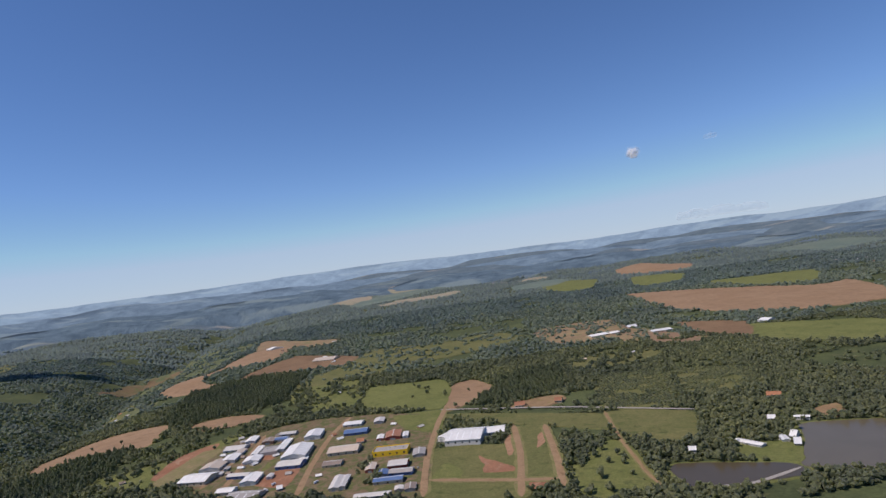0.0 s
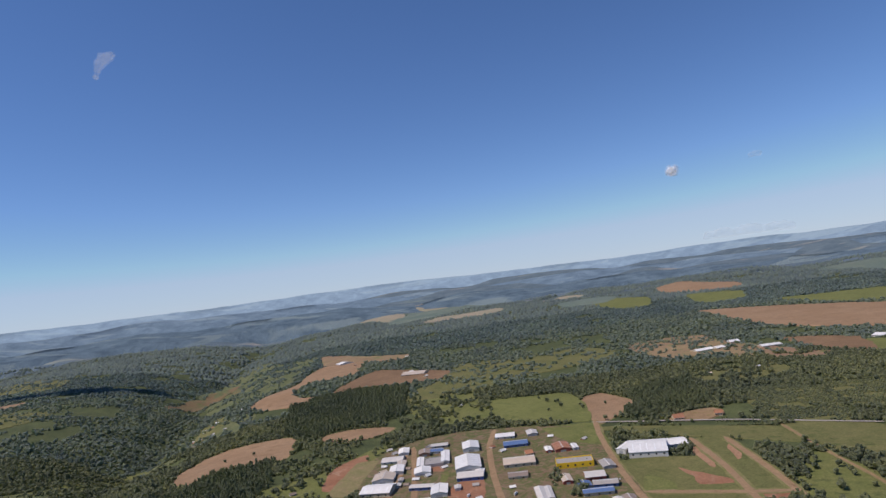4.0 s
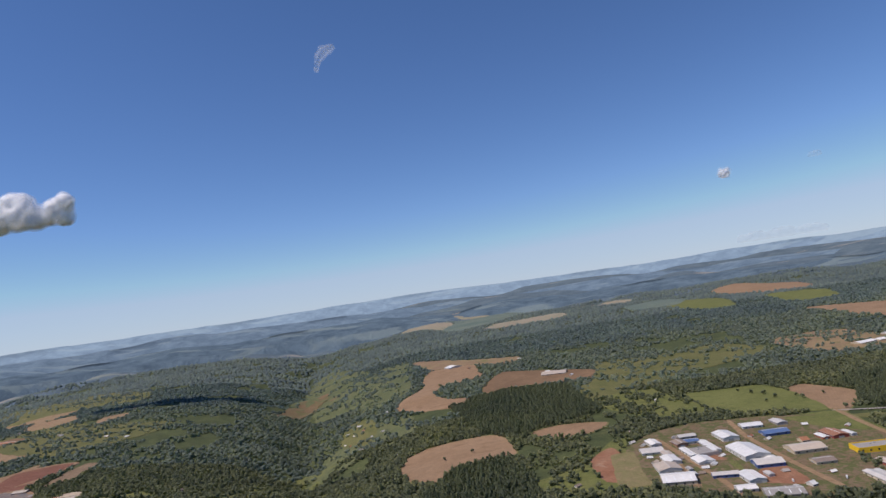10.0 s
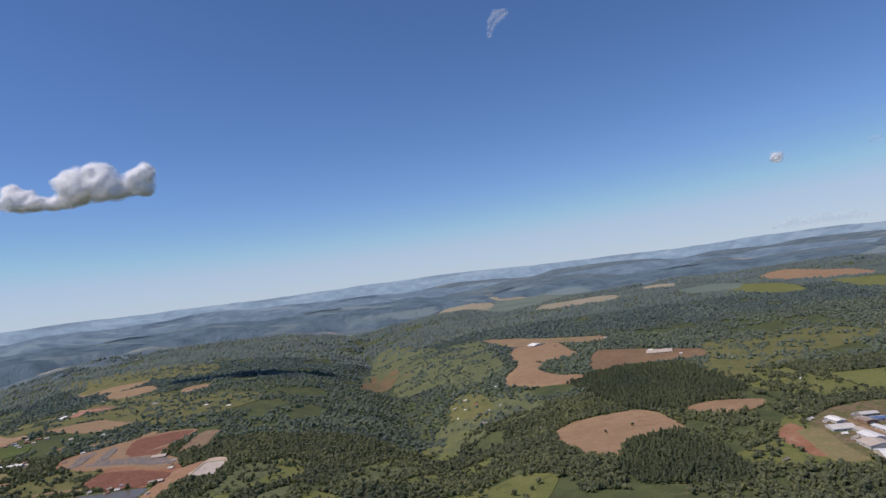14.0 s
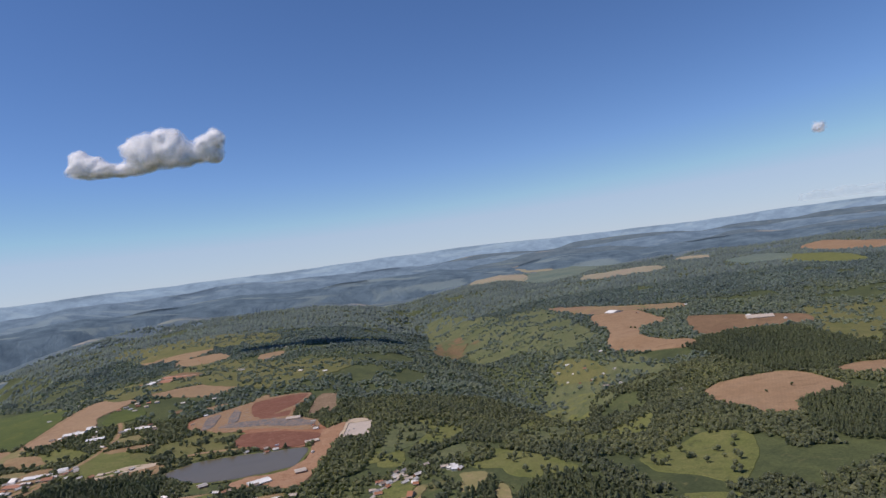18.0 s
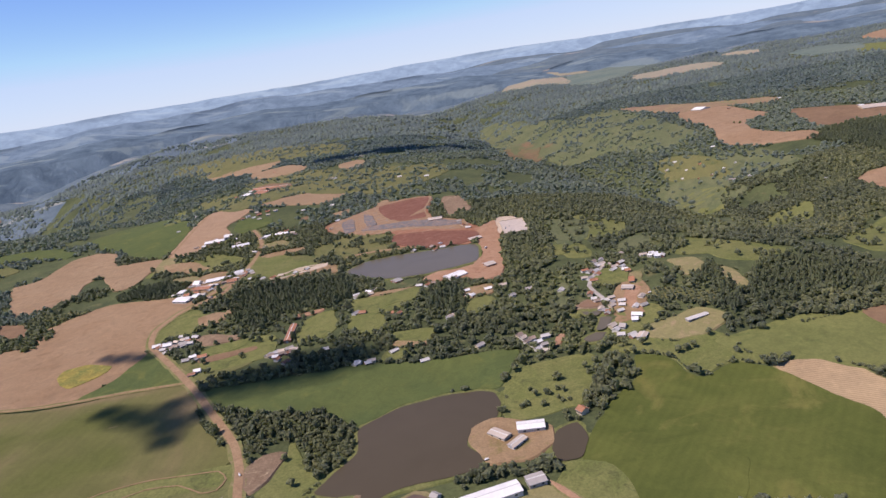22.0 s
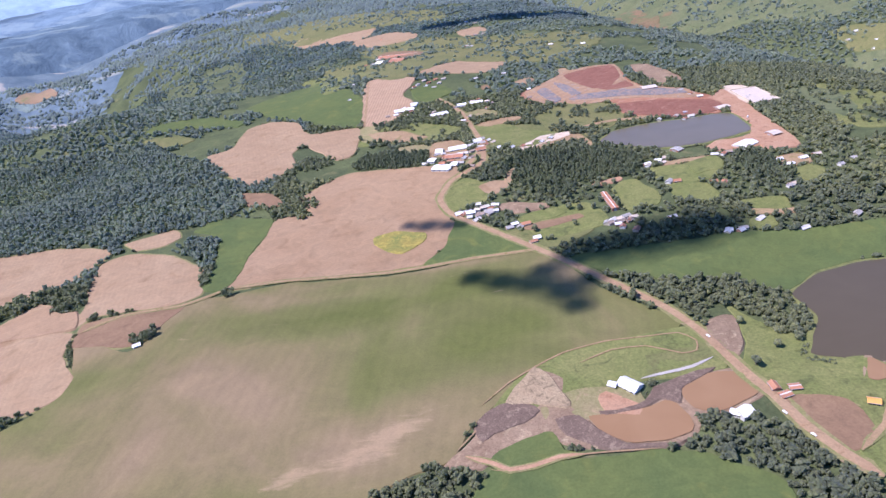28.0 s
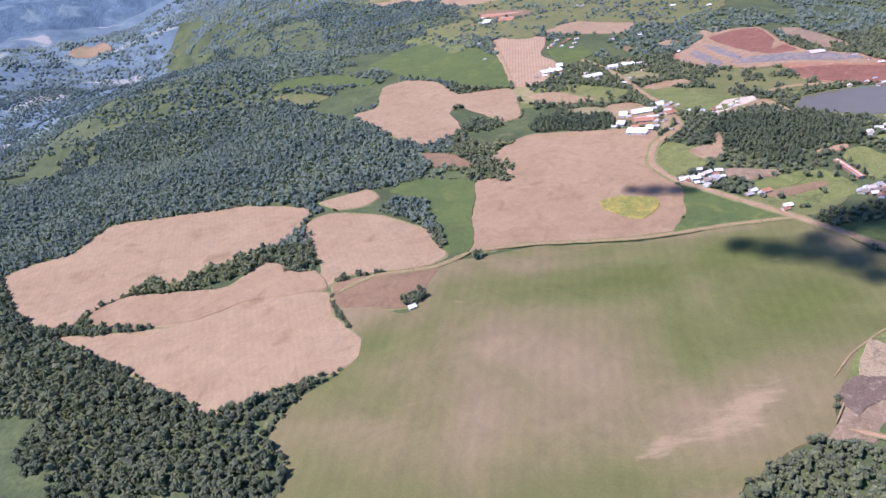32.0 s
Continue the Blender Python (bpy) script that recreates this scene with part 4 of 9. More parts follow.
patch("meadow", "green meadow on a wooded slope", "meadow", LAND["slope"], [(-706, 1800), (-632, 1687), (-563, 1495), (-545, 1376), (-605, 1412), (-662, 1420)], SPARSE, 0.0)
patch("meadow", "green meadow on a wooded slope", "meadow", LAND["slope"], [(-532, 1341), (-474, 1284), (-460, 1181), (-513, 1133), (-560, 1163), (-582, 1226)], SPARSE, 0.0)
patch("meadow", "green meadow on a wooded slope", "meadow", LAND["slope"], [(-685, 638), (-658, 648), (-645, 621), (-656, 571), (-680, 548), (-684, 577)], SPARSE, 0.0)
patch("meadow", "light green meadow", "meadow", LAND["green"], [(-699, 559), (-679, 556), (-681, 531), (-697, 536)], SPARSE, 0.0)
patch("meadow", "green meadow on a wooded slope", "meadow", LAND["slope"], [(-573, 598), (-499, 766), (-514, 617), (-539, 538), (-562, 553)], SPARSE, 0.0)
patch("meadow", "light green meadow", "meadow", LAND["green"], [(-681, 622), (-645, 655), (-612, 622), (-625, 569), (-655, 563), (-678, 582)], SPARSE, 0.0)
patch("meadow", "light green meadow", "meadow", LAND["green"], [(-684, 558), (-663, 552), (-662, 515), (-680, 520)], SPARSE, 0.0)
patch("meadow", "light green meadow", "meadow", LAND["green"], [(-599, 533), (-576, 519), (-538, 468), (-551, 444), (-581, 454), (-590, 479)], SPARSE, 0.0)
patch("meadow", "light green meadow", "meadow", LAND["green"], [(-491, 481), (-433, 527), (-404, 510), (-415, 468), (-448, 418), (-467, 436), (-489, 449)], SPARSE, 0.0)
patch("meadow", "light green meadow", "meadow", LAND["green"], [(-486, 409), (-456, 405), (-466, 390), (-483, 397)], SPARSE, 0.0)
patch("crop_field", "yellow ripe crop field", "field", LAND["gold"], [(-616, 466), (-605, 471), (-600, 457), (-607, 437), (-616, 445)], CLEAR, 0.15)
patch("crop_field", "yellow ripe crop field", "field", LAND["gold"], [(-592, 444), (-587, 439), (-586, 414), (-596, 405), (-597, 422)], CLEAR, 0.15)
patch("crop_field", "yellow ripe crop field", "field", LAND["gold"], [(-657, 383), (-639, 387), (-625, 393), (-613, 378), (-631, 364), (-647, 363), (-661, 369)], CLEAR, 0.15)
patch("orchard_ground", "dull green rough pasture", "orchard", LAND["dull"], [(-640, 428), (-610, 410), (-613, 395), (-629, 406), (-642, 416)], PLANTED, 0.0)
patch("crop_field", "olive green pasture", "field", LAND["olive"], [(-617, 353), (-589, 357), (-534, 365), (-565, 315), (-585, 321), (-603, 328), (-616, 338)], CLEAR, 0.0)
margin([(-546, 365), (-508, 370), (-480, 368), (-506, 327), (-526, 339), (-545, 349)])
patch("crop_field", "dark brown tilled field", "field", LAND["brown"], [(-546, 365), (-508, 370), (-480, 368), (-506, 327), (-526, 339), (-545, 349)], CLEAR, 0.15)
patch("crop_field", "yellow ripe crop field", "field", LAND["gold"], [(-514, 382), (-499, 383), (-468, 386), (-479, 369), (-508, 370)], CLEAR, 0.15)
margin([(-613, 323), (-593, 325), (-578, 311), (-569, 279), (-579, 273), (-589, 271)])
patch("crop_field", "pale field with drawn furrows", "field", LAND["furrow"], [(-613, 323), (-593, 325), (-578, 311), (-569, 279), (-579, 273), (-589, 271)], CLEAR, 0.0)
patch("crop_field", "bare tan ploughed field between dark woods", "field", LAND["tan"], [(-553, 302), (-537, 306), (-518, 309), (-537, 279), (-543, 288)], CLEAR, 0.0)
patch("meadow", "olive green pasture", "meadow", LAND["olive"], [(-630, 354), (-600, 363), (-574, 368), (-551, 356), (-542, 325), (-554, 307), (-578, 311), (-593, 326), (-610, 334), (-622, 340)], SPARSE, 0.0)
patch("crop_field", "deep green soy field", "field", LAND["soy"], [(-673, 352), (-659, 347), (-654, 329), (-647, 323), (-629, 332), (-614, 322), (-600, 294), (-591, 275), (-619, 230), (-716, 248), (-714, 282), (-697, 312), (-678, 332)], CLEAR, 0.0)
patch("crop_field", "even dark green crop field", "field", LAND["crop"], [(-849, 379), (-834, 380), (-793, 376), (-761, 376), (-734, 375), (-748, 344), (-769, 347), (-801, 339), (-821, 325), (-846, 340), (-872, 342), (-906, 358), (-922, 380)], CLEAR, 0.15)
pool("lake", "dark brown still lake water", "lake", WATER["dark"], LAND["green"], [(-835, 273), (-828, 284), (-819, 300), (-821, 320), (-802, 336), (-774, 343), (-752, 340), (-748, 328), (-752, 313), (-764, 306), (-766, 294), (-761, 286), (-758, 282), (-763, 275), (-777, 272), (-795, 269), (-806, 263), (-814, 263), (-826, 269)])
patch("meadow", "light green meadow", "meadow", LAND["green"], [(-747, 342), (-737, 355), (-713, 361), (-695, 361), (-693, 345), (-710, 315), (-736, 311), (-747, 314)], SPARSE, 0.0)
patch("crop_field", "deep green soy field", "field", LAND["soy"], [(-792, 197), (-782, 207), (-768, 217), (-780, 196)], CLEAR, 0.0)
patch("crop_field", "bright green crop field", "field", LAND["greencrop"], [(-765, 228), (-745, 238), (-724, 243), (-720, 235), (-746, 191), (-774, 195), (-770, 207)], CLEAR, 0.0)
patch("crop_field", "yellow ripe crop field", "field", LAND["gold"], [(-769, 245), (-735, 259), (-724, 243), (-745, 239), (-759, 236)], CLEAR, 0.15)
patch("meadow", "light green meadow", "meadow", LAND["green"], [(-842, 227), (-826, 242), (-814, 238), (-807, 233), (-806, 221), (-800, 214), (-792, 208), (-794, 198), (-836, 204), (-845, 211)], SPARSE, 0.0)
patch("farmyard", "trodden brown earth yard with wheel marks", "yard", LAND["earth"], [(-801, 238), (-783, 251), (-769, 248), (-758, 238), (-768, 226), (-774, 218), (-786, 210), (-793, 211), (-800, 220), (-802, 229)], CLEAR, 0.25)
patch("farmyard", "trodden brown earth yard with wheel marks", "yard", LAND["earth"], [(-764, 307), (-752, 314), (-739, 309), (-727, 301), (-728, 287), (-740, 277), (-757, 278), (-761, 286), (-765, 296)], CLEAR, 0.25)
patch("meadow", "light green meadow", "meadow", LAND["green"], [(-865, 267), (-856, 286), (-835, 271), (-814, 265), (-810, 253), (-820, 241), (-826, 245), (-833, 231), (-853, 247), (-861, 256)], SPARSE, 0.0)
patch("meadow", "light green meadow", "meadow", LAND["green"], [(-858, 324), (-854, 308), (-857, 286), (-853, 277), (-834, 277), (-832, 289), (-846, 301)], SPARSE, 0.0)
pool("pond", "dark brown still lake water", "pond", WATER["dark"], LAND["green"], [(-725, 296), (-715, 300), (-712, 287), (-717, 275), (-726, 273), (-729, 282)])
pool("pond", "orange brown muddy pond", "pond", WATER["mud"], LAND["bare"], [(-936, 248), (-924, 248), (-910, 251), (-901, 254), (-896, 241), (-898, 235), (-911, 231), (-922, 232), (-932, 238)])
pool("pond", "orange brown muddy pond", "pond", WATER["mud"], LAND["bare"], [(-896, 257), (-886, 266), (-869, 266), (-867, 252), (-879, 245), (-888, 243), (-894, 247)])
pool("pond", "orange brown muddy pond", "pond", WATER["mud"], LAND["bare"], [(-828, 226), (-824, 233), (-815, 236), (-811, 234), (-809, 227), (-812, 218), (-819, 212), (-826, 212), (-829, 218)])
pool("pond", "orange brown muddy pond", "pond", WATER["mud"], LAND["bare"], [(-822, 253), (-815, 266), (-811, 258), (-812, 253), (-819, 251)])
pool("pond", "orange brown muddy pond", "pond", WATER["mud"], LAND["bare"], [(-812, 248), (-804, 257), (-799, 256), (-796, 248), (-807, 240)])
pool("pond", "lined slurry basin with dark water", "pond", WATER["basin"], LAND["dry"], [(-799, 256), (-790, 264), (-784, 260), (-786, 253), (-794, 250)])
margin([(-859, 247), (-848, 247), (-835, 243), (-834, 225), (-847, 217), (-855, 227)])
patch("crop_field", "dark brown tilled field", "field", LAND["brown"], [(-859, 247), (-848, 247), (-835, 243), (-834, 225), (-847, 217), (-855, 227)], CLEAR, 0.15)
patch("crop_field", "light green meadow", "field", LAND["green"], [(-978, 253), (-965, 274), (-951, 286), (-930, 294), (-902, 298), (-880, 300), (-872, 286), (-873, 269), (-911, 266), (-947, 263), (-964, 249)], CLEAR, 0.0)
patch("grass_lot", "dry yellow grass round a farmhouse", "lot", LAND["dry"], [(-964, 243), (-961, 257), (-947, 267), (-927, 269), (-913, 261), (-912, 247), (-924, 248), (-936, 246), (-943, 244), (-958, 243)], CLEAR, 0.2)
patch("grass_lot", "dull green rough pasture", "lot", LAND["dull"], [(-947, 267), (-928, 281), (-901, 285), (-880, 291), (-872, 279), (-875, 271), (-896, 270), (-914, 269), (-927, 268)], CLEAR, 0.2)
patch("grass_lot", "bare eroded bank of earth and dry grass", "lot", LAND["bare"], [(-997, 228), (-990, 237), (-975, 253), (-962, 263), (-954, 280), (-943, 272), (-946, 258), (-936, 246), (-953, 243), (-975, 234), (-982, 226)], CLEAR, 0.2)
patch("crop_field", "even dark green crop field", "field", LAND["crop"], [(-980, 230), (-964, 241), (-952, 242), (-948, 231), (-943, 228), (-972, 225)], CLEAR, 0.15)
patch("crop_field", "even dark green crop field", "field", LAND["crop"], [(-985, 195), (-978, 225), (-943, 226), (-913, 227), (-896, 223), (-886, 216), (-875, 206), (-886, 186)], CLEAR, 0.0)
patch("crop_field", "wide olive green field turning brown in patches", "field", LAND["soyold"], [(-1152, 372), (-1125, 376), (-1095, 385), (-1030, 383), (-978, 392), (-938, 393), (-911, 342), (-882, 308), (-889, 296), (-913, 291), (-939, 283), (-956, 277), (-973, 262), (-987, 247), (-994, 232), (-1013, 225), (-1035, 212), (-1111, 217), (-1198, 224), (-1223, 247), (-1215, 268), (-1199, 280), (-1188, 298), (-1202, 328), (-1211, 346), (-1168, 322), (-1160, 342)], CLEAR, 0.0)
margin([(-1133, 384), (-1130, 449), (-1128, 492), (-1102, 495), (-1121, 523), (-1094, 562), (-1070, 569), (-985, 536), (-998, 505), (-1000, 469), (-991, 448), (-993, 421), (-1003, 405), (-1012, 392), (-1057, 390), (-1098, 389)])
patch("crop_field", "large bare mauve-brown ploughed field beside the dirt road", "field", LAND["mauve"], [(-1133, 384), (-1130, 449), (-1128, 492), (-1102, 495), (-1121, 523), (-1094, 562), (-1070, 569), (-985, 536), (-998, 505), (-1000, 469), (-991, 448), (-993, 421), (-1003, 405), (-1012, 392), (-1057, 390), (-1098, 389)], CLEAR, 0.0)
patch("crop_field", "even dark green crop field", "field", LAND["crop"], [(-1194, 490), (-1178, 505), (-1131, 490), (-1132, 440), (-1133, 384), (-1150, 389), (-1154, 427), (-1169, 473)], CLEAR, 0.15)
patch("crop_field", "even dark green crop field", "field", LAND["crop"], [(-989, 447), (-969, 431), (-950, 410), (-938, 398), (-978, 393), (-1010, 392), (-998, 411)], CLEAR, 0.15)
margin([(-1466, 423), (-1454, 439), (-1428, 449), (-1416, 487), (-1357, 491), (-1302, 492), (-1258, 477), (-1252, 462), (-1263, 427), (-1287, 414), (-1313, 399), (-1324, 388), (-1345, 399), (-1351, 387), (-1372, 367), (-1384, 349), (-1421, 372)])
patch("crop_field", "pale bare ploughed field edged by trees", "field", LAND["pale"], [(-1466, 423), (-1454, 439), (-1428, 449), (-1416, 487), (-1357, 491), (-1302, 492), (-1258, 477), (-1252, 462), (-1263, 427), (-1287, 414), (-1313, 399), (-1324, 388), (-1345, 399), (-1351, 387), (-1372, 367), (-1384, 349), (-1421, 372)], CLEAR, 0.0)
margin([(-1250, 453), (-1233, 462), (-1194, 447), (-1160, 417), (-1148, 383), (-1158, 370), (-1181, 368), (-1212, 369), (-1219, 358), (-1269, 358), (-1298, 341), (-1335, 345), (-1365, 354), (-1344, 379), (-1286, 376), (-1267, 401), (-1225, 372), (-1230, 395), (-1245, 422)])
patch("crop_field", "pale bare ploughed field edged by trees", "field", LAND["pale"], [(-1250, 453), (-1233, 462), (-1194, 447), (-1160, 417), (-1148, 383), (-1158, 370), (-1181, 368), (-1212, 369), (-1219, 358), (-1269, 358), (-1298, 341), (-1335, 345), (-1365, 354), (-1344, 379), (-1286, 376), (-1267, 401), (-1225, 372), (-1230, 395), (-1245, 422)], CLEAR, 0.0)
margin([(-1379, 343), (-1333, 340), (-1298, 341), (-1269, 356), (-1237, 356), (-1216, 351), (-1208, 327), (-1190, 305), (-1189, 293), (-1200, 283), (-1225, 278), (-1242, 270), (-1255, 266), (-1269, 273), (-1307, 298), (-1352, 324)])
patch("crop_field", "pale bare ploughed field edged by trees", "field", LAND["pale"], [(-1379, 343), (-1333, 340), (-1298, 341), (-1269, 356), (-1237, 356), (-1216, 351), (-1208, 327), (-1190, 305), (-1189, 293), (-1200, 283), (-1225, 278), (-1242, 270), (-1255, 266), (-1269, 273), (-1307, 298), (-1352, 324)], CLEAR, 0.0)
margin([(-1214, 360), (-1184, 365), (-1154, 367), (-1161, 340), (-1168, 328), (-1187, 331), (-1206, 335)])
patch("crop_field", "dark brown tilled field", "field", LAND["brown"], [(-1214, 360), (-1184, 365), (-1154, 367), (-1161, 340), (-1168, 328), (-1187, 331), (-1206, 335)], CLEAR, 0.15)
margin([(-1248, 484), (-1234, 490), (-1213, 498), (-1202, 482), (-1213, 470), (-1230, 468)])
patch("crop_field", "pale bare ploughed field edged by trees", "field", LAND["pale"], [(-1248, 484), (-1234, 490), (-1213, 498), (-1202, 482), (-1213, 470), (-1230, 468)], CLEAR, 0.0)
margin([(-1249, 679), (-1228, 696), (-1227, 760), (-1202, 772), (-1167, 750), (-1144, 704), (-1090, 699), (-1085, 623), (-1100, 613), (-1142, 669), (-1151, 649), (-1139, 606), (-1155, 584), (-1175, 577), (-1201, 606)])
patch("crop_field", "pale bare ploughed field edged by trees", "field", LAND["pale"], [(-1249, 679), (-1228, 696), (-1227, 760), (-1202, 772), (-1167, 750), (-1144, 704), (-1090, 699), (-1085, 623), (-1100, 613), (-1142, 669), (-1151, 649), (-1139, 606), (-1155, 584), (-1175, 577), (-1201, 606)], CLEAR, 0.0)
margin([(-1098, 878), (-1037, 863), (-1048, 794), (-1034, 759), (-1052, 711), (-1087, 707)])
patch("crop_field", "pinkish stubble field with faint drill rows", "field", LAND["pink"], [(-1098, 878), (-1037, 863), (-1048, 794), (-1034, 759), (-1052, 711), (-1087, 707)], CLEAR, 0.0)
patch("crop_field", "even dark green crop field", "field", LAND["crop"], [(-1258, 858), (-1221, 956), (-1197, 1024), (-1155, 853), (-1126, 860), (-1097, 794), (-1091, 708), (-1133, 717), (-1168, 760), (-1204, 790), (-1239, 833)], CLEAR, 0.15)
patch("crop_field", "even dark green crop field", "field", LAND["crop"], [(-1037, 812), (-1004, 813), (-990, 787), (-1015, 759), (-1033, 775)], CLEAR, 0.15)
patch("crop_field", "pale bare ploughed field edged by trees", "field", LAND["pale"], [(-1031, 914), (-951, 966), (-917, 919), (-944, 862), (-1026, 884)], CLEAR, 0.0)
patch("crop_field", "pale bare ploughed field edged by trees", "field", LAND["pale"], [(-1333, 1492), (-1248, 1535), (-1155, 1443), (-1173, 1337), (-1275, 1428)], CLEAR, 0.0)
patch("crop_field", "pale bare ploughed field edged by trees", "field", LAND["pale"], [(-1173, 1337), (-1107, 1347), (-1054, 1263), (-1065, 1232), (-1136, 1233)], CLEAR, 0.0)
patch("crop_field", "dark brown tilled field", "field", LAND["brown"], [(-1177, 558), (-1147, 548), (-1130, 520), (-1159, 526)], CLEAR, 0.15)
patch("crop_field", "dull green rough pasture", "field", LAND["dull"], [(-1357, 771), (-1309, 768), (-1290, 749), (-1314, 735)], CLEAR, 0.0)
patch("crop_field", "even dark green crop field", "field", LAND["crop"], [(-1359, 788), (-1364, 818), (-1332, 831), (-1297, 834), (-1248, 801), (-1243, 778), (-1317, 801)], CLEAR, 0.15)
patch("quarry_floor", "open red earth of a quarry", "quarry", LAND["red"], [(-916, 749), (-881, 776), (-839, 818), (-799, 820), (-799, 747), (-791, 711), (-762, 680), (-744, 641), (-747, 610), (-761, 599), (-799, 608), (-831, 627), (-833, 671), (-905, 707)], CLEAR, 0.0)
patch("crop_field", "dark red levelled earth", "field", LAND["maroon"], [(-831, 661), (-793, 657), (-751, 635), (-748, 614), (-765, 602), (-799, 608), (-828, 629)], CLEAR, 0.6)
pool("pond", "grey brown pond water", "pond", WATER["grey"], LAND["green"], [(-868, 563), (-852, 586), (-821, 594), (-789, 593), (-752, 594), (-749, 553), (-756, 541), (-792, 529), (-828, 531), (-859, 554)])
patch("farmyard", "pale gravel pad", "yard", LAND["yardpale"], [(-728, 673), (-708, 670), (-703, 621), (-731, 619)], CLEAR, 0.25)
patch("meadow", "dull green rough pasture", "meadow", LAND["dull"], [(-915, 706), (-833, 671), (-831, 627), (-851, 600), (-882, 577), (-903, 613)], SPARSE, 0.0)
patch("lawn", "light green meadow", "lawn", LAND["green"], [(-978, 656), (-938, 646), (-925, 623), (-898, 601), (-922, 569), (-952, 578)], CLEAR, 0.35)
patch("crop_field", "light green meadow", "field", LAND["green"], [(-847, 490), (-816, 486), (-803, 462), (-828, 453), (-846, 467)], CLEAR, 0.0)
patch("crop_field", "light green meadow", "field", LAND["green"], [(-879, 463), (-862, 475), (-852, 445), (-857, 429), (-876, 429)], CLEAR, 0.0)
patch("lawn", "light green meadow", "lawn", LAND["green"], [(-809, 417), (-784, 415), (-787, 400), (-809, 406)], CLEAR, 0.35)
patch("grass_lot", "trodden brown earth yard with wheel marks", "lot", LAND["earth"], [(-809, 405), (-784, 399), (-787, 395), (-808, 398)], CLEAR, 0.2)
patch("crop_field", "light green meadow", "field", LAND["green"], [(-997, 493), (-982, 515), (-959, 493), (-968, 474), (-992, 464)], CLEAR, 0.0)
patch("crop_field", "pale bare ploughed field edged by trees", "field", LAND["pale"], [(-971, 497), (-960, 503), (-947, 499), (-952, 485), (-965, 484)], CLEAR, 0.0)
patch("lawn", "light green meadow", "lawn", LAND["green"], [(-665, 476), (-647, 468), (-653, 446), (-670, 449)], CLEAR, 0.35)
patch("farmyard", "trodden brown earth yard with wheel marks", "yard", LAND["earth"], [(-662, 440), (-644, 451), (-645, 422), (-660, 395), (-674, 393)], CLEAR, 0.25)
road("dirt_road", "reddish dirt road", LAND["dirt"], [(-965, 603), (-966, 541), (-991, 514), (-1001, 487), (-993, 460), (-960, 420), (-933, 386), (-904, 345), (-885, 318), (-875, 296), (-871, 281), (-866, 264), (-861, 249), (-857, 232), (-850, 216), (-843, 205)], 4.4)
road("farm_track", "narrow earth farm track", LAND["track"], [(-1133, 383), (-1095, 388), (-1030, 387), (-978, 393), (-938, 394)], 2.3)
road("farm_track", "narrow earth farm track", LAND["track"], [(-1210, 349), (-1191, 363), (-1155, 367), (-1133, 383)], 2.3)
road("lane", "pale paved lane", LAND["paved"], [(-876, 276), (-886, 272), (-900, 269), (-910, 267)], 1.5)
road("farm_track", "narrow earth farm track", LAND["track"], [(-844, 217), (-829, 229), (-820, 240), (-807, 238), (-795, 243)], 2.3)
road("farm_track", "narrow earth farm track", LAND["track"], [(-806, 234), (-802, 220), (-793, 216), (-792, 198)], 2.3)
road("wheel_track", "faint wheel track over grass", LAND["track"], [(-978, 225), (-972, 224), (-943, 228), (-913, 227)], 0.8)
road("lane", "pale paved lane", LAND["paved"], [(-19, 562), (38, 537), (85, 515), (131, 487), (169, 464)], 2.8)
road("dirt_road", "reddish dirt road", LAND["dirt"], [(-29, 368), (-28, 439), (-21, 522), (-14, 569)], 4.4)
road("dirt_road", "reddish dirt road", LAND["dirt"], [(-108, 396), (-110, 461), (-108, 529), (-100, 578)], 4.4)
road("dirt_road", "reddish dirt road", LAND["dirt"], [(36, 485), (33, 419), (25, 349)], 4.4)
road("dirt_road", "reddish dirt road", LAND["dirt"], [(58, 477), (54, 404), (49, 354)], 4.4)
road("dirt_road", "reddish dirt road", LAND["dirt"], [(-26, 393), (28, 373), (52, 367)], 4.4)
road("dirt_road", "reddish dirt road", LAND["dirt"], [(-175, 548), (-176, 494), (-181, 433)], 4.4)
road("farm_track", "narrow earth farm track", LAND["track"], [(106, 490), (99, 420), (97, 367), (98, 341)], 2.3)
road("dirt_road", "reddish dirt road", LAND["dirt"], [(-980, 534), (-964, 575), (-969, 628), (-980, 702), (-998, 747), (-1037, 812)], 4.4)
road("lane", "pale paved lane", LAND["paved"], [(172, 340), (140, 328), (109, 333)], 2.8)
road("farm_track", "narrow earth farm track", LAND["track"], [(-1084, 697), (-1090, 781), (-1098, 878)], 2.3)
patch("crop_field", "wide olive green field turning brown in patches", "field", LAND["soyold"], [(-1210, 248), (-1119, 243), (-1020, 233), (-1030, 218), (-1040, 202), (-1046, 189), (-1213, 199), (-1211, 223)], CLEAR, 0.0)
patch("crop_field", "pale bare ploughed field edged by trees", "field", LAND["pale"], [(-1341, 1491), (-1307, 1551), (-1226, 1515), (-1202, 1421), (-1254, 1428), (-1309, 1441)], CLEAR, 0.0)
patch("crop_field", "pale bare ploughed field edged by trees", "field", LAND["pale"], [(-1186, 1337), (-1117, 1339), (-1066, 1291), (-1056, 1238), (-1131, 1276), (-1165, 1278)], CLEAR, 0.0)
patch("meadow", "dull green rough pasture", "meadow", LAND["dull"], [(-1167, 1235), (-1060, 1234), (-935, 1133), (-827, 1083), (-789, 968), (-843, 889), (-917, 906), (-997, 960), (-1099, 1078)], SPARSE, 0.0)
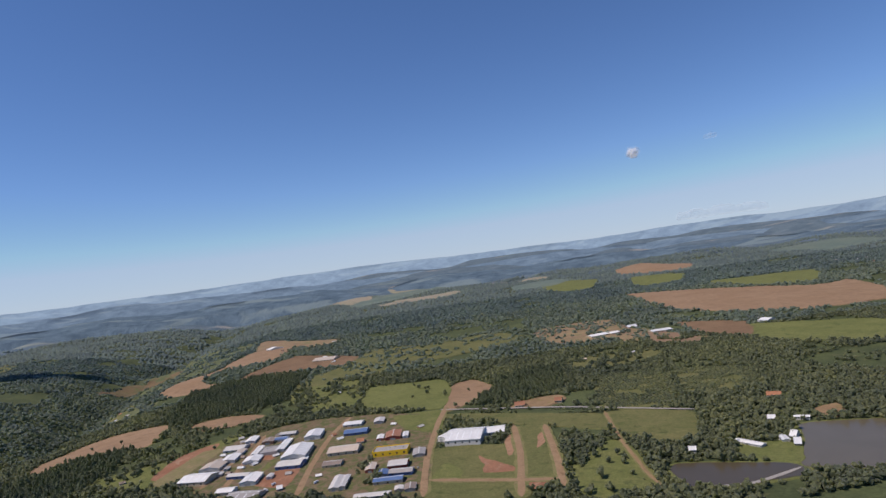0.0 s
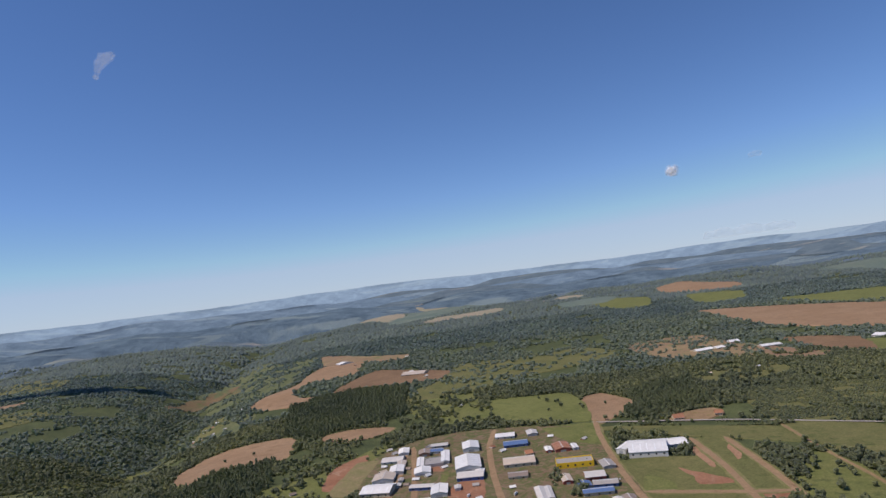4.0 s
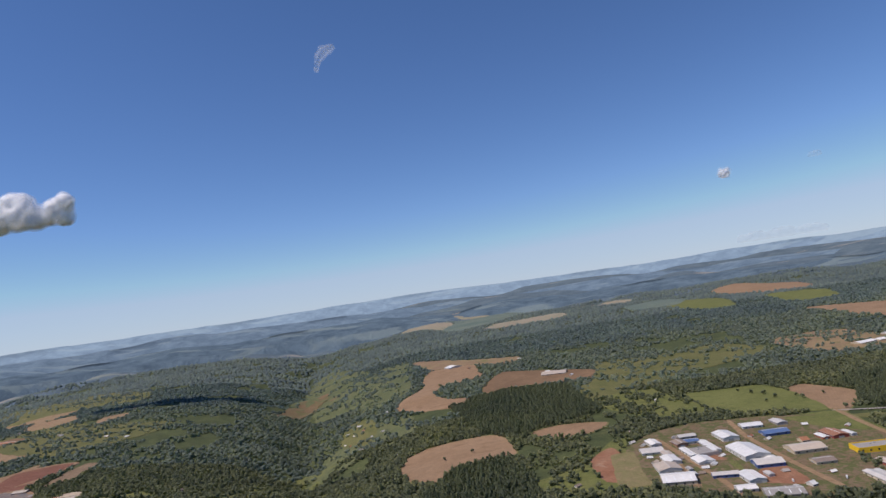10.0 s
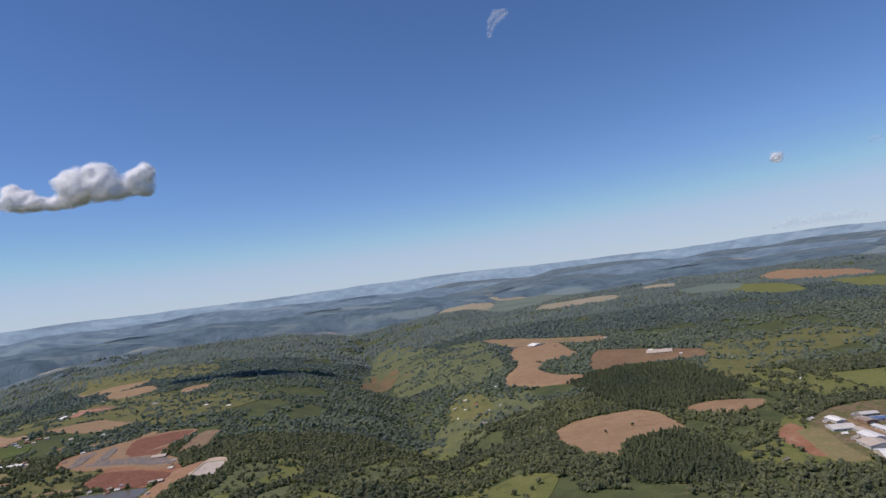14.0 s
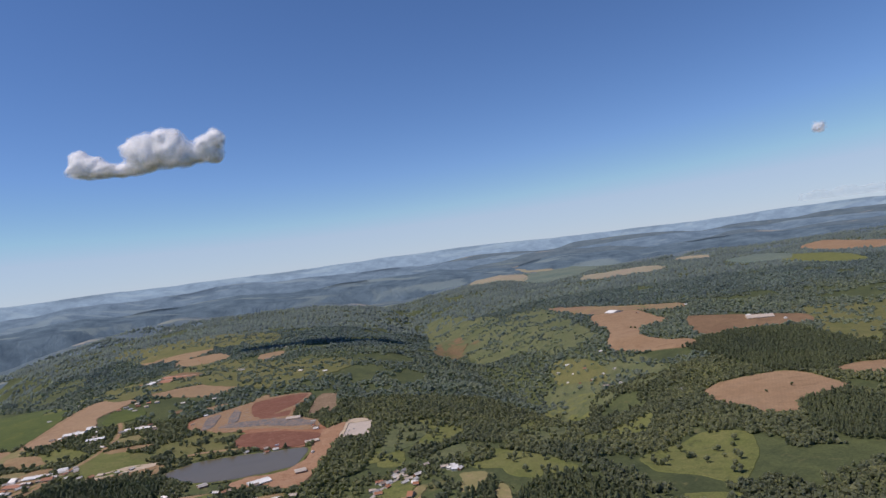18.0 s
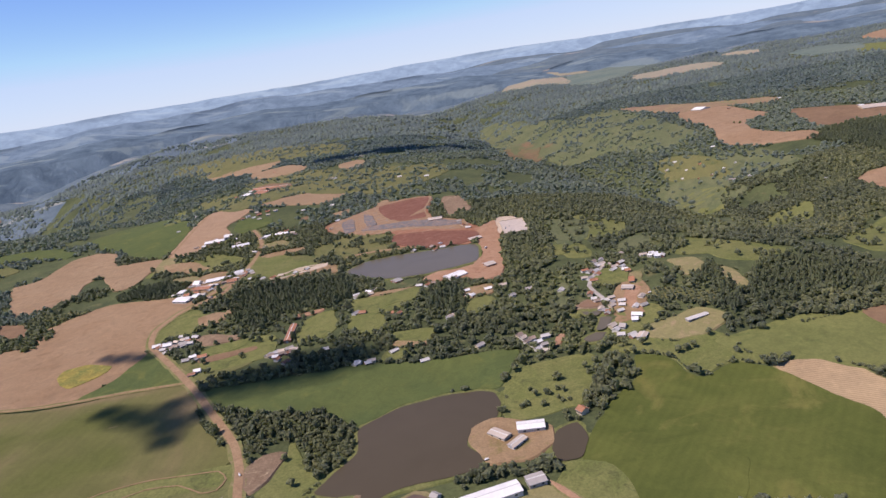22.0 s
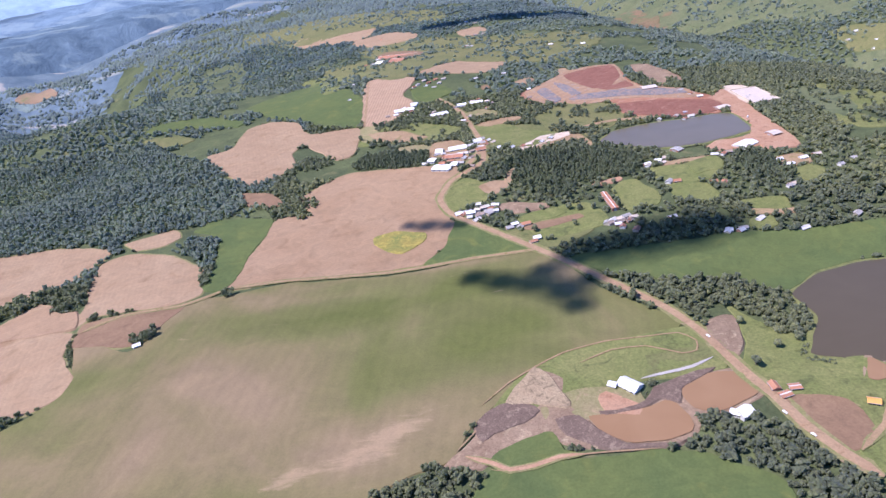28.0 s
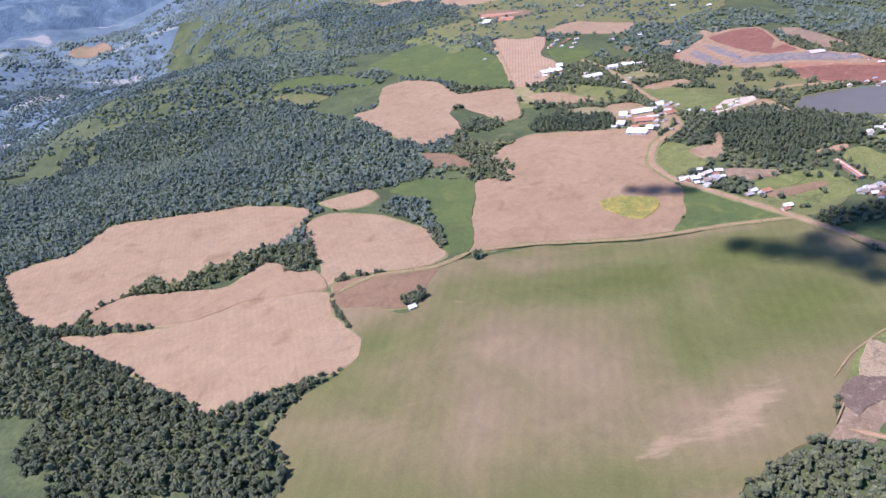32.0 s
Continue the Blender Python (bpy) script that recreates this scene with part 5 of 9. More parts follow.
patch("crop_field", "dark brown tilled field", "field", LAND["brown"], [(-1118, 1131), (-1090, 1143), (-1040, 1091), (-1040, 1046), (-1099, 1078)], CLEAR, 0.15)
patch("crop_field", "pale bare ploughed field edged by trees", "field", LAND["pale"], [(-982, 1228), (-941, 1240), (-930, 1183), (-964, 1166)], CLEAR, 0.0)
patch("meadow", "dull green rough pasture", "meadow", LAND["dull"], [(-1540, 1743), (-1441, 1783), (-1279, 1757), (-1040, 1546), (-1006, 1394), (-1156, 1444), (-1328, 1468)], SPARSE, 0.0)
patch("meadow", "light green meadow", "meadow", LAND["green"], [(-1071, 688), (-1026, 690), (-981, 656), (-1000, 623), (-1053, 637), (-1083, 644)], SPARSE, 0.0)
patch("crop_field", "yellow ripe crop field", "field", LAND["gold"], [(-1081, 656), (-1088, 696), (-1073, 698), (-1063, 648)], CLEAR, 0.15)
patch("meadow", "light green meadow", "meadow", LAND["green"], [(-1229, 900), (-1199, 932), (-1228, 1056), (-1167, 1042), (-1118, 985), (-1125, 874), (-1171, 843)], SPARSE, 0.0)
patch("meadow", "dull green rough pasture", "meadow", LAND["dull"], [(-959, 422), (-940, 436), (-913, 434), (-903, 409), (-932, 394), (-950, 404)], SPARSE, 0.0)
patch("meadow", "light green meadow", "meadow", LAND["green"], [(-947, 440), (-923, 449), (-899, 448), (-891, 418), (-913, 408), (-936, 408)], SPARSE, 0.0)
patch("meadow", "green meadow on a wooded slope", "meadow", LAND["slope"], [(-516, 1483), (-416, 1411), (-406, 1178), (-396, 993), (-450, 982), (-495, 1099), (-518, 1245)], SPARSE, 0.0)
patch("meadow", "green meadow on a wooded slope", "meadow", LAND["slope"], [(-505, 874), (-456, 814), (-449, 738), (-478, 730), (-514, 761)], SPARSE, 0.0)
patch("farmyard", "pale gravel pad", "yard", LAND["yardpale"], [(-933, 568), (-914, 594), (-888, 601), (-888, 591), (-912, 576), (-931, 556)], CLEAR, 0.25)
patch("crop_field", "dull green rough pasture", "field", LAND["dull"], [(-963, 604), (-930, 642), (-905, 622), (-906, 599), (-950, 571), (-965, 567)], CLEAR, 0.0)
patch("crop_field", "light green meadow", "field", LAND["green"], [(-675, 401), (-652, 412), (-642, 399), (-657, 383), (-676, 372)], CLEAR, 0.0)
patch("meadow", "light green meadow", "meadow", LAND["green"], [(-690, 364), (-667, 370), (-630, 367), (-620, 354), (-609, 327), (-629, 333), (-645, 327), (-653, 332), (-658, 349), (-674, 356)], SPARSE, 0.0)
patch("meadow", "dull green rough pasture", "meadow", LAND["dull"], [(116, 699), (159, 722), (214, 716), (209, 664), (166, 637), (118, 649)], SPARSE, 0.0)
patch("farmyard", "trodden brown earth yard with wheel marks", "yard", LAND["earth"], [(40, 539), (54, 555), (84, 558), (86, 541), (64, 526)], CLEAR, 0.25)
patch("farmyard", "trodden brown earth yard with wheel marks", "yard", LAND["earth"], [(235, 435), (250, 436), (245, 417), (227, 418)], CLEAR, 0.25)
patch("crop_field", "open red earth of a quarry", "field", LAND["red"], [(-145, 440), (-116, 451), (-117, 418), (-146, 428)], CLEAR, 0.0)
patch("crop_field", "open red earth of a quarry", "field", LAND["red"], [(-156, 482), (-149, 501), (-146, 495), (-148, 479)], CLEAR, 0.0)
patch("grass_lot", "dull green rough pasture", "lot", LAND["dull"], [(-118, 571), (-64, 573), (-68, 514), (-116, 519)], CLEAR, 0.2)
patch("grass_lot", "light green meadow", "lot", LAND["green"], [(-19, 541), (-21, 492), (-49, 521), (-60, 562)], CLEAR, 0.2)
patch("grass_lot", "dull green rough pasture", "lot", LAND["dull"], [(-114, 476), (-104, 506), (-76, 460), (-100, 451)], CLEAR, 0.2)
patch("crop_field", "patch of bright yellow weeds in a bare field", "field", LAND["mustard"], [(-1045, 431), (-1036, 440), (-1016, 442), (-1004, 427), (-1021, 416), (-1033, 412)], CLEAR, 0.15)
GROVES.append(np.array([(-898, 227), (-893, 238), (-879, 239), (-863, 233), (-858, 221), (-848, 206), (-848, 195), (-892, 201), (-897, 222)], float))
GROVES.append(np.array([(-885, 339), (-860, 340), (-826, 323), (-821, 300), (-831, 280), (-842, 291), (-848, 311), (-864, 320), (-876, 308)], float))
GROVES.append(np.array([(-885, 326), (-871, 307), (-859, 286), (-865, 279), (-874, 299)], float))
GROVES.append(np.array([(-775, 268), (-763, 273), (-736, 276), (-726, 277), (-723, 268), (-731, 266), (-756, 268), (-773, 262)], float))
STANDS.append(np.array([(-1082, 585), (-1069, 606), (-1015, 583), (-1005, 569), (-1011, 553), (-1080, 574)], float))
STANDS.append(np.array([(-948, 536), (-921, 554), (-859, 544), (-847, 510), (-858, 479), (-900, 482), (-908, 456), (-929, 469), (-955, 516)], float))
GROVES.append(np.array([(-1391, 521), (-1444, 668), (-1431, 761), (-1365, 773), (-1260, 676), (-1185, 573), (-1166, 514), (-1200, 497), (-1255, 498), (-1327, 513)], float))
GROVES.append(np.array([(-1349, 387), (-1346, 403), (-1324, 388), (-1313, 399), (-1287, 414), (-1263, 427), (-1252, 462), (-1238, 445), (-1237, 420), (-1226, 386), (-1233, 374), (-1254, 394), (-1278, 387), (-1306, 381), (-1323, 375), (-1342, 376)], float))
GROVES.append(np.array([(-1242, 243), (-1237, 250), (-1215, 258), (-1211, 251), (-1211, 228), (-1212, 213), (-1228, 219)], float))
GROVES.append(np.array([(-1030, 213), (-1019, 220), (-1003, 224), (-977, 227), (-992, 199), (-1038, 202)], float))
GROVES.append(np.array([(-1267, 267), (-1242, 270), (-1224, 276), (-1208, 279), (-1210, 274), (-1235, 264), (-1257, 262), (-1281, 275), (-1293, 288)], float))
STANDS.append(np.array([(-570, 438), (-544, 448), (-506, 411), (-520, 388), (-557, 389), (-597, 372), (-594, 400)], float))
STANDS.append(np.array([(-614, 435), (-594, 454), (-597, 427), (-603, 412), (-615, 421)], float))
STANDS.append(np.array([(-621, 391), (-607, 413), (-597, 418), (-597, 393), (-608, 376), (-619, 380)], float))
STANDS.append(np.array([(-337, 557), (-322, 563), (-291, 571), (-286, 541), (-277, 505), (-279, 466), (-288, 435), (-353, 463), (-363, 495)], float))
STANDS.append(np.array([(-340, 826), (-274, 873), (-189, 838), (-186, 668), (-268, 631), (-306, 659)], float))
GROVES.append(np.array([(-198, 607), (-118, 615), (-62, 588), (-60, 570), (-154, 582), (-200, 570)], float))
GROVES.append(np.array([(64, 449), (83, 447), (80, 404), (59, 372), (55, 383)], float))
GROVES.append(np.array([(156, 456), (209, 440), (208, 416), (174, 399), (150, 410)], float))
GROVES.append(np.array([(177, 333), (207, 327), (179, 287), (143, 298), (167, 325)], float))
STANDS.append(np.array([(14, 623), (64, 672), (106, 674), (92, 575), (50, 558), (15, 548)], float))
GROVES.append(np.array([(-10, 533), (23, 534), (29, 496), (-15, 510)], float))
GROVES.append(np.array([(-681, 616), (-692, 514), (-728, 478), (-729, 585), (-726, 620)], float))
GROVES.append(np.array([(-1572, 1743), (-1332, 1340), (-1149, 1141), (-1155, 1360), (-1264, 1357), (-1462, 1745)], float))
patch("works_yard", "patchy grass and earth yard among halls", "yard", LAND["industry"], [(-185, 433), (-175, 468), (-175, 521), (-166, 540), (-144, 546), (-116, 549), (-113, 488), (-111, 438), (-116, 409), (-123, 394), (-158, 405)], CLEAR, 0.25)
patch("works_yard", "patchy grass and earth yard among halls", "yard", LAND["industry"], [(-70, 417), (-66, 449), (-35, 442), (-32, 398), (-39, 382), (-64, 393)], CLEAR, 0.25)
patch("works_yard", "patchy grass and earth yard among halls", "yard", LAND["industry"], [(-77, 486), (-46, 501), (-28, 496), (-28, 465), (-73, 471)], CLEAR, 0.25)
patch("farmyard", "grey asphalt yard", "yard", LAND["asphalt"], [(-74, 496), (-45, 498), (-40, 484), (-70, 483)], CLEAR, 0.25)
road("dirt_road", "reddish dirt road", LAND["dirt"], [(-164, 408), (-164, 447), (-167, 503), (-170, 554)], 4.4)
patch("grass_lot", "light green meadow", "lot", LAND["green"], [(-103, 435), (-76, 430), (-68, 402), (-96, 398)], CLEAR, 0.2)
patch("meadow", "dull green scrubby slope among woods", "meadow", LAND["scrub"], [(-1671, 802), (-1664, 848), (-1602, 818), (-1567, 768), (-1606, 751)], SPARSE, 0.0)
patch("meadow", "dull green scrubby slope among woods", "meadow", LAND["scrub"], [(-1580, 1552), (-1463, 1483), (-1387, 1250), (-1413, 1094)], SPARSE, 0.0)
patch("crop_field", "brownish stubble field with scattered bushes", "field", LAND["stubble"], [(-2294, 1905), (-2223, 1969), (-2159, 1892), (-2254, 1886)], CLEAR, 0.0)
patch("meadow", "dull green scrubby slope among woods", "meadow", LAND["scrub"], [(-1694, 1590), (-1608, 1555), (-1548, 1394), (-1557, 1284)], SPARSE, 0.0)
patch("meadow", "green meadow on a wooded slope", "meadow", LAND["slope"], [(-438, 867), (-389, 841), (-378, 756), (-414, 731), (-443, 791)], SPARSE, 0.0)
patch("meadow", "green meadow on a wooded slope", "meadow", LAND["slope"], [(-665, 1745), (-580, 1653), (-549, 1433), (-601, 1435)], SPARSE, 0.0)
patch("meadow", "dull green rough pasture", "meadow", LAND["dull"], [(-932, 1019), (-869, 1076), (-795, 1092), (-779, 988), (-838, 915), (-893, 909)], SPARSE, 0.0)
patch("meadow", "dull green rough pasture", "meadow", LAND["dull"], [(-1204, 1090), (-1122, 1087), (-1042, 1114), (-996, 989), (-1032, 897), (-1077, 870)], SPARSE, 0.0)
patch("farmyard", "rust-coloured trodden earth", "yard", LAND["rust"], [(-747, 643), (-729, 664), (-729, 585), (-734, 500), (-759, 498), (-755, 536), (-745, 559), (-748, 599)], CLEAR, 0.3)
patch("farmyard", "rust-coloured trodden earth", "yard", LAND["rust"], [(-794, 520), (-783, 529), (-765, 530), (-753, 534), (-754, 510), (-770, 506), (-791, 507)], CLEAR, 0.3)
patch("quarry_floor", "pale pink graded earth with ramps", "quarry", LAND["pinkearth"], [(-911, 746), (-885, 780), (-856, 816), (-828, 827), (-798, 821), (-802, 750), (-793, 713), (-759, 682), (-757, 652), (-776, 656), (-806, 673), (-833, 682), (-861, 690), (-901, 704)], CLEAR, 0.3)
patch("quarry_floor", "dark red levelled earth", "quarry", LAND["maroon"], [(-861, 799), (-829, 818), (-802, 818), (-804, 765), (-820, 734), (-839, 727), (-854, 762)], CLEAR, 0.6)
patch("quarry_floor", "dark red levelled earth", "quarry", LAND["maroon"], [(-841, 738), (-817, 732), (-803, 742), (-802, 716), (-828, 715)], CLEAR, 0.6)
patch("quarry_floor", "grey lined strip of a quarry", "quarry", LAND["greyliner"], [(-871, 701), (-859, 710), (-829, 711), (-795, 702), (-765, 681), (-763, 667), (-789, 673), (-821, 687), (-849, 693)], CLEAR, 0.9)
patch("quarry_floor", "grey lined strip of a quarry", "quarry", LAND["greyliner"], [(-898, 744), (-888, 756), (-878, 707), (-886, 697), (-893, 716)], CLEAR, 0.9)
patch("quarry_floor", "grey lined strip of a quarry", "quarry", LAND["greyliner"], [(-876, 774), (-864, 754), (-855, 715), (-864, 714), (-873, 747)], CLEAR, 0.9)
patch("quarry_floor", "pale pink graded earth with ramps", "quarry", LAND["pinkearth"], [(-878, 698), (-837, 696), (-827, 683), (-836, 678), (-861, 680)], CLEAR, 0.3)
patch("crop_field", "bare eroded bank of earth and dry grass", "field", LAND["bare"], [(-783, 810), (-765, 803), (-752, 755), (-751, 706), (-763, 730), (-775, 702), (-784, 764)], CLEAR, 0.0)
patch("crop_field", "pale bare ploughed field edged by trees", "field", LAND["pale"], [(-866, 823), (-855, 837), (-850, 812), (-861, 799)], CLEAR, 0.0)
patch("crop_field", "pale bare ploughed field edged by trees", "field", LAND["pale"], [(-918, 799), (-901, 811), (-894, 799), (-911, 782)], CLEAR, 0.0)
patch("crop_field", "burnt brown patch on a valley slope", "field", LAND["scar"], [(-958, 794), (-950, 802), (-947, 789), (-954, 780)], CLEAR, 0.0)
patch("farmyard", "trodden brown earth yard with wheel marks", "yard", LAND["earth"], [(-929, 566), (-919, 577), (-894, 589), (-884, 595), (-884, 581), (-905, 572), (-922, 559)], CLEAR, 0.25)
patch("farmyard", "trodden brown earth yard with wheel marks", "yard", LAND["earth"], [(-883, 592), (-879, 594), (-872, 563), (-878, 558)], CLEAR, 0.25)
road("dirt_road", "reddish dirt road", LAND["dirt"], [(-873, 610), (-846, 616), (-816, 612), (-785, 612), (-763, 618), (-753, 631)], 4.4)
patch("lawn", "light green meadow", "lawn", LAND["green"], [(-819, 488), (-797, 496), (-799, 472), (-814, 468), (-820, 465)], CLEAR, 0.35)
patch("crop_field", "light green meadow", "field", LAND["green"], [(-843, 458), (-820, 449), (-818, 425), (-831, 422), (-843, 436)], CLEAR, 0.0)
patch("grass_lot", "trodden brown earth yard with wheel marks", "lot", LAND["earth"], [(-837, 498), (-818, 498), (-798, 496), (-799, 489), (-819, 491), (-837, 491)], CLEAR, 0.2)
patch("grass_lot", "rust-coloured trodden earth", "lot", LAND["rust"], [(-889, 477), (-870, 482), (-869, 476), (-887, 471)], CLEAR, 0.2)
STANDS.append(np.array([(-788, 481), (-774, 488), (-766, 469), (-762, 441), (-774, 435), (-790, 446)], float))
patch("grass_lot", "trodden brown earth yard with wheel marks", "lot", LAND["earth"], [(-763, 478), (-743, 482), (-744, 463), (-761, 459), (-765, 466)], CLEAR, 0.2)
patch("lawn", "light green meadow", "lawn", LAND["green"], [(-758, 453), (-747, 460), (-742, 449), (-753, 433), (-761, 436)], CLEAR, 0.35)
patch("lawn", "light green meadow", "lawn", LAND["green"], [(-813, 392), (-802, 394), (-801, 384), (-810, 380), (-816, 382)], CLEAR, 0.35)
patch("grass_lot", "rust-coloured trodden earth", "lot", LAND["rust"], [(-710, 387), (-706, 387), (-709, 377), (-714, 374)], CLEAR, 0.2)
patch("lawn", "light green meadow", "lawn", LAND["green"], [(-663, 478), (-645, 472), (-651, 454), (-662, 454), (-674, 450), (-674, 459)], CLEAR, 0.35)
patch("grass_lot", "dry yellow grass round a farmhouse", "lot", LAND["dry"], [(-646, 461), (-639, 460), (-645, 441), (-652, 441)], CLEAR, 0.2)
patch("grass_lot", "rust-coloured trodden earth", "lot", LAND["rust"], [(-656, 439), (-648, 434), (-655, 414), (-655, 398), (-661, 409), (-661, 422)], CLEAR, 0.2)
road("lane", "pale paved lane", LAND["paved"], [(-659, 486), (-672, 466), (-678, 450), (-676, 436), (-672, 421)], 2.8)
pool("pond", "grey brown pond water", "pond", WATER["grey"], LAND["green"], [(-690, 413), (-684, 417), (-677, 411), (-682, 405), (-688, 407)])
pool("pond", "grey brown pond water", "pond", WATER["grey"], LAND["green"], [(-681, 403), (-674, 401), (-681, 386), (-687, 386)])
pool("pond", "grey brown pond water", "pond", WATER["grey"], LAND["green"], [(-695, 380), (-687, 385), (-682, 383), (-687, 374), (-695, 374)])
pool("pond", "orange brown muddy pond", "pond", WATER["mud"], LAND["bare"], [(-690, 423), (-684, 429), (-677, 422), (-680, 416), (-689, 418)])
patch("crop_field", "yellow ripe crop field", "field", LAND["gold"], [(-617, 475), (-601, 470), (-598, 456), (-608, 442), (-618, 440), (-613, 455), (-616, 463)], CLEAR, 0.15)
patch("crop_field", "light green meadow", "field", LAND["green"], [(-610, 494), (-593, 498), (-579, 482), (-584, 473), (-606, 481)], CLEAR, 0.0)
patch("meadow", "green meadow on a wooded slope", "meadow", LAND["slope"], [(-639, 534), (-621, 557), (-607, 553), (-608, 537), (-626, 517), (-641, 516)], SPARSE, 0.0)
patch("meadow", "light green meadow", "meadow", LAND["green"], [(-701, 410), (-694, 413), (-685, 406), (-695, 406)], SPARSE, 0.0)
patch("meadow", "green meadow on a wooded slope", "meadow", LAND["slope"], [(-696, 462), (-691, 462), (-694, 435), (-704, 420), (-702, 438)], SPARSE, 0.0)
patch("grass_lot", "trodden brown earth yard with wheel marks", "lot", LAND["earth"], [(-948, 514), (-942, 522), (-943, 507), (-949, 497), (-953, 496)], CLEAR, 0.2)
patch("grass_lot", "trodden brown earth yard with wheel marks", "lot", LAND["earth"], [(-967, 660), (-942, 670), (-925, 669), (-922, 655), (-947, 649), (-961, 644)], CLEAR, 0.2)
patch("grass_lot", "dry yellow grass round a farmhouse", "lot", LAND["dry"], [(-979, 699), (-961, 710), (-940, 689), (-954, 683), (-972, 686)], CLEAR, 0.2)
patch("grass_lot", "trodden brown earth yard with wheel marks", "lot", LAND["earth"], [(-1010, 612), (-988, 611), (-978, 590), (-978, 552), (-992, 546), (-1009, 568)], CLEAR, 0.2)
patch("grass_lot", "dry yellow grass round a farmhouse", "lot", LAND["dry"], [(-1045, 618), (-1022, 617), (-1006, 595), (-1027, 593)], CLEAR, 0.2)
patch("grass_lot", "trodden brown earth yard with wheel marks", "lot", LAND["earth"], [(-1076, 675), (-1046, 673), (-1015, 639), (-1037, 634), (-1063, 648)], CLEAR, 0.2)
patch("grass_lot", "bare eroded bank of earth and dry grass", "lot", LAND["bare"], [(-962, 461), (-950, 466), (-924, 456), (-928, 449), (-948, 449)], CLEAR, 0.2)
patch("lawn", "light green meadow", "lawn", LAND["green"], [(-941, 443), (-923, 445), (-915, 438), (-926, 433), (-942, 432)], CLEAR, 0.35)
patch("grass_lot", "dark brown tilled field", "lot", LAND["brown"], [(-945, 426), (-926, 431), (-907, 433), (-905, 427), (-926, 422), (-941, 420)], CLEAR, 0.2)
patch("tilled_strip", "patch of bright yellow weeds in a bare field", "field", LAND["mustard"], [(-1047, 438), (-1032, 443), (-1011, 435), (-1011, 423), (-1026, 410), (-1041, 422)], CLEAR, 0.4)
patch("tilled_strip", "large bare mauve-brown ploughed field beside the dirt road", "field", LAND["mauve"], [(-1371, 364), (-1353, 379), (-1324, 375), (-1286, 375), (-1272, 387), (-1255, 393), (-1247, 380), (-1229, 379), (-1218, 357), (-1242, 355), (-1267, 356), (-1291, 344), (-1327, 345), (-1357, 352)], CLEAR, 0.4)
THICKETS.append(np.array([(-1200, 456), (-1192, 477), (-1166, 470), (-1162, 445), (-1151, 410), (-1150, 392), (-1153, 390), (-1163, 421), (-1177, 439)], float))
THICKETS.append(np.array([(-1136, 510), (-1122, 522), (-1111, 526), (-1101, 516), (-1099, 504), (-1110, 502), (-1099, 489), (-1102, 484), (-1119, 491), (-1134, 493)], float))
THICKETS.append(np.array([(-1253, 387), (-1246, 403), (-1257, 451), (-1250, 449), (-1237, 412), (-1229, 387), (-1239, 379)], float))
road("wheel_track", "faint wheel track over grass", LAND["track"], [(-980, 261), (-967, 274), (-954, 283), (-940, 291), (-919, 296), (-899, 296), (-885, 296), (-879, 289), (-881, 282), (-888, 281), (-902, 289), (-918, 289), (-934, 282)], 0.8)
road("wheel_track", "faint wheel track over grass", LAND["track"], [(-992, 235), (-979, 251), (-967, 260), (-952, 262), (-942, 254)], 0.8)
patch("grass_lot", "rust-coloured trodden earth", "lot", LAND["rust"], [(-930, 258), (-926, 262), (-914, 253), (-916, 246), (-929, 250)], CLEAR, 0.2)
patch("grass_lot", "bare eroded bank of earth and dry grass", "lot", LAND["bare"], [(-866, 305), (-855, 307), (-859, 286), (-865, 278), (-869, 283), (-872, 297)], CLEAR, 0.2)
patch("grass_lot", "bare eroded bank of earth and dry grass", "lot", LAND["bare"], [(-958, 244), (-947, 245), (-935, 240), (-927, 233), (-941, 232), (-951, 237)], CLEAR, 0.2)
patch("grass_lot", "open red earth of a quarry", "lot", LAND["red"], [(-144, 443), (-137, 454), (-117, 449), (-117, 423), (-142, 420)], CLEAR, 0.2)
patch("grass_lot", "rust-coloured trodden earth", "lot", LAND["rust"], [(-96, 495), (-66, 490), (-56, 474), (-81, 474), (-100, 483)], CLEAR, 0.2)
patch("grass_lot", "trodden brown earth yard with wheel marks", "lot", LAND["earth"], [(-74, 517), (-40, 517), (-36, 492), (-66, 496)], CLEAR, 0.2)
patch("grass_lot", "grey asphalt yard", "lot", LAND["asphalt"], [(-107, 467), (-89, 470), (-87, 446), (-105, 442)], CLEAR, 0.2)
patch("grass_lot", "grey asphalt yard", "lot", LAND["asphalt"], [(-132, 490), (-117, 487), (-117, 461), (-133, 462)], CLEAR, 0.2)
patch("grass_lot", "grey asphalt yard", "lot", LAND["asphalt"], [(-171, 537), (-158, 547), (-154, 507), (-165, 491)], CLEAR, 0.2)
patch("grass_lot", "light green meadow", "lot", LAND["green"], [(-62, 563), (-19, 560), (-21, 525), (-61, 528)], CLEAR, 0.2)
patch("grass_lot", "light green meadow", "lot", LAND["green"], [(-146, 483), (-141, 487), (-141, 462), (-146, 452)], CLEAR, 0.2)
patch("grass_lot", "trodden brown earth yard with wheel marks", "lot", LAND["earth"], [(-107, 442), (-84, 445), (-83, 428), (-106, 421)], CLEAR, 0.2)
patch("grass_lot", "open red earth of a quarry", "lot", LAND["red"], [(6, 427), (11, 419), (27, 397), (26, 389), (8, 394), (9, 408)], CLEAR, 0.2)
patch("grass_lot", "open red earth of a quarry", "lot", LAND["red"], [(-26, 388), (1, 380), (33, 371), (51, 363), (47, 357), (4, 370), (-28, 382)], CLEAR, 0.2)
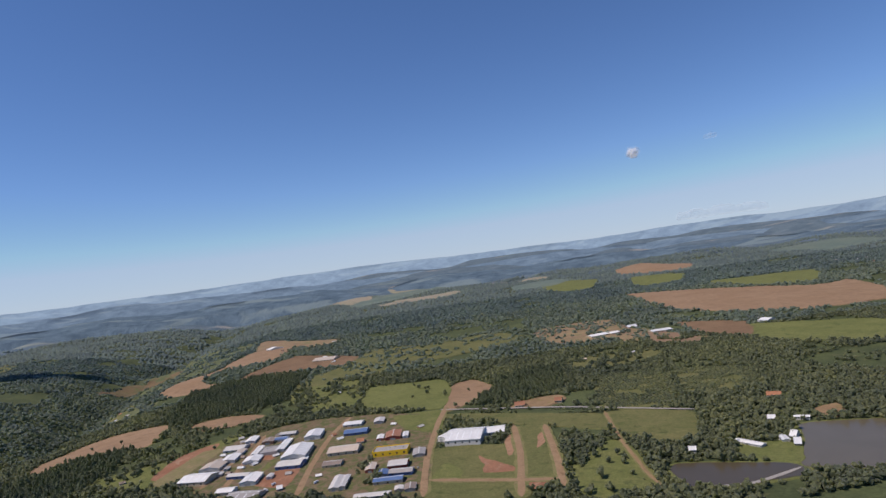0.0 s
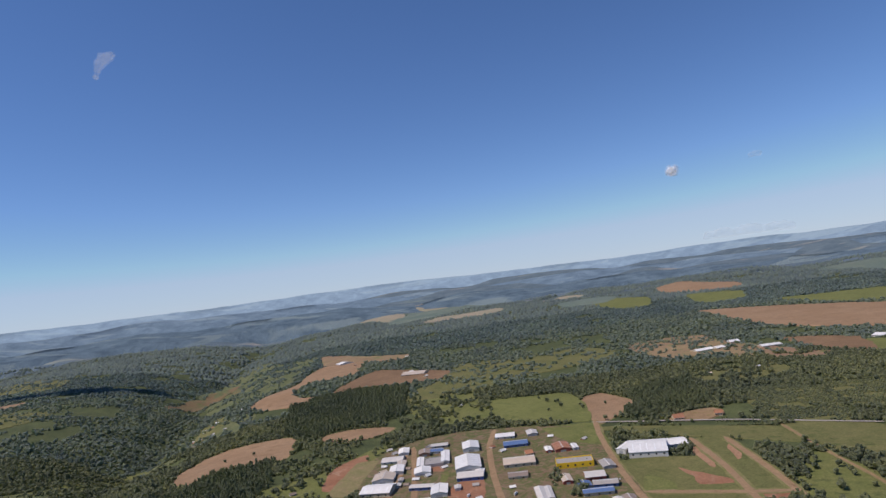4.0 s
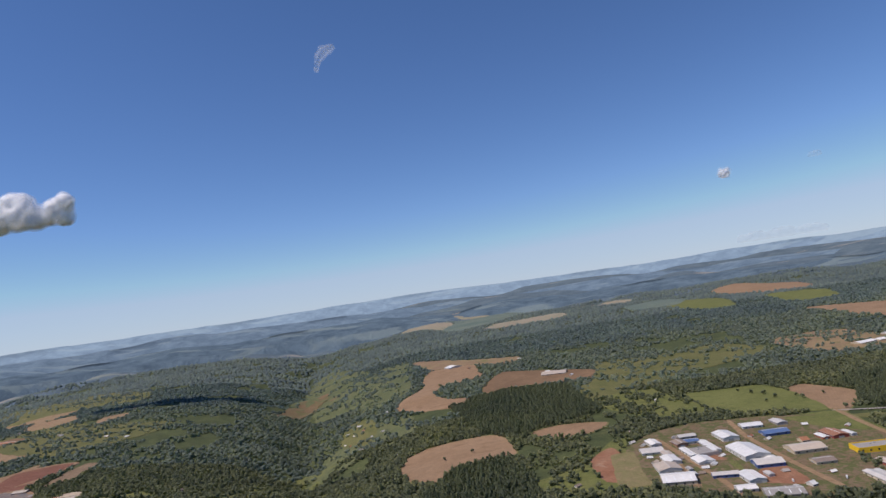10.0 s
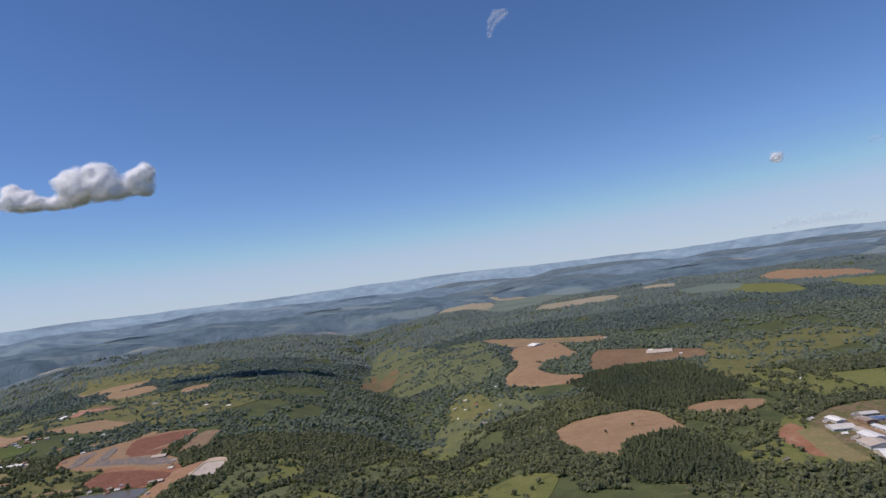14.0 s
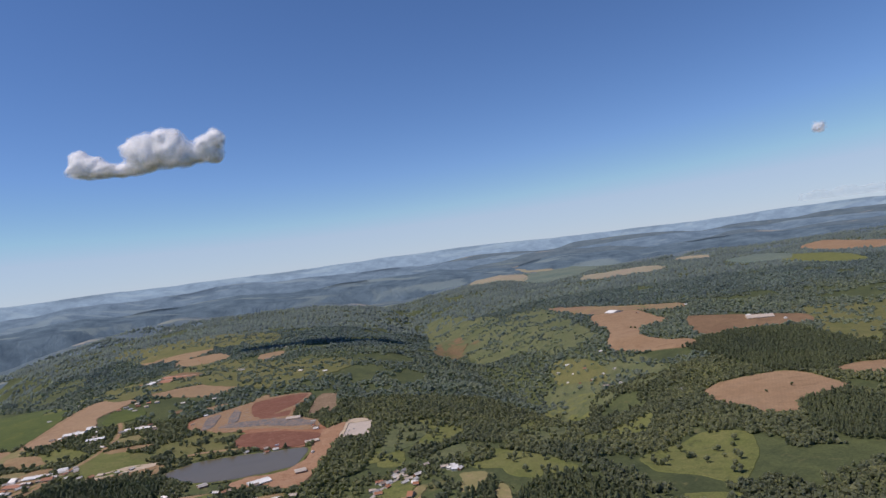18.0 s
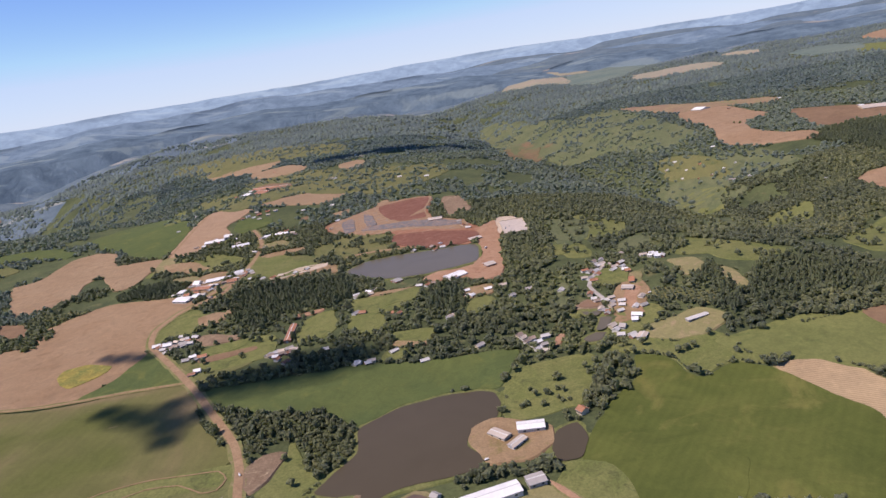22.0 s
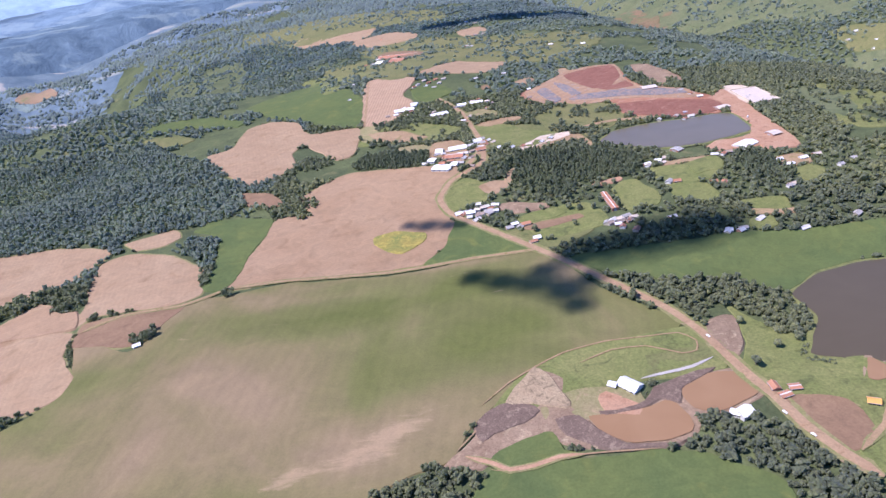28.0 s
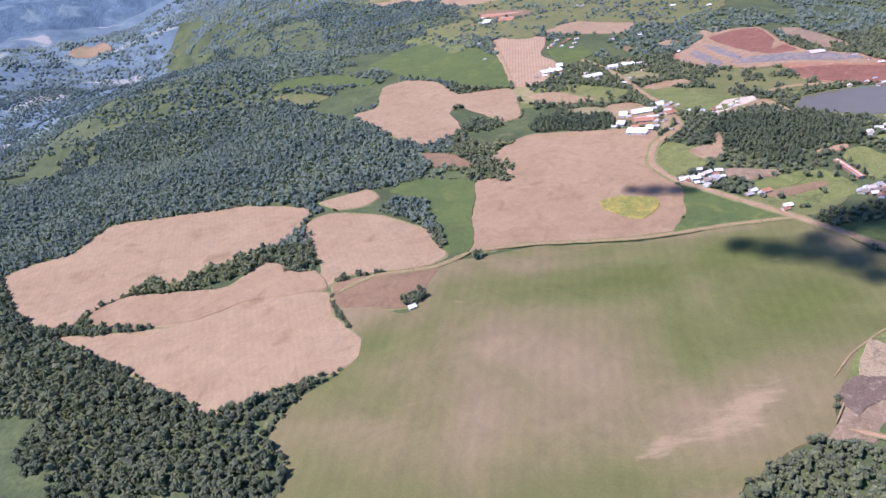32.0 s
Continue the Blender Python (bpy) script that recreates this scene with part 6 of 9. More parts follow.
patch("grass_lot", "rust-coloured trodden earth", "lot", LAND["rust"], [(36, 474), (33, 444), (27, 419), (25, 422), (27, 453)], CLEAR, 0.2)
patch("grass_lot", "rust-coloured trodden earth", "lot", LAND["rust"], [(55, 461), (51, 435), (46, 427), (49, 450)], CLEAR, 0.2)
THICKETS.append(np.array([(-1172, 330), (-1168, 341), (-1161, 343), (-1158, 335), (-1165, 328)], float))
patch("meadow", "sunlit pasture on the bank of the wooded valley", "meadow", LAND["slope"], [(-696, 1859), (-602, 1707), (-513, 1488), (-423, 1437), (-454, 1128), (-467, 1001), (-508, 1121), (-575, 1152), (-617, 1298), (-669, 1287)], SPARSE, 0.0)
patch("bare_slope", "reddish bare slope between pastures", "slope", LAND["scar"], [(-661, 1435), (-615, 1473), (-597, 1353), (-609, 1302), (-662, 1184)], CLEAR, 0.3)
patch("meadow", "green hillside pasture dotted with trees", "meadow", LAND["green"], [(-509, 808), (-476, 797), (-463, 752), (-475, 727), (-541, 608), (-575, 588)], SPARSE, 0.0)
patch("meadow", "green hillside pasture dotted with trees", "meadow", LAND["green"], [(-481, 637), (-437, 638), (-445, 603), (-509, 527), (-523, 534)], SPARSE, 0.0)
patch("meadow", "dull green rough pasture below a hamlet", "meadow", LAND["dull"], [(-485, 944), (-450, 920), (-431, 819), (-449, 796), (-488, 871)], SPARSE, 0.0)
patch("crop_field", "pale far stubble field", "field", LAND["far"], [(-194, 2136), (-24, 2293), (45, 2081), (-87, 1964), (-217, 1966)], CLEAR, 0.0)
patch("crop_field", "far green field, haze put into its colour", "field", LAND["fargreen"], [(-351, 2403), (-150, 2780), (0, 2780), (-175, 2301), (-293, 2233)], CLEAR, 0.0)
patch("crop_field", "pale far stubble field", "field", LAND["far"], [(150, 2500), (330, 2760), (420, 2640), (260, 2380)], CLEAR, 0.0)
patch("crop_field", "far green field, haze put into its colour", "field", LAND["fargreen"], [(980, 1960), (1240, 2080), (1330, 1900), (1060, 1760)], CLEAR, 0.0)
patch("mud_flat", "dark wet mud between two ponds", "mud", LAND["mud"], [(-905, 261), (-898, 264), (-886, 269), (-877, 270), (-881, 267), (-895, 259), (-898, 251), (-901, 253), (-905, 255), (-915, 250), (-929, 248), (-932, 250), (-920, 251), (-911, 255)], CLEAR, 0.5)
patch("mud_flat", "dark muddy rim along a pond", "mud", LAND["mud"], [(-949, 248), (-940, 249), (-934, 241), (-927, 234), (-917, 230), (-905, 230), (-901, 231), (-909, 228), (-924, 229), (-935, 232), (-946, 239)], CLEAR, 0.4)
patch("eroded_bank", "dark eroded bank below a field", "bank", LAND["mud"], [(-984, 248), (-979, 256), (-970, 261), (-959, 258), (-955, 254), (-963, 248), (-976, 244), (-981, 240)], CLEAR, 0.4)
patch("straw_bank", "bank of pale dry straw-coloured grass", "bank", LAND["straw"], [(-970, 261), (-956, 282), (-950, 276), (-942, 257), (-944, 253), (-958, 259)], CLEAR, 0.45)
road("farm_track", "red earth track between two green fields", LAND["rust"], [(-988, 233), (-977, 228), (-971, 224), (-961, 225), (-951, 228), (-941, 228)], 2.0)
for weed in ((-754, 231, 8, 4), (-763, 208, 9, 4), (-752, 214, 5, 3), (-736, 227, 5, 3)):
    ring = [(weed[0] + weed[2] * (1 + 0.2 * math.sin(3 * a + weed[0])) * math.cos(a), weed[1] + weed[3] * (1 + 0.2 * math.cos(2 * a)) * math.sin(a)) for a in np.linspace(0, 2 * math.pi, 9)[:-1]]
    patch("weed_patch", "darker green patch of weeds in a crop", "weeds", LAND["crop"], ring, CLEAR, 0.3)
patch("grass_lot", "open red earth between industrial halls", "lot", LAND["red"], [(-142, 426), (-139, 444), (-132, 452), (-117, 452), (-118, 432), (-120, 416)], CLEAR, 0.4)
patch("grass_lot", "open red earth between industrial halls", "lot", LAND["red"], [(-155, 485), (-155, 498), (-146, 494), (-144, 479)], CLEAR, 0.4)
patch("grass_lot", "rough brownish slope beside the works", "lot", LAND["dry"], [(-225, 457), (-221, 490), (-214, 528), (-197, 526), (-200, 501), (-205, 465), (-207, 451)], CLEAR, 0.3)
THICKETS.append(np.array([(-793, 233), (-795, 224), (-796, 218), (-800, 218), (-799, 225), (-796, 234)], float))
THICKETS.append(np.array([(-787, 212), (-787, 199), (-790, 199), (-790, 212)], float))
patch("crop_field", "deep olive green soy field", "field", LAND["soy"], [(-709, 269), (-678, 267), (-653, 261), (-680, 215), (-691, 222), (-700, 236), (-703, 257)], CLEAR, 0.1)
patch("crop_field", "bright green crop field", "field", LAND["greencrop"], [(-724, 247), (-718, 233), (-711, 218), (-708, 208), (-730, 203), (-749, 219), (-748, 236)], CLEAR, 0.0)
patch("grass_strip", "light green grass strip between two crop fields", "grass", LAND["green"], [(-722, 273), (-709, 269), (-703, 257), (-700, 236), (-694, 224), (-695, 212), (-699, 211), (-703, 217), (-710, 227), (-717, 239), (-723, 252), (-731, 258)], CLEAR, 0.35)
road("farm_track", "worn reddish farm track along a grass strip", LAND["rust"], [(-734, 262), (-724, 248), (-717, 233), (-710, 220), (-706, 209)], 3.0)
CLEAR.append(np.array([(-1140, 376), (-1140, 392), (-1095, 395), (-1030, 394), (-978, 400), (-938, 401), (-938, 386), (-978, 385), (-1030, 379), (-1095, 379)], float))  # open grass beside the track
THICKETS.append(np.array([(-77, 436), (-67, 450), (-66, 432), (-73, 421)], float))
THICKETS.append(np.array([(-67, 404), (-59, 418), (-57, 402), (-64, 393)], float))
patch("grass_lot", "light green meadow", "lot", LAND["green"], [(-22, 409), (-14, 421), (-5, 402), (-9, 385), (-24, 391)], CLEAR, 0.2)


# ---------------------------------------------------------------- buildings
def part(name, bm, material, parent, label=""):
    """One mesh object under a thing or a part."""
    data = bpy.data.meshes.new(name)
    bm.to_mesh(data)
    bm.free()
    data.materials.append(material)
    ob = new(name, data)
    ob.parent = parent
    return tagged(ob, label)


def box_bm(x0, x1, y0, y1, z0, z1, bevel=0.0):
    bm = bmesh.new()
    bmesh.ops.create_cube(bm, size=1.0)
    for v in bm.verts:
        v.co = ((x0 + x1) / 2 + v.co.x * (x1 - x0), (y0 + y1) / 2 + v.co.y * (y1 - y0), (z0 + z1) / 2 + v.co.z * (z1 - z0))
    if bevel:
        bmesh.ops.bevel(bm, geom=bm.edges[:], offset=bevel, segments=1, affect="EDGES")
    return bm


def prism_bm(profile, x0, x1):
    """A profile of (y, z) drawn along x."""
    bm = bmesh.new()
    a = [bm.verts.new((x0, y, z)) for y, z in profile]
    b = [bm.verts.new((x1, y, z)) for y, z in profile]
    n = len(profile)
    bm.faces.new(a[::-1])
    bm.faces.new(b)
    for k in range(n):
        bm.faces.new((a[k], a[(k + 1) % n], b[(k + 1) % n], b[k]))
    bmesh.ops.recalc_face_normals(bm, faces=bm.faces[:])
    return bm


def stand(name, label, category, group, cx, cy, turn, half):
    """The Empty at the base of a building, on the lowest ground under it; the ground under it is kept free of trees."""
    c, s = math.cos(radians(turn)), math.sin(radians(turn))
    corners = [(cx + c * u - s * v, cy + s * u + c * v) for u, v in ((-half[0], -half[1]), (half[0], -half[1]), (half[0], half[1]), (-half[0], half[1]))]
    z = float(min(height(x, y) for x, y in corners)) + 0.2
    CLEAR.append(np.array(corners) + (np.array(corners) - (cx, cy)) * (2.0 / max(half[1], 3.0)))
    ob = new(name)
    ob.empty_display_size = 0.5
    ob.matrix_world = pose(cx, cy, z, 0, 0, turn)
    return tagged(ob, label, category, group)


def openings(thing, length, wide, h, rnd, doors, count):
    for side in (-1, 1):
        y0, y1 = sorted((side * wide / 2 - side * 0.05, side * wide / 2 + side * 0.06))
        for k in range(count):
            x = (k + 0.5) / count * length - length / 2
            if k == doors and side == 1:
                part("door", box_bm(x - 0.35, x + 0.35, y0, y1, 0.0, h * 0.7, 0.02), METAL_GATE, thing)
            else:
                part("window", box_bm(x - 0.6, x + 0.6, y0, y1, h * 0.42, h * 0.72, 0.02), GLASS_DARK, thing)


def pitched(name, label, category, group, cx, cy, turn, length, wide, h, roof, wall, rise, eave, sky_strips, windows, gate):
    thing = stand(name, label, category, group, cx, cy, turn, (length / 2, wide / 2))
    rnd = random.Random(int(cx * 7 + cy))
    top = h + rise * wide / 2
    part("wall", prism_bm([(-wide / 2, -2.5), (wide / 2, -2.5), (wide / 2, h), (0, top - 0.02), (-wide / 2, h)], -length / 2, length / 2), WALL[wall], thing)
    for s in (-1, 1):
        out = wide / 2 + eave
        low = h - rise * eave
        slope = part("roof_slope", prism_bm([(0, top + 0.03), (s * out, low + 0.03), (s * out, low + 0.17), (0, top + 0.17)], -length / 2 - eave, length / 2 + eave), ROOF[roof], thing)
        for k in range(sky_strips):
            x = (k + 0.5 + rnd.uniform(-0.1, 0.1)) / sky_strips * length - length / 2
            part("skylight", prism_bm([(s * 0.12 * wide, top - rise * 0.12 * wide + 0.18), (s * 0.42 * wide, top - rise * 0.42 * wide + 0.18), (s * 0.42 * wide, top - rise * 0.42 * wide + 0.23),
                                       (s * 0.12 * wide, top - rise * 0.12 * wide + 0.23)], x - 0.28, x + 0.28), SKYLIGHT, slope)
        part("gutter", prism_bm([(s * out, low), (s * (out + 0.14), low), (s * (out + 0.14), low + 0.14), (s * out, low + 0.14)], -length / 2 - eave, length / 2 + eave), METAL_GATE, slope)
    part("ridge_cap", prism_bm([(-0.3, top + 0.12), (0.3, top + 0.12), (0.0, top + 0.28)], -length / 2 - eave, length / 2 + eave), RIDGE if name != "house" else ROOF[roof], thing)
    if gate:
        for s in (-1, 1):
            x0, x1 = sorted((s * length / 2 - s * 0.05, s * length / 2 + s * 0.08))
            part("gate", box_bm(x0, x1, -min(2.0, wide * 0.2), min(2.0, wide * 0.2), 0.0, h * 0.75, 0.03), METAL_GATE, thing)
    openings(thing, length, wide, h, rnd, 0, windows)
    return thing


HALL_LABEL = {"whiteroof": "white ribbed sheet roof", "creamroof": "cream weathered roof", "greyroof": "dark grey fibre roof", "palegrey": "pale grey sheet roof",
              "blueroof": "blue sheet roof", "brownroof": "brown weathered roof", "tileroof": "terracotta tile roof", "orangeroof": "bright orange tile roof"}
WALL_LABEL = {"white": "white walls", "grey": "grey block walls", "cream": "cream walls", "blue": "blue walls", "yellow": "bright yellow walls",
              "redpaint": "dull red walls", "brick": "brick walls"}


def hall(cx, cy, turn, length, wide, h, roof, wall):
    big = length * wide > 260
    kind = "factory_hall" if big else "farm_shed"
    return pitched(kind, "%s with %s and %s" % ("long industrial hall" if big else "low shed", HALL_LABEL[roof], WALL_LABEL[wall]), "hall" if big else "shed",
                   "halls and sheds", cx, cy, turn, length, wide, h, roof, wall, 0.2, 0.3, (min(6, int(length / 5)) if big and roof in ("greyroof", "palegrey", "whiteroof") else 0), max(2, min(8, int(length / 5))), True)


def house(cx, cy, turn, length, wide, h, roof, wall):
    return pitched("house", "small house with %s and %s among trees" % (HALL_LABEL[roof], WALL_LABEL[wall]), "house", "houses",
                   cx, cy, turn, length, wide, h, roof, wall, 0.5, 0.3, 0, 3, False)


def flat_block(cx, cy, turn, length, wide, h, roof, wall):
    low = h < 1.2
    thing = stand("silage_cover" if low else "flat_roofed_building", ("long low white covered strip on a farmyard" if low else "flat-roofed building with %s and %s" % (WALL_LABEL[wall], HALL_LABEL[roof])),
                  "cover" if low else "building", "low covers" if low else "flat-roofed buildings", cx, cy, turn, (length / 2, wide / 2))
    a, b = length / 2, wide / 2
    part("roof_deck", box_bm(-a + 0.2, a - 0.2, -b + 0.2, b - 0.2, h - 0.6, h + 0.12 if low else h - 0.25, 0.03), ROOF[roof], thing)
    for x0, x1, y0, y1 in ((-a, a, -b, -b + 0.3), (-a, a, b - 0.3, b), (-a, -a + 0.3, -b + 0.31, b - 0.31), (a - 0.3, a, -b + 0.31, b - 0.31)):
        part("wall", box_bm(x0, x1, y0, y1, -2.5, h + (-0.1 if low else 0.35), 0.02), WALL[wall], thing)
    if not low:
        rnd = random.Random(int(cx))
        for k in range(max(2, int(length / 7))):
            x, y = rnd.uniform(-a * 0.8, a * 0.8), rnd.uniform(-b * 0.6, b * 0.6)
            part("roof_vent", box_bm(x - 0.5, x + 0.5, y - 0.4, y + 0.4, h - 0.26, h + 0.35, 0.05), METAL_GATE, thing)
        openings(thing, length, wide, h, rnd, 1, max(3, int(length / 5)))
    return thing

hall(-188.8, 452.0, -11, 20.8, 19.4, 3.2, "whiteroof", "cream")
hall(-187.2, 477.0, 87, 17.0, 15.2, 2.8, "creamroof", "white")
hall(-179.2, 492.8, 90, 17.2, 10.2, 2.8, "whiteroof", "white")
hall(-176.8, 508.0, 90, 11.2, 6.4, 2.4, "creamroof", "white")
hall(-184.2, 521.0, -6, 16.6, 14.0, 2.2, "palegrey", "white")
hall(-177.0, 539.8, 92, 15.6, 8.2, 2.6, "whiteroof", "white")
hall(-147.0, 436.5, 89, 18.6, 10.6, 3.0, "whiteroof", "white")
hall(-159.0, 448.0, -12, 16.3, 7.0, 2.6, "palegrey", "blue")
hall(-159.8, 482.8, 92, 14.5, 11.7, 2.4, "whiteroof", "white")
flat_block(-151.5, 501.5, 91, 18.6, 14.8, 2.8, "greyroof", "grey")
hall(-162.2, 504.0, 91, 23.2, 4.9, 2.6, "whiteroof", "white")
hall(-143.2, 512.0, 90, 30.7, 6.1, 2.6, "whiteroof", "white")
hall(-126.5, 485.0, 90, 31.6, 18.1, 4.0, "whiteroof", "white")
hall(-125.5, 458.5, -7, 18.0, 14.0, 3.0, "palegrey", "blue")
hall(-122.8, 530.0, 90, 21.4, 12.7, 3.4, "whiteroof", "white")
hall(-159.8, 528.2, 92, 12.7, 8.5, 3.0, "brownroof", "brick")
hall(-150.0, 531.0, -9, 10.9, 8.6, 2.4, "blueroof", "white")
hall(-93.2, 550.5, -7, 15.8, 12.2, 2.4, "whiteroof", "white")
hall(-87.5, 523.8, -3, 18.7, 12.8, 2.6, "blueroof", "blue")
hall(-71.2, 549.0, 90, 14.0, 8.1, 2.4, "palegrey", "grey")
hall(-90.0, 476.8, -3, 22.3, 17.6, 3.0, "creamroof", "cream")
hall(-94.0, 448.5, -4, 13.0, 10.4, 2.2, "brownroof", "cream")
hall(-55.5, 499.5, 90, 18.6, 11.4, 2.6, "tileroof", "redpaint")
flat_block(-53.8, 458.0, -6, 25.1, 13.3, 4.0, "greyroof", "yellow")
hall(-46.8, 428.0, -5, 12.6, 12.3, 2.8, "palegrey", "redpaint")
hall(-65.2, 428.2, 90, 14.4, 6.2, 2.6, "creamroof", "redpaint")
hall(-51.2, 400.2, -4, 18.1, 8.1, 2.6, "blueroof", "cream")
hall(-56.8, 413.8, 89, 9.8, 8.2, 2.4, "blueroof", "grey")
hall(-43.8, 412.2, -8, 15.0, 8.8, 2.6, "greyroof", "blue")
hall(-84.5, 407.0, 89, 23.3, 5.7, 2.8, "palegrey", "cream")
hall(-79.5, 407.0, 88, 21.6, 3.8, 2.8, "palegrey", "cream")
hall(-33.8, 447.8, 90, 15.3, 8.1, 2.2, "greyroof", "grey")
hall(-135.0, 438.5, 90, 7.4, 3.8, 2.2, "palegrey", "white")
hall(-174.8, 469.0, 91, 6.5, 3.1, 2.0, "greyroof", "white")
hall(-176.0, 458.2, 90, 6.0, 3.8, 2.0, "palegrey", "grey")
hall(-43.5, 383.5, 90, 6.5, 4.8, 2.2, "palegrey", "grey")
hall(-36.8, 383.5, 89, 10.2, 6.3, 2.2, "brownroof", "grey")
hall(-119.0, 467.5, 86, 7.6, 6.5, 2.0, "whiteroof", "white")
hall(-147.8, 546.0, -4, 13.5, 8.5, 2.2, "palegrey", "grey")
hall(-46.0, 496.8, 90, 12.6, 3.8, 2.2, "whiteroof", "white")
hall(-65.5, 497.8, 90, 11.6, 4.8, 2.2, "whiteroof", "redpaint")
hall(-158.5, 419.9, -6, 11.4, 9.4, 2.5, "whiteroof", "white")
hall(-142.4, 406.4, -13, 21.3, 14.3, 2.5, "greyroof", "grey")
hall(0.3, 469.7, -14, 25.7, 30.6, 3.7, "whiteroof", "white")
hall(-12.7, 478.0, 54, 19.5, 6.7, 3.1, "whiteroof", "white")
hall(21.1, 473.5, -6, 14.7, 16.6, 3.1, "whiteroof", "white")
house(-122.1, 412.6, 16, 3.4, 5.3, 1.9, "whiteroof", "white")
hall(-58.4, 375.9, -5, 21.6, 6.5, 3.1, "palegrey", "grey")
hall(166.1, 385.1, 121, 18.1, 5.1, 1.9, "whiteroof", "white")
hall(186.6, 384.7, 78, 9.1, 4.0, 1.9, "whiteroof", "white")
house(195.1, 388.5, -43, 3.4, 9.0, 1.9, "whiteroof", "white")
house(189.6, 375.3, -27, 3.6, 8.9, 1.9, "whiteroof", "cream")
house(131.9, 385.1, -19, 4.0, 5.4, 1.9, "whiteroof", "white")
house(200.5, 426.5, -25, 4.5, 6.2, 1.9, "whiteroof", "white")
hall(215.2, 422.1, -27, 3.6, 4.2, 1.9, "whiteroof", "white")
hall(219.7, 419.8, -28, 4.5, 4.2, 1.9, "whiteroof", "white")
house(47.4, 539.5, -5, 7.9, 8.8, 1.9, "tileroof", "cream")
house(79.8, 537.7, -17, 5.9, 7.8, 1.9, "tileroof", "cream")
house(226.7, 473.1, -26, 9.4, 7.0, 1.9, "tileroof", "cream")
hall(183.4, 827.2, 16, 25.2, 15.1, 1.9, "whiteroof", "cream")
hall(204.1, 829.3, 18, 13.4, 13.5, 1.9, "whiteroof", "cream")
hall(256.5, 803.6, 3, 25.2, 14.2, 1.9, "whiteroof", "cream")
hall(236.8, 857.9, -6, 11.7, 17.9, 1.9, "whiteroof", "white")
hall(377.7, 777.4, -63, 13.5, 19.0, 1.9, "whiteroof", "white")
hall(-187.0, 941.3, -15, 34.3, 24.6, 1.9, "creamroof", "cream")
hall(-329.0, 1194.7, -59, 20.2, 26.7, 1.9, "whiteroof", "white")
hall(-999.1, 538.9, -23, 15.1, 11.9, 1.9, "whiteroof", "white")
hall(-988.9, 541.2, -20, 5.4, 8.7, 1.9, "whiteroof", "cream")
hall(-1007.7, 558.7, -25, 6.3, 8.4, 1.9, "whiteroof", "white")
hall(-989.1, 559.2, -8, 15.0, 10.6, 1.9, "tileroof", "cream")
hall(-986.1, 579.7, 8, 15.7, 9.9, 1.9, "whiteroof", "white")
house(-1001.9, 577.6, -13, 6.1, 8.0, 1.9, "whiteroof", "white")
house(-968.7, 593.4, 20, 7.0, 8.3, 1.9, "whiteroof", "white")
house(-966.6, 567.5, 14, 8.5, 6.0, 1.9, "tileroof", "cream")
house(-999.5, 546.4, 5, 4.7, 4.5, 1.9, "tileroof", "cream")
hall(-1043.9, 736.7, 10, 21.6, 11.5, 1.9, "whiteroof", "white")
house(-1034.0, 749.1, 16, 5.5, 8.4, 1.9, "whiteroof", "white")
hall(-1005.0, 708.8, 15, 17.9, 9.2, 1.9, "whiteroof", "cream")
hall(-971.8, 733.2, 6, 27.2, 8.0, 1.9, "whiteroof", "white")
hall(-1101.0, 1049.6, -27, 11.8, 25.5, 1.9, "whiteroof", "white")
hall(-1072.5, 1037.9, -26, 23.6, 24.5, 1.9, "tileroof", "cream")
hall(-1077.4, 1091.0, -15, 64.2, 24.1, 1.9, "tileroof", "cream")
house(-987.1, 456.5, 10, 5.5, 4.3, 1.6, "whiteroof", "white")
house(-979.1, 456.4, 8, 6.1, 4.5, 1.6, "whiteroof", "white")
house(-966.9, 454.9, 9, 5.4, 4.6, 1.6, "greyroof", "white")
house(-950.4, 430.6, 23, 4.5, 3.4, 1.6, "whiteroof", "cream")
house(-943.1, 428.9, 12, 5.9, 3.7, 1.6, "tileroof", "cream")
house(-938.3, 407.7, 9, 4.3, 3.7, 1.6, "whiteroof", "white")
hall(-885.2, 444.0, 94, 28.4, 4.1, 1.9, "tileroof", "brick")
hall(-630.2, 380.9, 20, 13.8, 3.0, 1.9, "palegrey", "grey")
hall(-545.3, 332.0, -21, 9.5, 5.8, 1.9, "whiteroof", "white")
hall(-540.5, 316.2, -48, 13.5, 4.5, 1.9, "whiteroof", "white")
hall(-779.9, 245.5, 30, 21.6, 8.5, 2.8, "whiteroof", "white")
hall(-757.5, 254.4, 17, 24.4, 7.5, 2.8, "whiteroof", "white")
hall(-738.8, 261.6, 15, 7.5, 6.2, 2.2, "greyroof", "grey")
hall(-793.8, 240.6, -30, 6.8, 4.7, 1.9, "greyroof", "grey")
flat_block(-778.1, 233.1, -30, 12.3, 3.2, 0.9, "whiteroof", "white")
flat_block(-772.2, 237.6, -42, 12.2, 3.0, 0.7, "whiteroof", "white")
flat_block(-769.2, 240.7, -38, 11.4, 3.0, 0.7, "creamroof", "white")
flat_block(-765.8, 242.3, -54, 8.2, 3.0, 0.9, "whiteroof", "white")
hall(-793.0, 222.9, 72, 14.1, 4.9, 1.9, "brownroof", "cream")
hall(-783.0, 222.2, 70, 9.5, 9.3, 3.1, "whiteroof", "white")
hall(-777.7, 221.1, 73, 8.0, 3.0, 1.9, "whiteroof", "white")
hall(-736.2, 301.0, -2, 12.6, 6.5, 2.5, "whiteroof", "white")
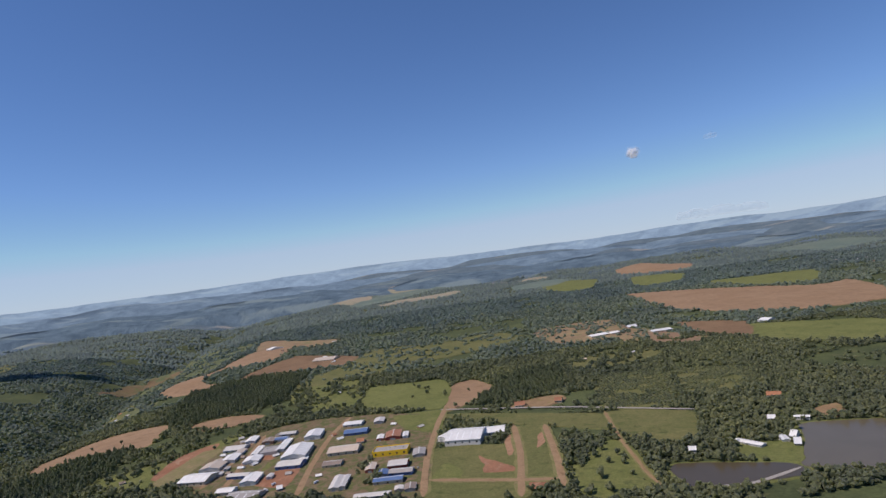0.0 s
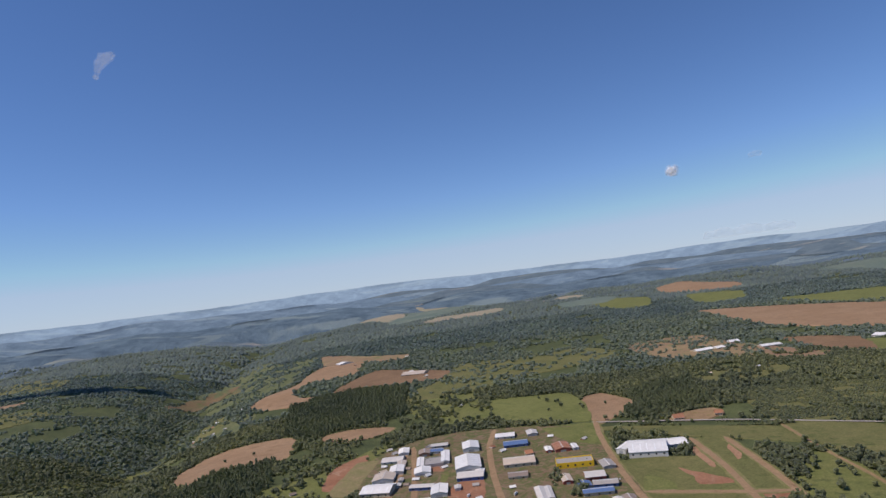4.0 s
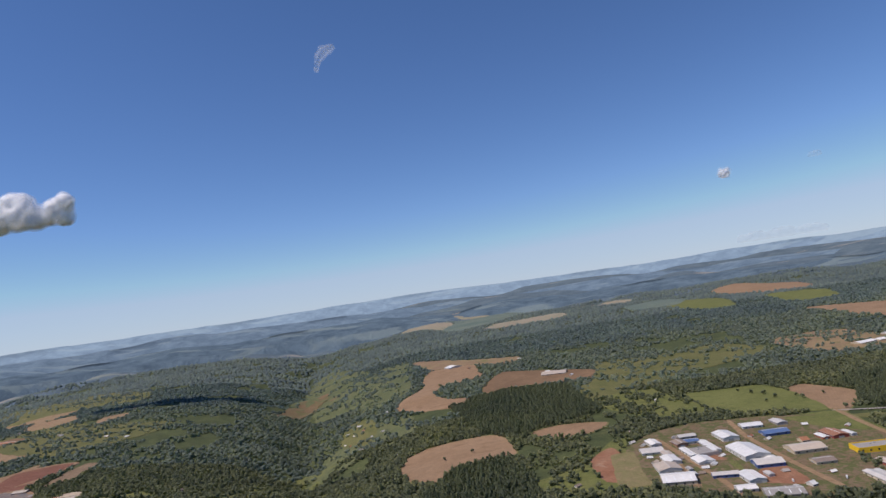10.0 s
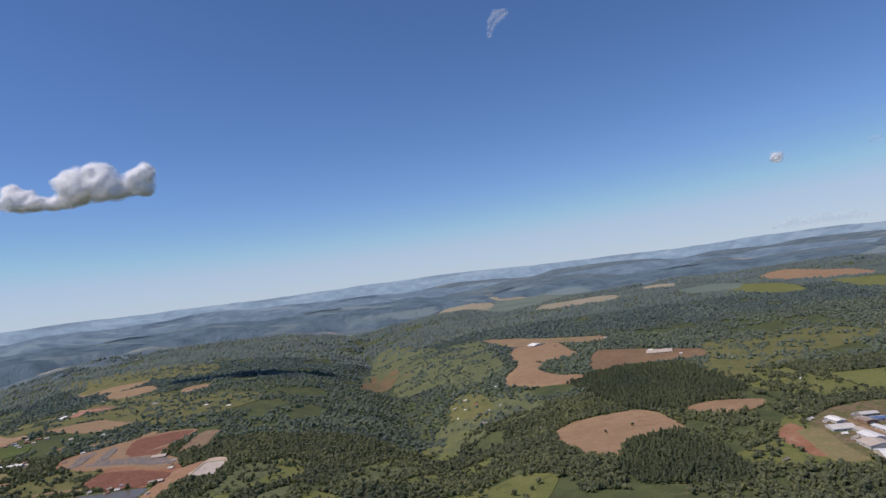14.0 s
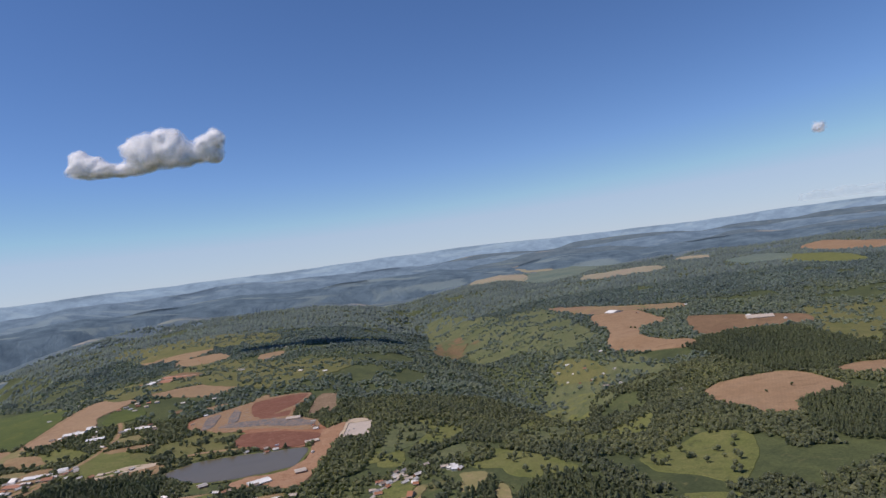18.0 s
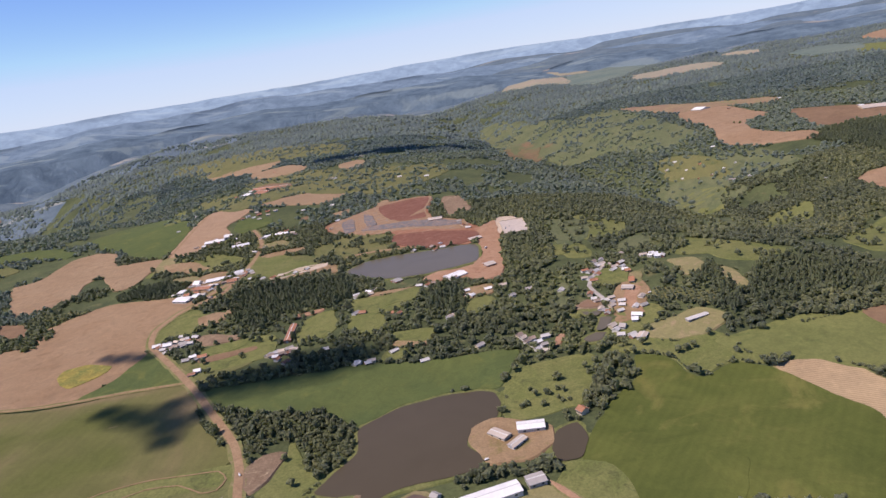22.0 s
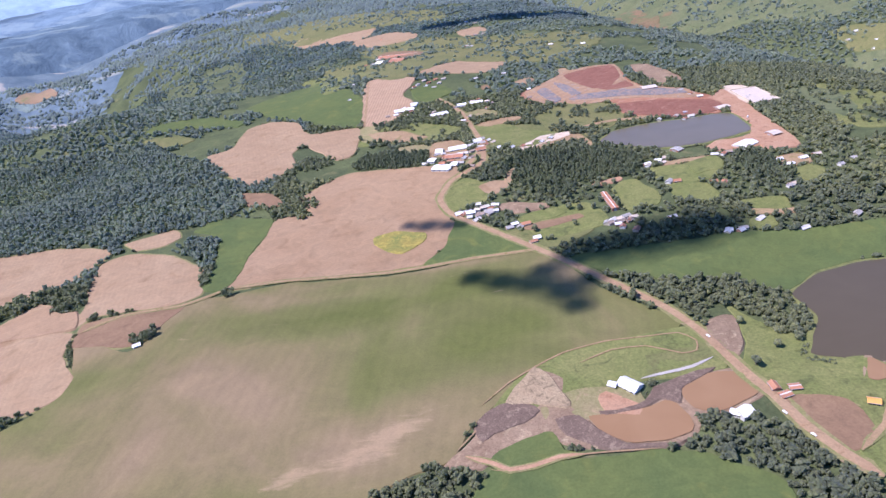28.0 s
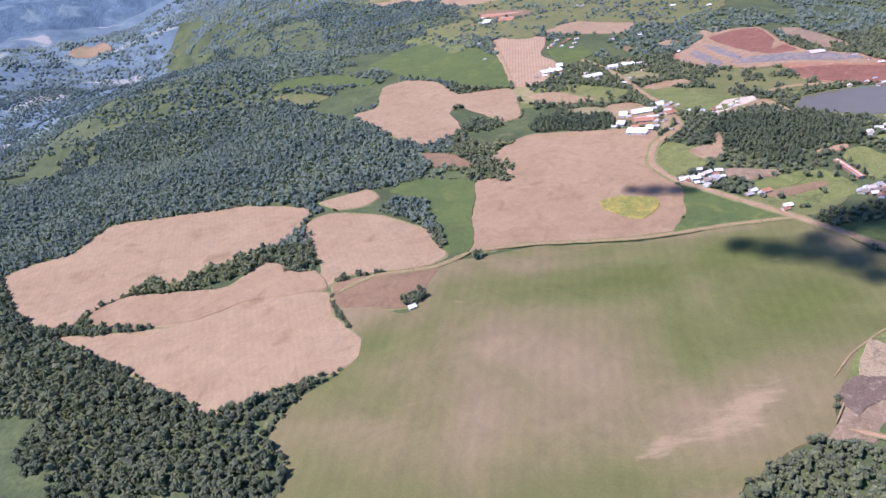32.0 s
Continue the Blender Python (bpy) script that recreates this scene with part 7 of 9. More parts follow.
hall(-751.3, 298.2, -44, 9.9, 4.9, 1.9, "creamroof", "cream")
hall(-743.6, 290.1, 45, 9.3, 3.7, 1.9, "creamroof", "white")
house(-710.7, 308.2, -57, 3.9, 4.6, 1.9, "tileroof", "cream")
house(-827.0, 240.1, -23, 4.3, 3.2, 1.9, "orangeroof", "cream")
house(-780.6, 260.4, -42, 3.4, 3.3, 1.2, "greyroof", "white")
house(-793.7, 204.4, 13, 3.4, 3.0, 1.2, "whiteroof", "white")
house(-915.5, 263.7, -47, 9.0, 6.6, 1.9, "whiteroof", "white")
house(-922.6, 265.0, -32, 3.4, 3.0, 1.2, "whiteroof", "cream")
house(-876.3, 240.3, 28, 6.0, 5.0, 1.9, "whiteroof", "white")
house(-879.7, 240.7, -32, 3.4, 3.0, 1.6, "whiteroof", "white")
house(-859.4, 253.2, 93, 4.7, 3.0, 1.9, "tileroof", "brick")
hall(-857.0, 248.1, 17, 4.5, 3.0, 1.2, "tileroof", "brick")
hall(-851.6, 251.9, 0, 4.3, 3.0, 1.2, "tileroof", "brick")
hall(-769.6, 510.6, 34, 15.9, 10.7, 1.9, "whiteroof", "white")
flat_block(-712.7, 634.2, 3, 23.7, 48.0, 1.9, "creamroof", "cream")
hall(-751.0, 608.1, 20, 11.9, 6.9, 1.9, "creamroof", "brick")
hall(-742.0, 526.6, 21, 8.4, 8.3, 1.9, "creamroof", "brick")
hall(-790.2, 701.0, 4, 14.5, 10.3, 1.9, "creamroof", "brick")
hall(-817.0, 521.1, 37, 6.4, 7.5, 1.2, "greyroof", "brick")
house(-650.2, 445.5, -13, 3.4, 7.3, 1.9, "tileroof", "cream")
hall(-655.6, 434.8, -21, 7.2, 6.4, 1.9, "creamroof", "cream")
hall(-664.4, 370.2, 61, 7.2, 4.6, 1.9, "creamroof", "white")
house(-660.2, 395.9, -22, 6.1, 3.7, 1.6, "whiteroof", "white")
house(-663.0, 390.9, -12, 3.4, 4.7, 1.6, "whiteroof", "white")
house(-671.6, 385.0, -28, 3.4, 4.7, 1.6, "greyroof", "white")
house(-1164.7, 327.0, 28, 3.9, 3.0, 1.2, "whiteroof", "white")
hall(-624.9, 488.7, -38, 3.0, 3.9, 1.6, "whiteroof", "white")
hall(-621.0, 484.8, -15, 4.3, 5.3, 1.6, "whiteroof", "white")
house(-80.7, 495.5, 4, 5.4, 6.9, 1.9, "tileroof", "cream")
house(-661, 488, 25, 5.0, 3.6, 1.3, "creamroof", "white")
house(-656, 472, 39, 5.0, 3.0, 1.3, "palegrey", "white")
house(-649, 468, -6, 4.1, 3.5, 1.3, "whiteroof", "cream")
house(-668, 468, 53, 3.9, 3.4, 1.3, "tileroof", "white")
house(-673, 458, 3, 5.2, 3.4, 1.3, "tileroof", "white")
house(-664, 418, -3, 4.6, 3.2, 1.3, "palegrey", "white")
house(-665, 412, -20, 3.8, 3.0, 1.3, "palegrey", "white")
house(-668, 405, 17, 4.0, 3.0, 1.3, "palegrey", "cream")
house(-673, 424, 3, 5.3, 3.4, 1.3, "palegrey", "cream")
house(-674, 408, -18, 4.1, 2.9, 1.3, "tileroof", "white")
house(-675, 376, -12, 4.1, 3.5, 1.3, "palegrey", "white")
house(-651, 419, 56, 4.8, 3.1, 1.3, "creamroof", "white")
house(-653, 407, 19, 4.4, 3.1, 1.3, "greyroof", "white")
house(-648, 465, 2, 3.5, 3.6, 1.3, "tileroof", "brick")
house(-660, 484, 31, 3.4, 3.4, 1.3, "whiteroof", "white")
house(-675, 407, 54, 5.1, 3.2, 1.3, "greyroof", "brick")
house(-658, 407, 59, 5.3, 3.0, 1.3, "palegrey", "cream")
house(-732, 392, 39, 4.1, 3.1, 1.3, "brownroof", "cream")
house(-730, 388, 39, 3.6, 3.4, 1.3, "creamroof", "white")
house(-725, 386, 17, 3.5, 3.6, 1.3, "brownroof", "white")
house(-722, 381, 23, 4.4, 3.1, 1.3, "whiteroof", "cream")
house(-717, 387, 15, 5.2, 3.2, 1.3, "palegrey", "white")
house(-719, 377, 19, 3.8, 2.9, 1.3, "greyroof", "white")
house(-725, 378, 41, 3.7, 2.8, 1.3, "palegrey", "white")
house(-719, 370, -16, 3.9, 3.3, 1.3, "creamroof", "brick")
house(-728, 383, 38, 4.7, 2.9, 1.3, "brownroof", "white")
house(-723, 373, 43, 4.1, 3.0, 1.3, "palegrey", "white")
house(-830, 382, 60, 5.2, 3.1, 1.3, "palegrey", "cream")
house(-823, 381, 27, 3.7, 3.5, 1.3, "palegrey", "brick")
house(-756, 385, 38, 5.2, 3.3, 1.3, "greyroof", "cream")
house(-668, 476, 42, 4.8, 3.1, 1.3, "palegrey", "brick")
house(-675, 463, 40, 4.2, 2.9, 1.3, "greyroof", "white")
house(-985, 455, 60, 5.3, 3.5, 1.3, "tileroof", "cream")
house(-980, 457, 42, 3.9, 3.4, 1.3, "palegrey", "white")
house(-972, 453, -12, 5.0, 3.4, 1.3, "brownroof", "white")
house(-968, 463, 19, 4.1, 3.4, 1.3, "palegrey", "white")
house(-954, 427, 13, 4.9, 3.4, 1.3, "greyroof", "brick")
house(-947, 426, 63, 3.8, 3.5, 1.3, "greyroof", "white")
house(-941, 404, 21, 4.7, 3.2, 1.3, "tileroof", "white")
house(-891, 413, 24, 3.9, 3.1, 1.3, "brownroof", "white")
house(-884, 413, 24, 5.2, 2.9, 1.3, "brownroof", "brick")
house(-879, 413, 26, 5.3, 3.2, 1.3, "brownroof", "brick")
house(-876, 416, 5, 5.1, 3.5, 1.3, "creamroof", "cream")
house(-885, 406, 68, 3.6, 3.3, 1.3, "tileroof", "white")
house(-878, 400, 58, 5.0, 3.3, 1.3, "tileroof", "cream")
house(-854, 408, 18, 4.6, 3.4, 1.3, "palegrey", "brick")
house(-829, 383, -17, 3.8, 3.3, 1.3, "palegrey", "white")
house(-821, 383, 8, 4.9, 2.9, 1.3, "creamroof", "cream")
house(-808, 391, 40, 5.4, 2.9, 1.3, "palegrey", "white")
house(-789, 377, 20, 5.3, 3.2, 1.3, "palegrey", "white")
house(-835, 495, 33, 4.3, 3.1, 1.3, "creamroof", "white")
house(-846, 494, 55, 3.8, 3.4, 1.3, "creamroof", "white")
house(-817, 522, 24, 4.2, 3.0, 1.3, "greyroof", "white")
house(-809, 445, 68, 5.1, 3.1, 1.3, "tileroof", "white")
house(-760, 462, -8, 4.0, 3.2, 1.3, "whiteroof", "white")
house(-772, 430, 25, 5.0, 3.1, 1.3, "creamroof", "white")
house(-770, 505, 39, 3.7, 3.3, 1.3, "brownroof", "white")
house(-735, 475, 5, 5.3, 3.3, 1.3, "creamroof", "brick")
house(-730, 453, 28, 3.6, 3.3, 1.3, "greyroof", "white")
house(-1025, 842, 21, 4.7, 3.5, 1.3, "creamroof", "cream")
house(-1019, 831, 35, 5.4, 3.2, 1.3, "tileroof", "brick")
house(-1011, 843, 29, 5.3, 3.5, 1.3, "tileroof", "brick")
house(-1006, 826, 18, 4.4, 3.1, 1.3, "creamroof", "white")
house(-1032, 827, 42, 5.3, 2.9, 1.3, "greyroof", "white")
house(-1022, 817, 64, 4.6, 3.2, 1.3, "whiteroof", "white")
house(-1012, 809, -3, 5.1, 2.8, 1.3, "greyroof", "white")
house(-1001, 844, 11, 5.3, 3.4, 1.3, "creamroof", "white")
house(-962, 831, 14, 5.1, 3.4, 1.3, "palegrey", "brick")
house(-1003, 696, 43, 4.6, 3.2, 1.3, "greyroof", "white")
house(-980, 677, -18, 4.9, 3.0, 1.3, "palegrey", "white")
house(-973, 689, 58, 4.0, 3.2, 1.3, "creamroof", "white")
house(-1036, 817, 26, 4.8, 3.5, 1.3, "tileroof", "white")
house(-1031, 755, -20, 3.9, 3.2, 1.3, "palegrey", "white")
house(-1019, 736, -19, 4.3, 3.4, 1.3, "whiteroof", "cream")
house(-1011, 718, 29, 4.4, 3.3, 1.3, "creamroof", "brick")
house(-1003, 705, 17, 4.3, 3.4, 1.3, "palegrey", "cream")
house(-987, 726, 68, 5.0, 3.3, 1.3, "greyroof", "white")
house(-977, 725, 19, 3.7, 3.2, 1.3, "palegrey", "brick")
house(-968, 734, 22, 4.5, 3.1, 1.3, "creamroof", "brick")
house(-953, 734, -12, 4.9, 3.0, 1.3, "creamroof", "white")
house(-1045, 742, 64, 5.3, 3.1, 1.3, "whiteroof", "white")
house(-1036, 729, 31, 4.8, 2.8, 1.3, "tileroof", "white")
house(-1061, 723, 8, 4.6, 3.5, 1.3, "brownroof", "white")
house(-1052, 724, 17, 4.8, 3.2, 1.3, "whiteroof", "cream")
house(-1117, 874, 32, 5.0, 2.9, 1.3, "palegrey", "cream")
house(-1113, 801, 51, 3.6, 3.1, 1.3, "palegrey", "white")
house(-467, 871, -13, 4.5, 2.9, 1.3, "whiteroof", "white")
house(-453, 864, -19, 4.3, 3.1, 1.3, "tileroof", "cream")
house(-454, 821, 42, 4.1, 3.3, 1.3, "creamroof", "brick")
house(-439, 823, 69, 4.0, 3.3, 1.3, "whiteroof", "cream")
house(-424, 825, 51, 4.5, 3.0, 1.3, "palegrey", "white")
house(-467, 918, 12, 6.3, 3.8, 1.6, "whiteroof", "cream")
house(-482, 906, 27, 5.4, 3.9, 1.6, "palegrey", "cream")
house(-432, 768, 63, 4.1, 3.3, 1.3, "palegrey", "white")
house(-423, 898, -5, 4.4, 3.2, 1.3, "whiteroof", "white")
house(-466, 831, 41, 5.3, 2.9, 1.3, "tileroof", "brick")
house(-446, 777, 49, 4.9, 2.8, 1.3, "creamroof", "white")
house(-618, 484, 67, 5.0, 3.4, 1.3, "palegrey", "brick")
house(-623, 494, 7, 3.7, 3.3, 1.3, "whiteroof", "brick")
house(-964, 589, 17, 4.1, 3.3, 1.3, "greyroof", "cream")
house(-964, 603, 28, 3.7, 3.5, 1.3, "greyroof", "brick")
house(-940, 568, 60, 4.3, 3.5, 1.3, "palegrey", "white")
house(-969, 572, 55, 5.4, 3.0, 1.3, "creamroof", "white")
house(-979, 563, -12, 3.6, 2.8, 1.3, "palegrey", "brick")
house(-994, 535, -15, 4.4, 3.5, 1.3, "palegrey", "cream")
house(-1014, 554, -20, 4.3, 3.0, 1.3, "palegrey", "white")
house(-1040, 717, 21, 4.3, 2.9, 1.3, "creamroof", "brick")
house(-1034, 724, -11, 4.1, 3.1, 1.3, "palegrey", "cream")
house(-1126, 1055, 50, 4.9, 3.8, 1.6, "tileroof", "cream")
house(-1115, 1051, 66, 4.8, 4.0, 1.6, "palegrey", "white")
house(-1110, 1084, 27, 5.0, 3.6, 1.6, "whiteroof", "white")
house(-906, 759, 40, 5.1, 2.9, 1.3, "whiteroof", "brick")
house(-908, 727, 17, 4.3, 3.0, 1.3, "brownroof", "white")
house(-781, 598, 5, 4.8, 3.3, 1.3, "palegrey", "white")
house(-697, 450, 59, 4.2, 3.6, 1.3, "palegrey", "white")
house(-718, 461, 3, 4.3, 3.0, 1.3, "greyroof", "white")
house(-927, 843, 0, 5.0, 2.9, 1.3, "palegrey", "brick")
house(-961, 1057, 62, 5.8, 4.2, 1.6, "palegrey", "white")
house(-1134, 1214, 39, 4.4, 4.3, 1.6, "greyroof", "white")
house(-1125, 1291, -15, 4.3, 4.3, 1.6, "tileroof", "cream")
house(-951, 1161, -8, 6.0, 3.7, 1.6, "brownroof", "white")
house(-948, 1281, -9, 6.6, 3.6, 1.6, "brownroof", "brick")
house(-1642, 2028, 43, 5.2, 3.6, 1.6, "palegrey", "white")
house(-1763, 2021, 37, 5.0, 3.6, 1.6, "greyroof", "brick")
house(-809, 963, 2, 6.0, 4.1, 1.6, "whiteroof", "cream")
house(-850, 985, -10, 6.6, 4.3, 1.6, "palegrey", "cream")
house(-964, 1305, 56, 4.4, 4.2, 1.6, "whiteroof", "cream")
house(-939, 1159, 36, 5.6, 4.0, 1.6, "creamroof", "white")
house(-968, 1064, 46, 5.8, 4.2, 1.6, "creamroof", "brick")
house(-605, 654, 68, 4.3, 3.5, 1.3, "brownroof", "white")
house(-548, 759, -3, 4.0, 2.9, 1.3, "palegrey", "white")
house(-252, 471, 31, 4.0, 2.9, 1.3, "brownroof", "white")
house(-212, 1158, 11, 6.0, 4.3, 1.6, "whiteroof", "brick")
house(-448, 781, 15, 3.5, 3.4, 1.3, "creamroof", "cream")
house(-477, 857, 16, 5.2, 3.5, 1.3, "whiteroof", "cream")
house(-394, 681, 20, 4.2, 3.4, 1.3, "whiteroof", "brick")
house(-170, 903, 63, 6.6, 3.6, 1.6, "whiteroof", "white")
house(-193, 964, -2, 6.3, 4.2, 1.6, "whiteroof", "brick")
house(-127, 682, 69, 4.3, 2.9, 1.3, "whiteroof", "white")
house(-302, 1143, 51, 4.6, 3.6, 1.6, "brownroof", "brick")
house(853, 1429, 13, 5.5, 3.8, 1.6, "palegrey", "cream")
house(902, 1447, 49, 6.2, 4.1, 1.6, "whiteroof", "white")
house(835, 1305, -14, 6.7, 4.3, 1.6, "whiteroof", "white")
house(925, 1502, 58, 4.3, 4.0, 1.6, "tileroof", "white")
house(861, 1318, 5, 5.1, 3.5, 1.6, "palegrey", "white")
house(814, 1345, -8, 4.9, 4.1, 1.6, "creamroof", "cream")
house(806, 1277, 37, 6.2, 3.9, 1.6, "palegrey", "cream")
house(952, 1493, 22, 5.0, 4.4, 1.6, "tileroof", "white")
house(815, 1233, 1, 5.4, 4.3, 1.6, "tileroof", "brick")
house(374, 795, 42, 4.6, 2.9, 1.3, "palegrey", "brick")
house(434, 828, 67, 3.5, 3.6, 1.3, "brownroof", "brick")
house(190, 696, 41, 4.8, 3.1, 1.3, "whiteroof", "cream")
house(180, 675, 5, 4.0, 3.0, 1.3, "tileroof", "cream")
house(136, 691, 10, 4.1, 3.4, 1.3, "creamroof", "white")
house(-665, 497, 59, 4.4, 3.1, 1.3, "brownroof", "white")
house(-665, 489, 42, 4.2, 2.9, 1.3, "palegrey", "cream")
house(-675, 480, 16, 5.2, 3.0, 1.3, "tileroof", "white")
house(-672, 477, 41, 4.8, 3.5, 1.3, "brownroof", "white")
house(-678, 465, 5, 4.2, 2.8, 1.3, "creamroof", "white")
house(-661, 483, 29, 3.4, 3.3, 1.3, "creamroof", "cream")
house(-657, 484, 45, 4.2, 3.2, 1.3, "creamroof", "white")
house(-648, 485, 37, 5.4, 3.5, 1.3, "palegrey", "brick")
house(-649, 475, 48, 3.7, 3.1, 1.3, "palegrey", "white")
house(-678, 413, 66, 4.9, 3.0, 1.3, "creamroof", "white")
house(-676, 410, -17, 3.6, 3.1, 1.3, "greyroof", "white")
house(-654, 478, 19, 5.3, 2.8, 1.3, "creamroof", "brick")
house(-663, 485, -11, 3.5, 2.9, 1.3, "palegrey", "cream")
house(-659, 498, 68, 5.0, 3.5, 1.3, "greyroof", "white")
house(-677, 388, 41, 4.4, 3.5, 1.3, "creamroof", "cream")
house(-676, 383, 49, 4.2, 3.6, 1.3, "palegrey", "white")
house(-669, 372, 28, 3.8, 3.3, 1.3, "palegrey", "brick")
house(-669, 374, 29, 4.0, 3.5, 1.3, "palegrey", "white")
house(-629, 494, 11, 5.2, 3.0, 1.3, "creamroof", "white")
house(-625, 490, 59, 3.6, 3.6, 1.3, "greyroof", "white")
house(-621, 491, 3, 3.8, 2.9, 1.3, "whiteroof", "brick")
house(-643, 506, 33, 3.9, 3.2, 1.3, "creamroof", "brick")
house(-669, 425, 18, 4.2, 2.9, 1.3, "creamroof", "cream")
house(-670, 418, 33, 3.5, 2.9, 1.3, "greyroof", "cream")
house(-671, 414, 35, 3.8, 3.3, 1.3, "creamroof", "cream")
house(-679, 429, -11, 3.5, 3.2, 1.3, "palegrey", "white")
house(-678, 425, 20, 3.8, 3.2, 1.3, "brownroof", "white")
house(-680, 436, 69, 4.6, 3.4, 1.3, "tileroof", "cream")
house(-975, 534, -20, 3.8, 2.9, 1.3, "brownroof", "white")
house(-984, 563, -1, 4.1, 3.4, 1.3, "whiteroof", "white")
house(-994, 576, 21, 5.0, 3.4, 1.3, "creamroof", "brick")
house(-999, 571, 26, 3.6, 2.9, 1.3, "palegrey", "white")
house(-982, 579, 27, 3.7, 3.5, 1.3, "palegrey", "white")
house(-975, 584, 11, 4.2, 3.2, 1.3, "palegrey", "white")
house(-963, 591, -5, 5.4, 3.6, 1.3, "tileroof", "white")
house(-959, 595, 43, 4.2, 3.1, 1.3, "palegrey", "white")
house(-968, 590, 42, 4.9, 3.4, 1.3, "palegrey", "white")
house(-984, 543, -6, 5.0, 3.6, 1.3, "greyroof", "white")
house(-974, 567, 23, 4.2, 3.0, 1.3, "brownroof", "cream")
house(-999, 562, 53, 3.6, 3.1, 1.3, "tileroof", "white")
house(-975, 552, 46, 4.3, 3.0, 1.3, "brownroof", "white")
house(-981, 552, 65, 4.8, 2.9, 1.3, "palegrey", "white")
house(-989, 558, 35, 5.4, 3.2, 1.3, "whiteroof", "brick")
house(-992, 550, -9, 4.3, 2.9, 1.3, "tileroof", "cream")
house(-975, 597, -2, 4.1, 2.8, 1.3, "whiteroof", "white")
house(-1005, 571, 29, 5.1, 2.9, 1.3, "greyroof", "brick")
house(-984, 458, 36, 3.4, 3.2, 1.3, "palegrey", "cream")
house(-980, 459, 45, 3.4, 2.9, 1.3, "greyroof", "brick")
house(-988, 458, 55, 5.3, 3.3, 1.3, "brownroof", "brick")
house(-970, 462, 7, 3.4, 3.4, 1.3, "creamroof", "white")
house(-965, 459, 28, 3.4, 3.5, 1.3, "tileroof", "brick")
house(-973, 468, -2, 4.0, 3.0, 1.3, "palegrey", "white")
house(-974, 451, 27, 3.8, 3.1, 1.3, "brownroof", "white")
house(-966, 452, 40, 4.1, 2.8, 1.3, "greyroof", "cream")
house(-962, 455, 1, 4.9, 2.9, 1.3, "palegrey", "white")
house(-961, 464, -16, 5.2, 3.5, 1.3, "palegrey", "brick")
house(-975, 445, 43, 5.3, 3.3, 1.3, "palegrey", "white")
house(-980, 450, 10, 3.6, 3.1, 1.3, "palegrey", "brick")
house(-974, 460, -19, 3.8, 3.1, 1.3, "creamroof", "white")
house(-893, 414, 63, 4.1, 3.4, 1.3, "greyroof", "cream")
house(-889, 416, 46, 5.2, 3.5, 1.3, "palegrey", "white")
house(-885, 417, 16, 3.6, 3.3, 1.3, "creamroof", "white")
house(-880, 419, 27, 5.2, 3.2, 1.3, "greyroof", "white")
house(-879, 413, 52, 3.7, 2.8, 1.3, "tileroof", "cream")
house(-887, 410, -3, 3.9, 3.3, 1.3, "whiteroof", "brick")
house(-837, 501, -19, 4.9, 3.1, 1.3, "whiteroof", "white")
house(-832, 505, 19, 3.5, 3.2, 1.3, "creamroof", "cream")
house(-846, 497, 24, 5.0, 3.2, 1.3, "whiteroof", "brick")
house(-836, 458, -7, 4.7, 3.5, 1.3, "tileroof", "brick")
house(-841, 459, 54, 5.3, 3.6, 1.3, "greyroof", "white")
house(-815, 448, 1, 4.6, 3.3, 1.3, "tileroof", "white")
house(-797, 497, -13, 4.9, 3.2, 1.3, "palegrey", "brick")
house(-791, 496, 45, 4.0, 3.2, 1.3, "tileroof", "white")
house(-786, 499, -3, 4.3, 2.9, 1.3, "brownroof", "brick")
house(-758, 461, 52, 4.3, 2.8, 1.3, "whiteroof", "cream")
house(-762, 472, 23, 5.2, 3.1, 1.3, "whiteroof", "white")
house(-774, 428, 15, 4.4, 2.9, 1.3, "greyroof", "white")
house(-746, 471, 12, 5.1, 3.3, 1.3, "whiteroof", "white")
house(-931, 569, 60, 5.0, 3.4, 1.3, "tileroof", "cream")
house(-925, 574, 2, 4.6, 3.3, 1.3, "creamroof", "brick")
house(-914, 579, 51, 3.6, 3.2, 1.3, "palegrey", "white")
house(-905, 587, 66, 5.1, 2.8, 1.3, "palegrey", "brick")
house(-969, 739, -5, 4.2, 3.2, 1.3, "creamroof", "brick")
house(-963, 744, 48, 5.3, 2.9, 1.3, "tileroof", "cream")
house(-975, 733, -15, 3.5, 3.2, 1.3, "whiteroof", "white")
house(-981, 728, 62, 4.8, 3.0, 1.3, "palegrey", "white")
house(-954, 711, 13, 4.3, 3.0, 1.3, "tileroof", "white")
house(-949, 725, 46, 4.7, 3.2, 1.3, "brownroof", "white")
house(-961, 582, 63, 3.8, 3.0, 1.3, "tileroof", "cream")
house(-955, 588, 38, 3.6, 3.1, 1.3, "creamroof", "cream")
house(-951, 570, 36, 4.6, 3.3, 1.3, "whiteroof", "brick")
house(-966, 576, -3, 5.2, 2.9, 1.3, "palegrey", "cream")
house(-792, 604, 53, 4.1, 2.8, 1.3, "creamroof", "brick")
house(-788, 593, 52, 4.4, 3.2, 1.3, "tileroof", "white")
house(-808, 600, 64, 3.7, 3.2, 1.3, "palegrey", "cream")
house(-765, 679, 17, 4.6, 3.0, 1.3, "greyroof", "white")
house(-761, 662, 46, 3.9, 3.3, 1.3, "tileroof", "white")
house(-756, 650, -6, 4.8, 2.9, 1.3, "palegrey", "white")
house(-185, 540, 49, 4.2, 3.3, 1.3, "palegrey", "white")
house(-190, 507, -12, 4.0, 3.1, 1.3, "whiteroof", "white")
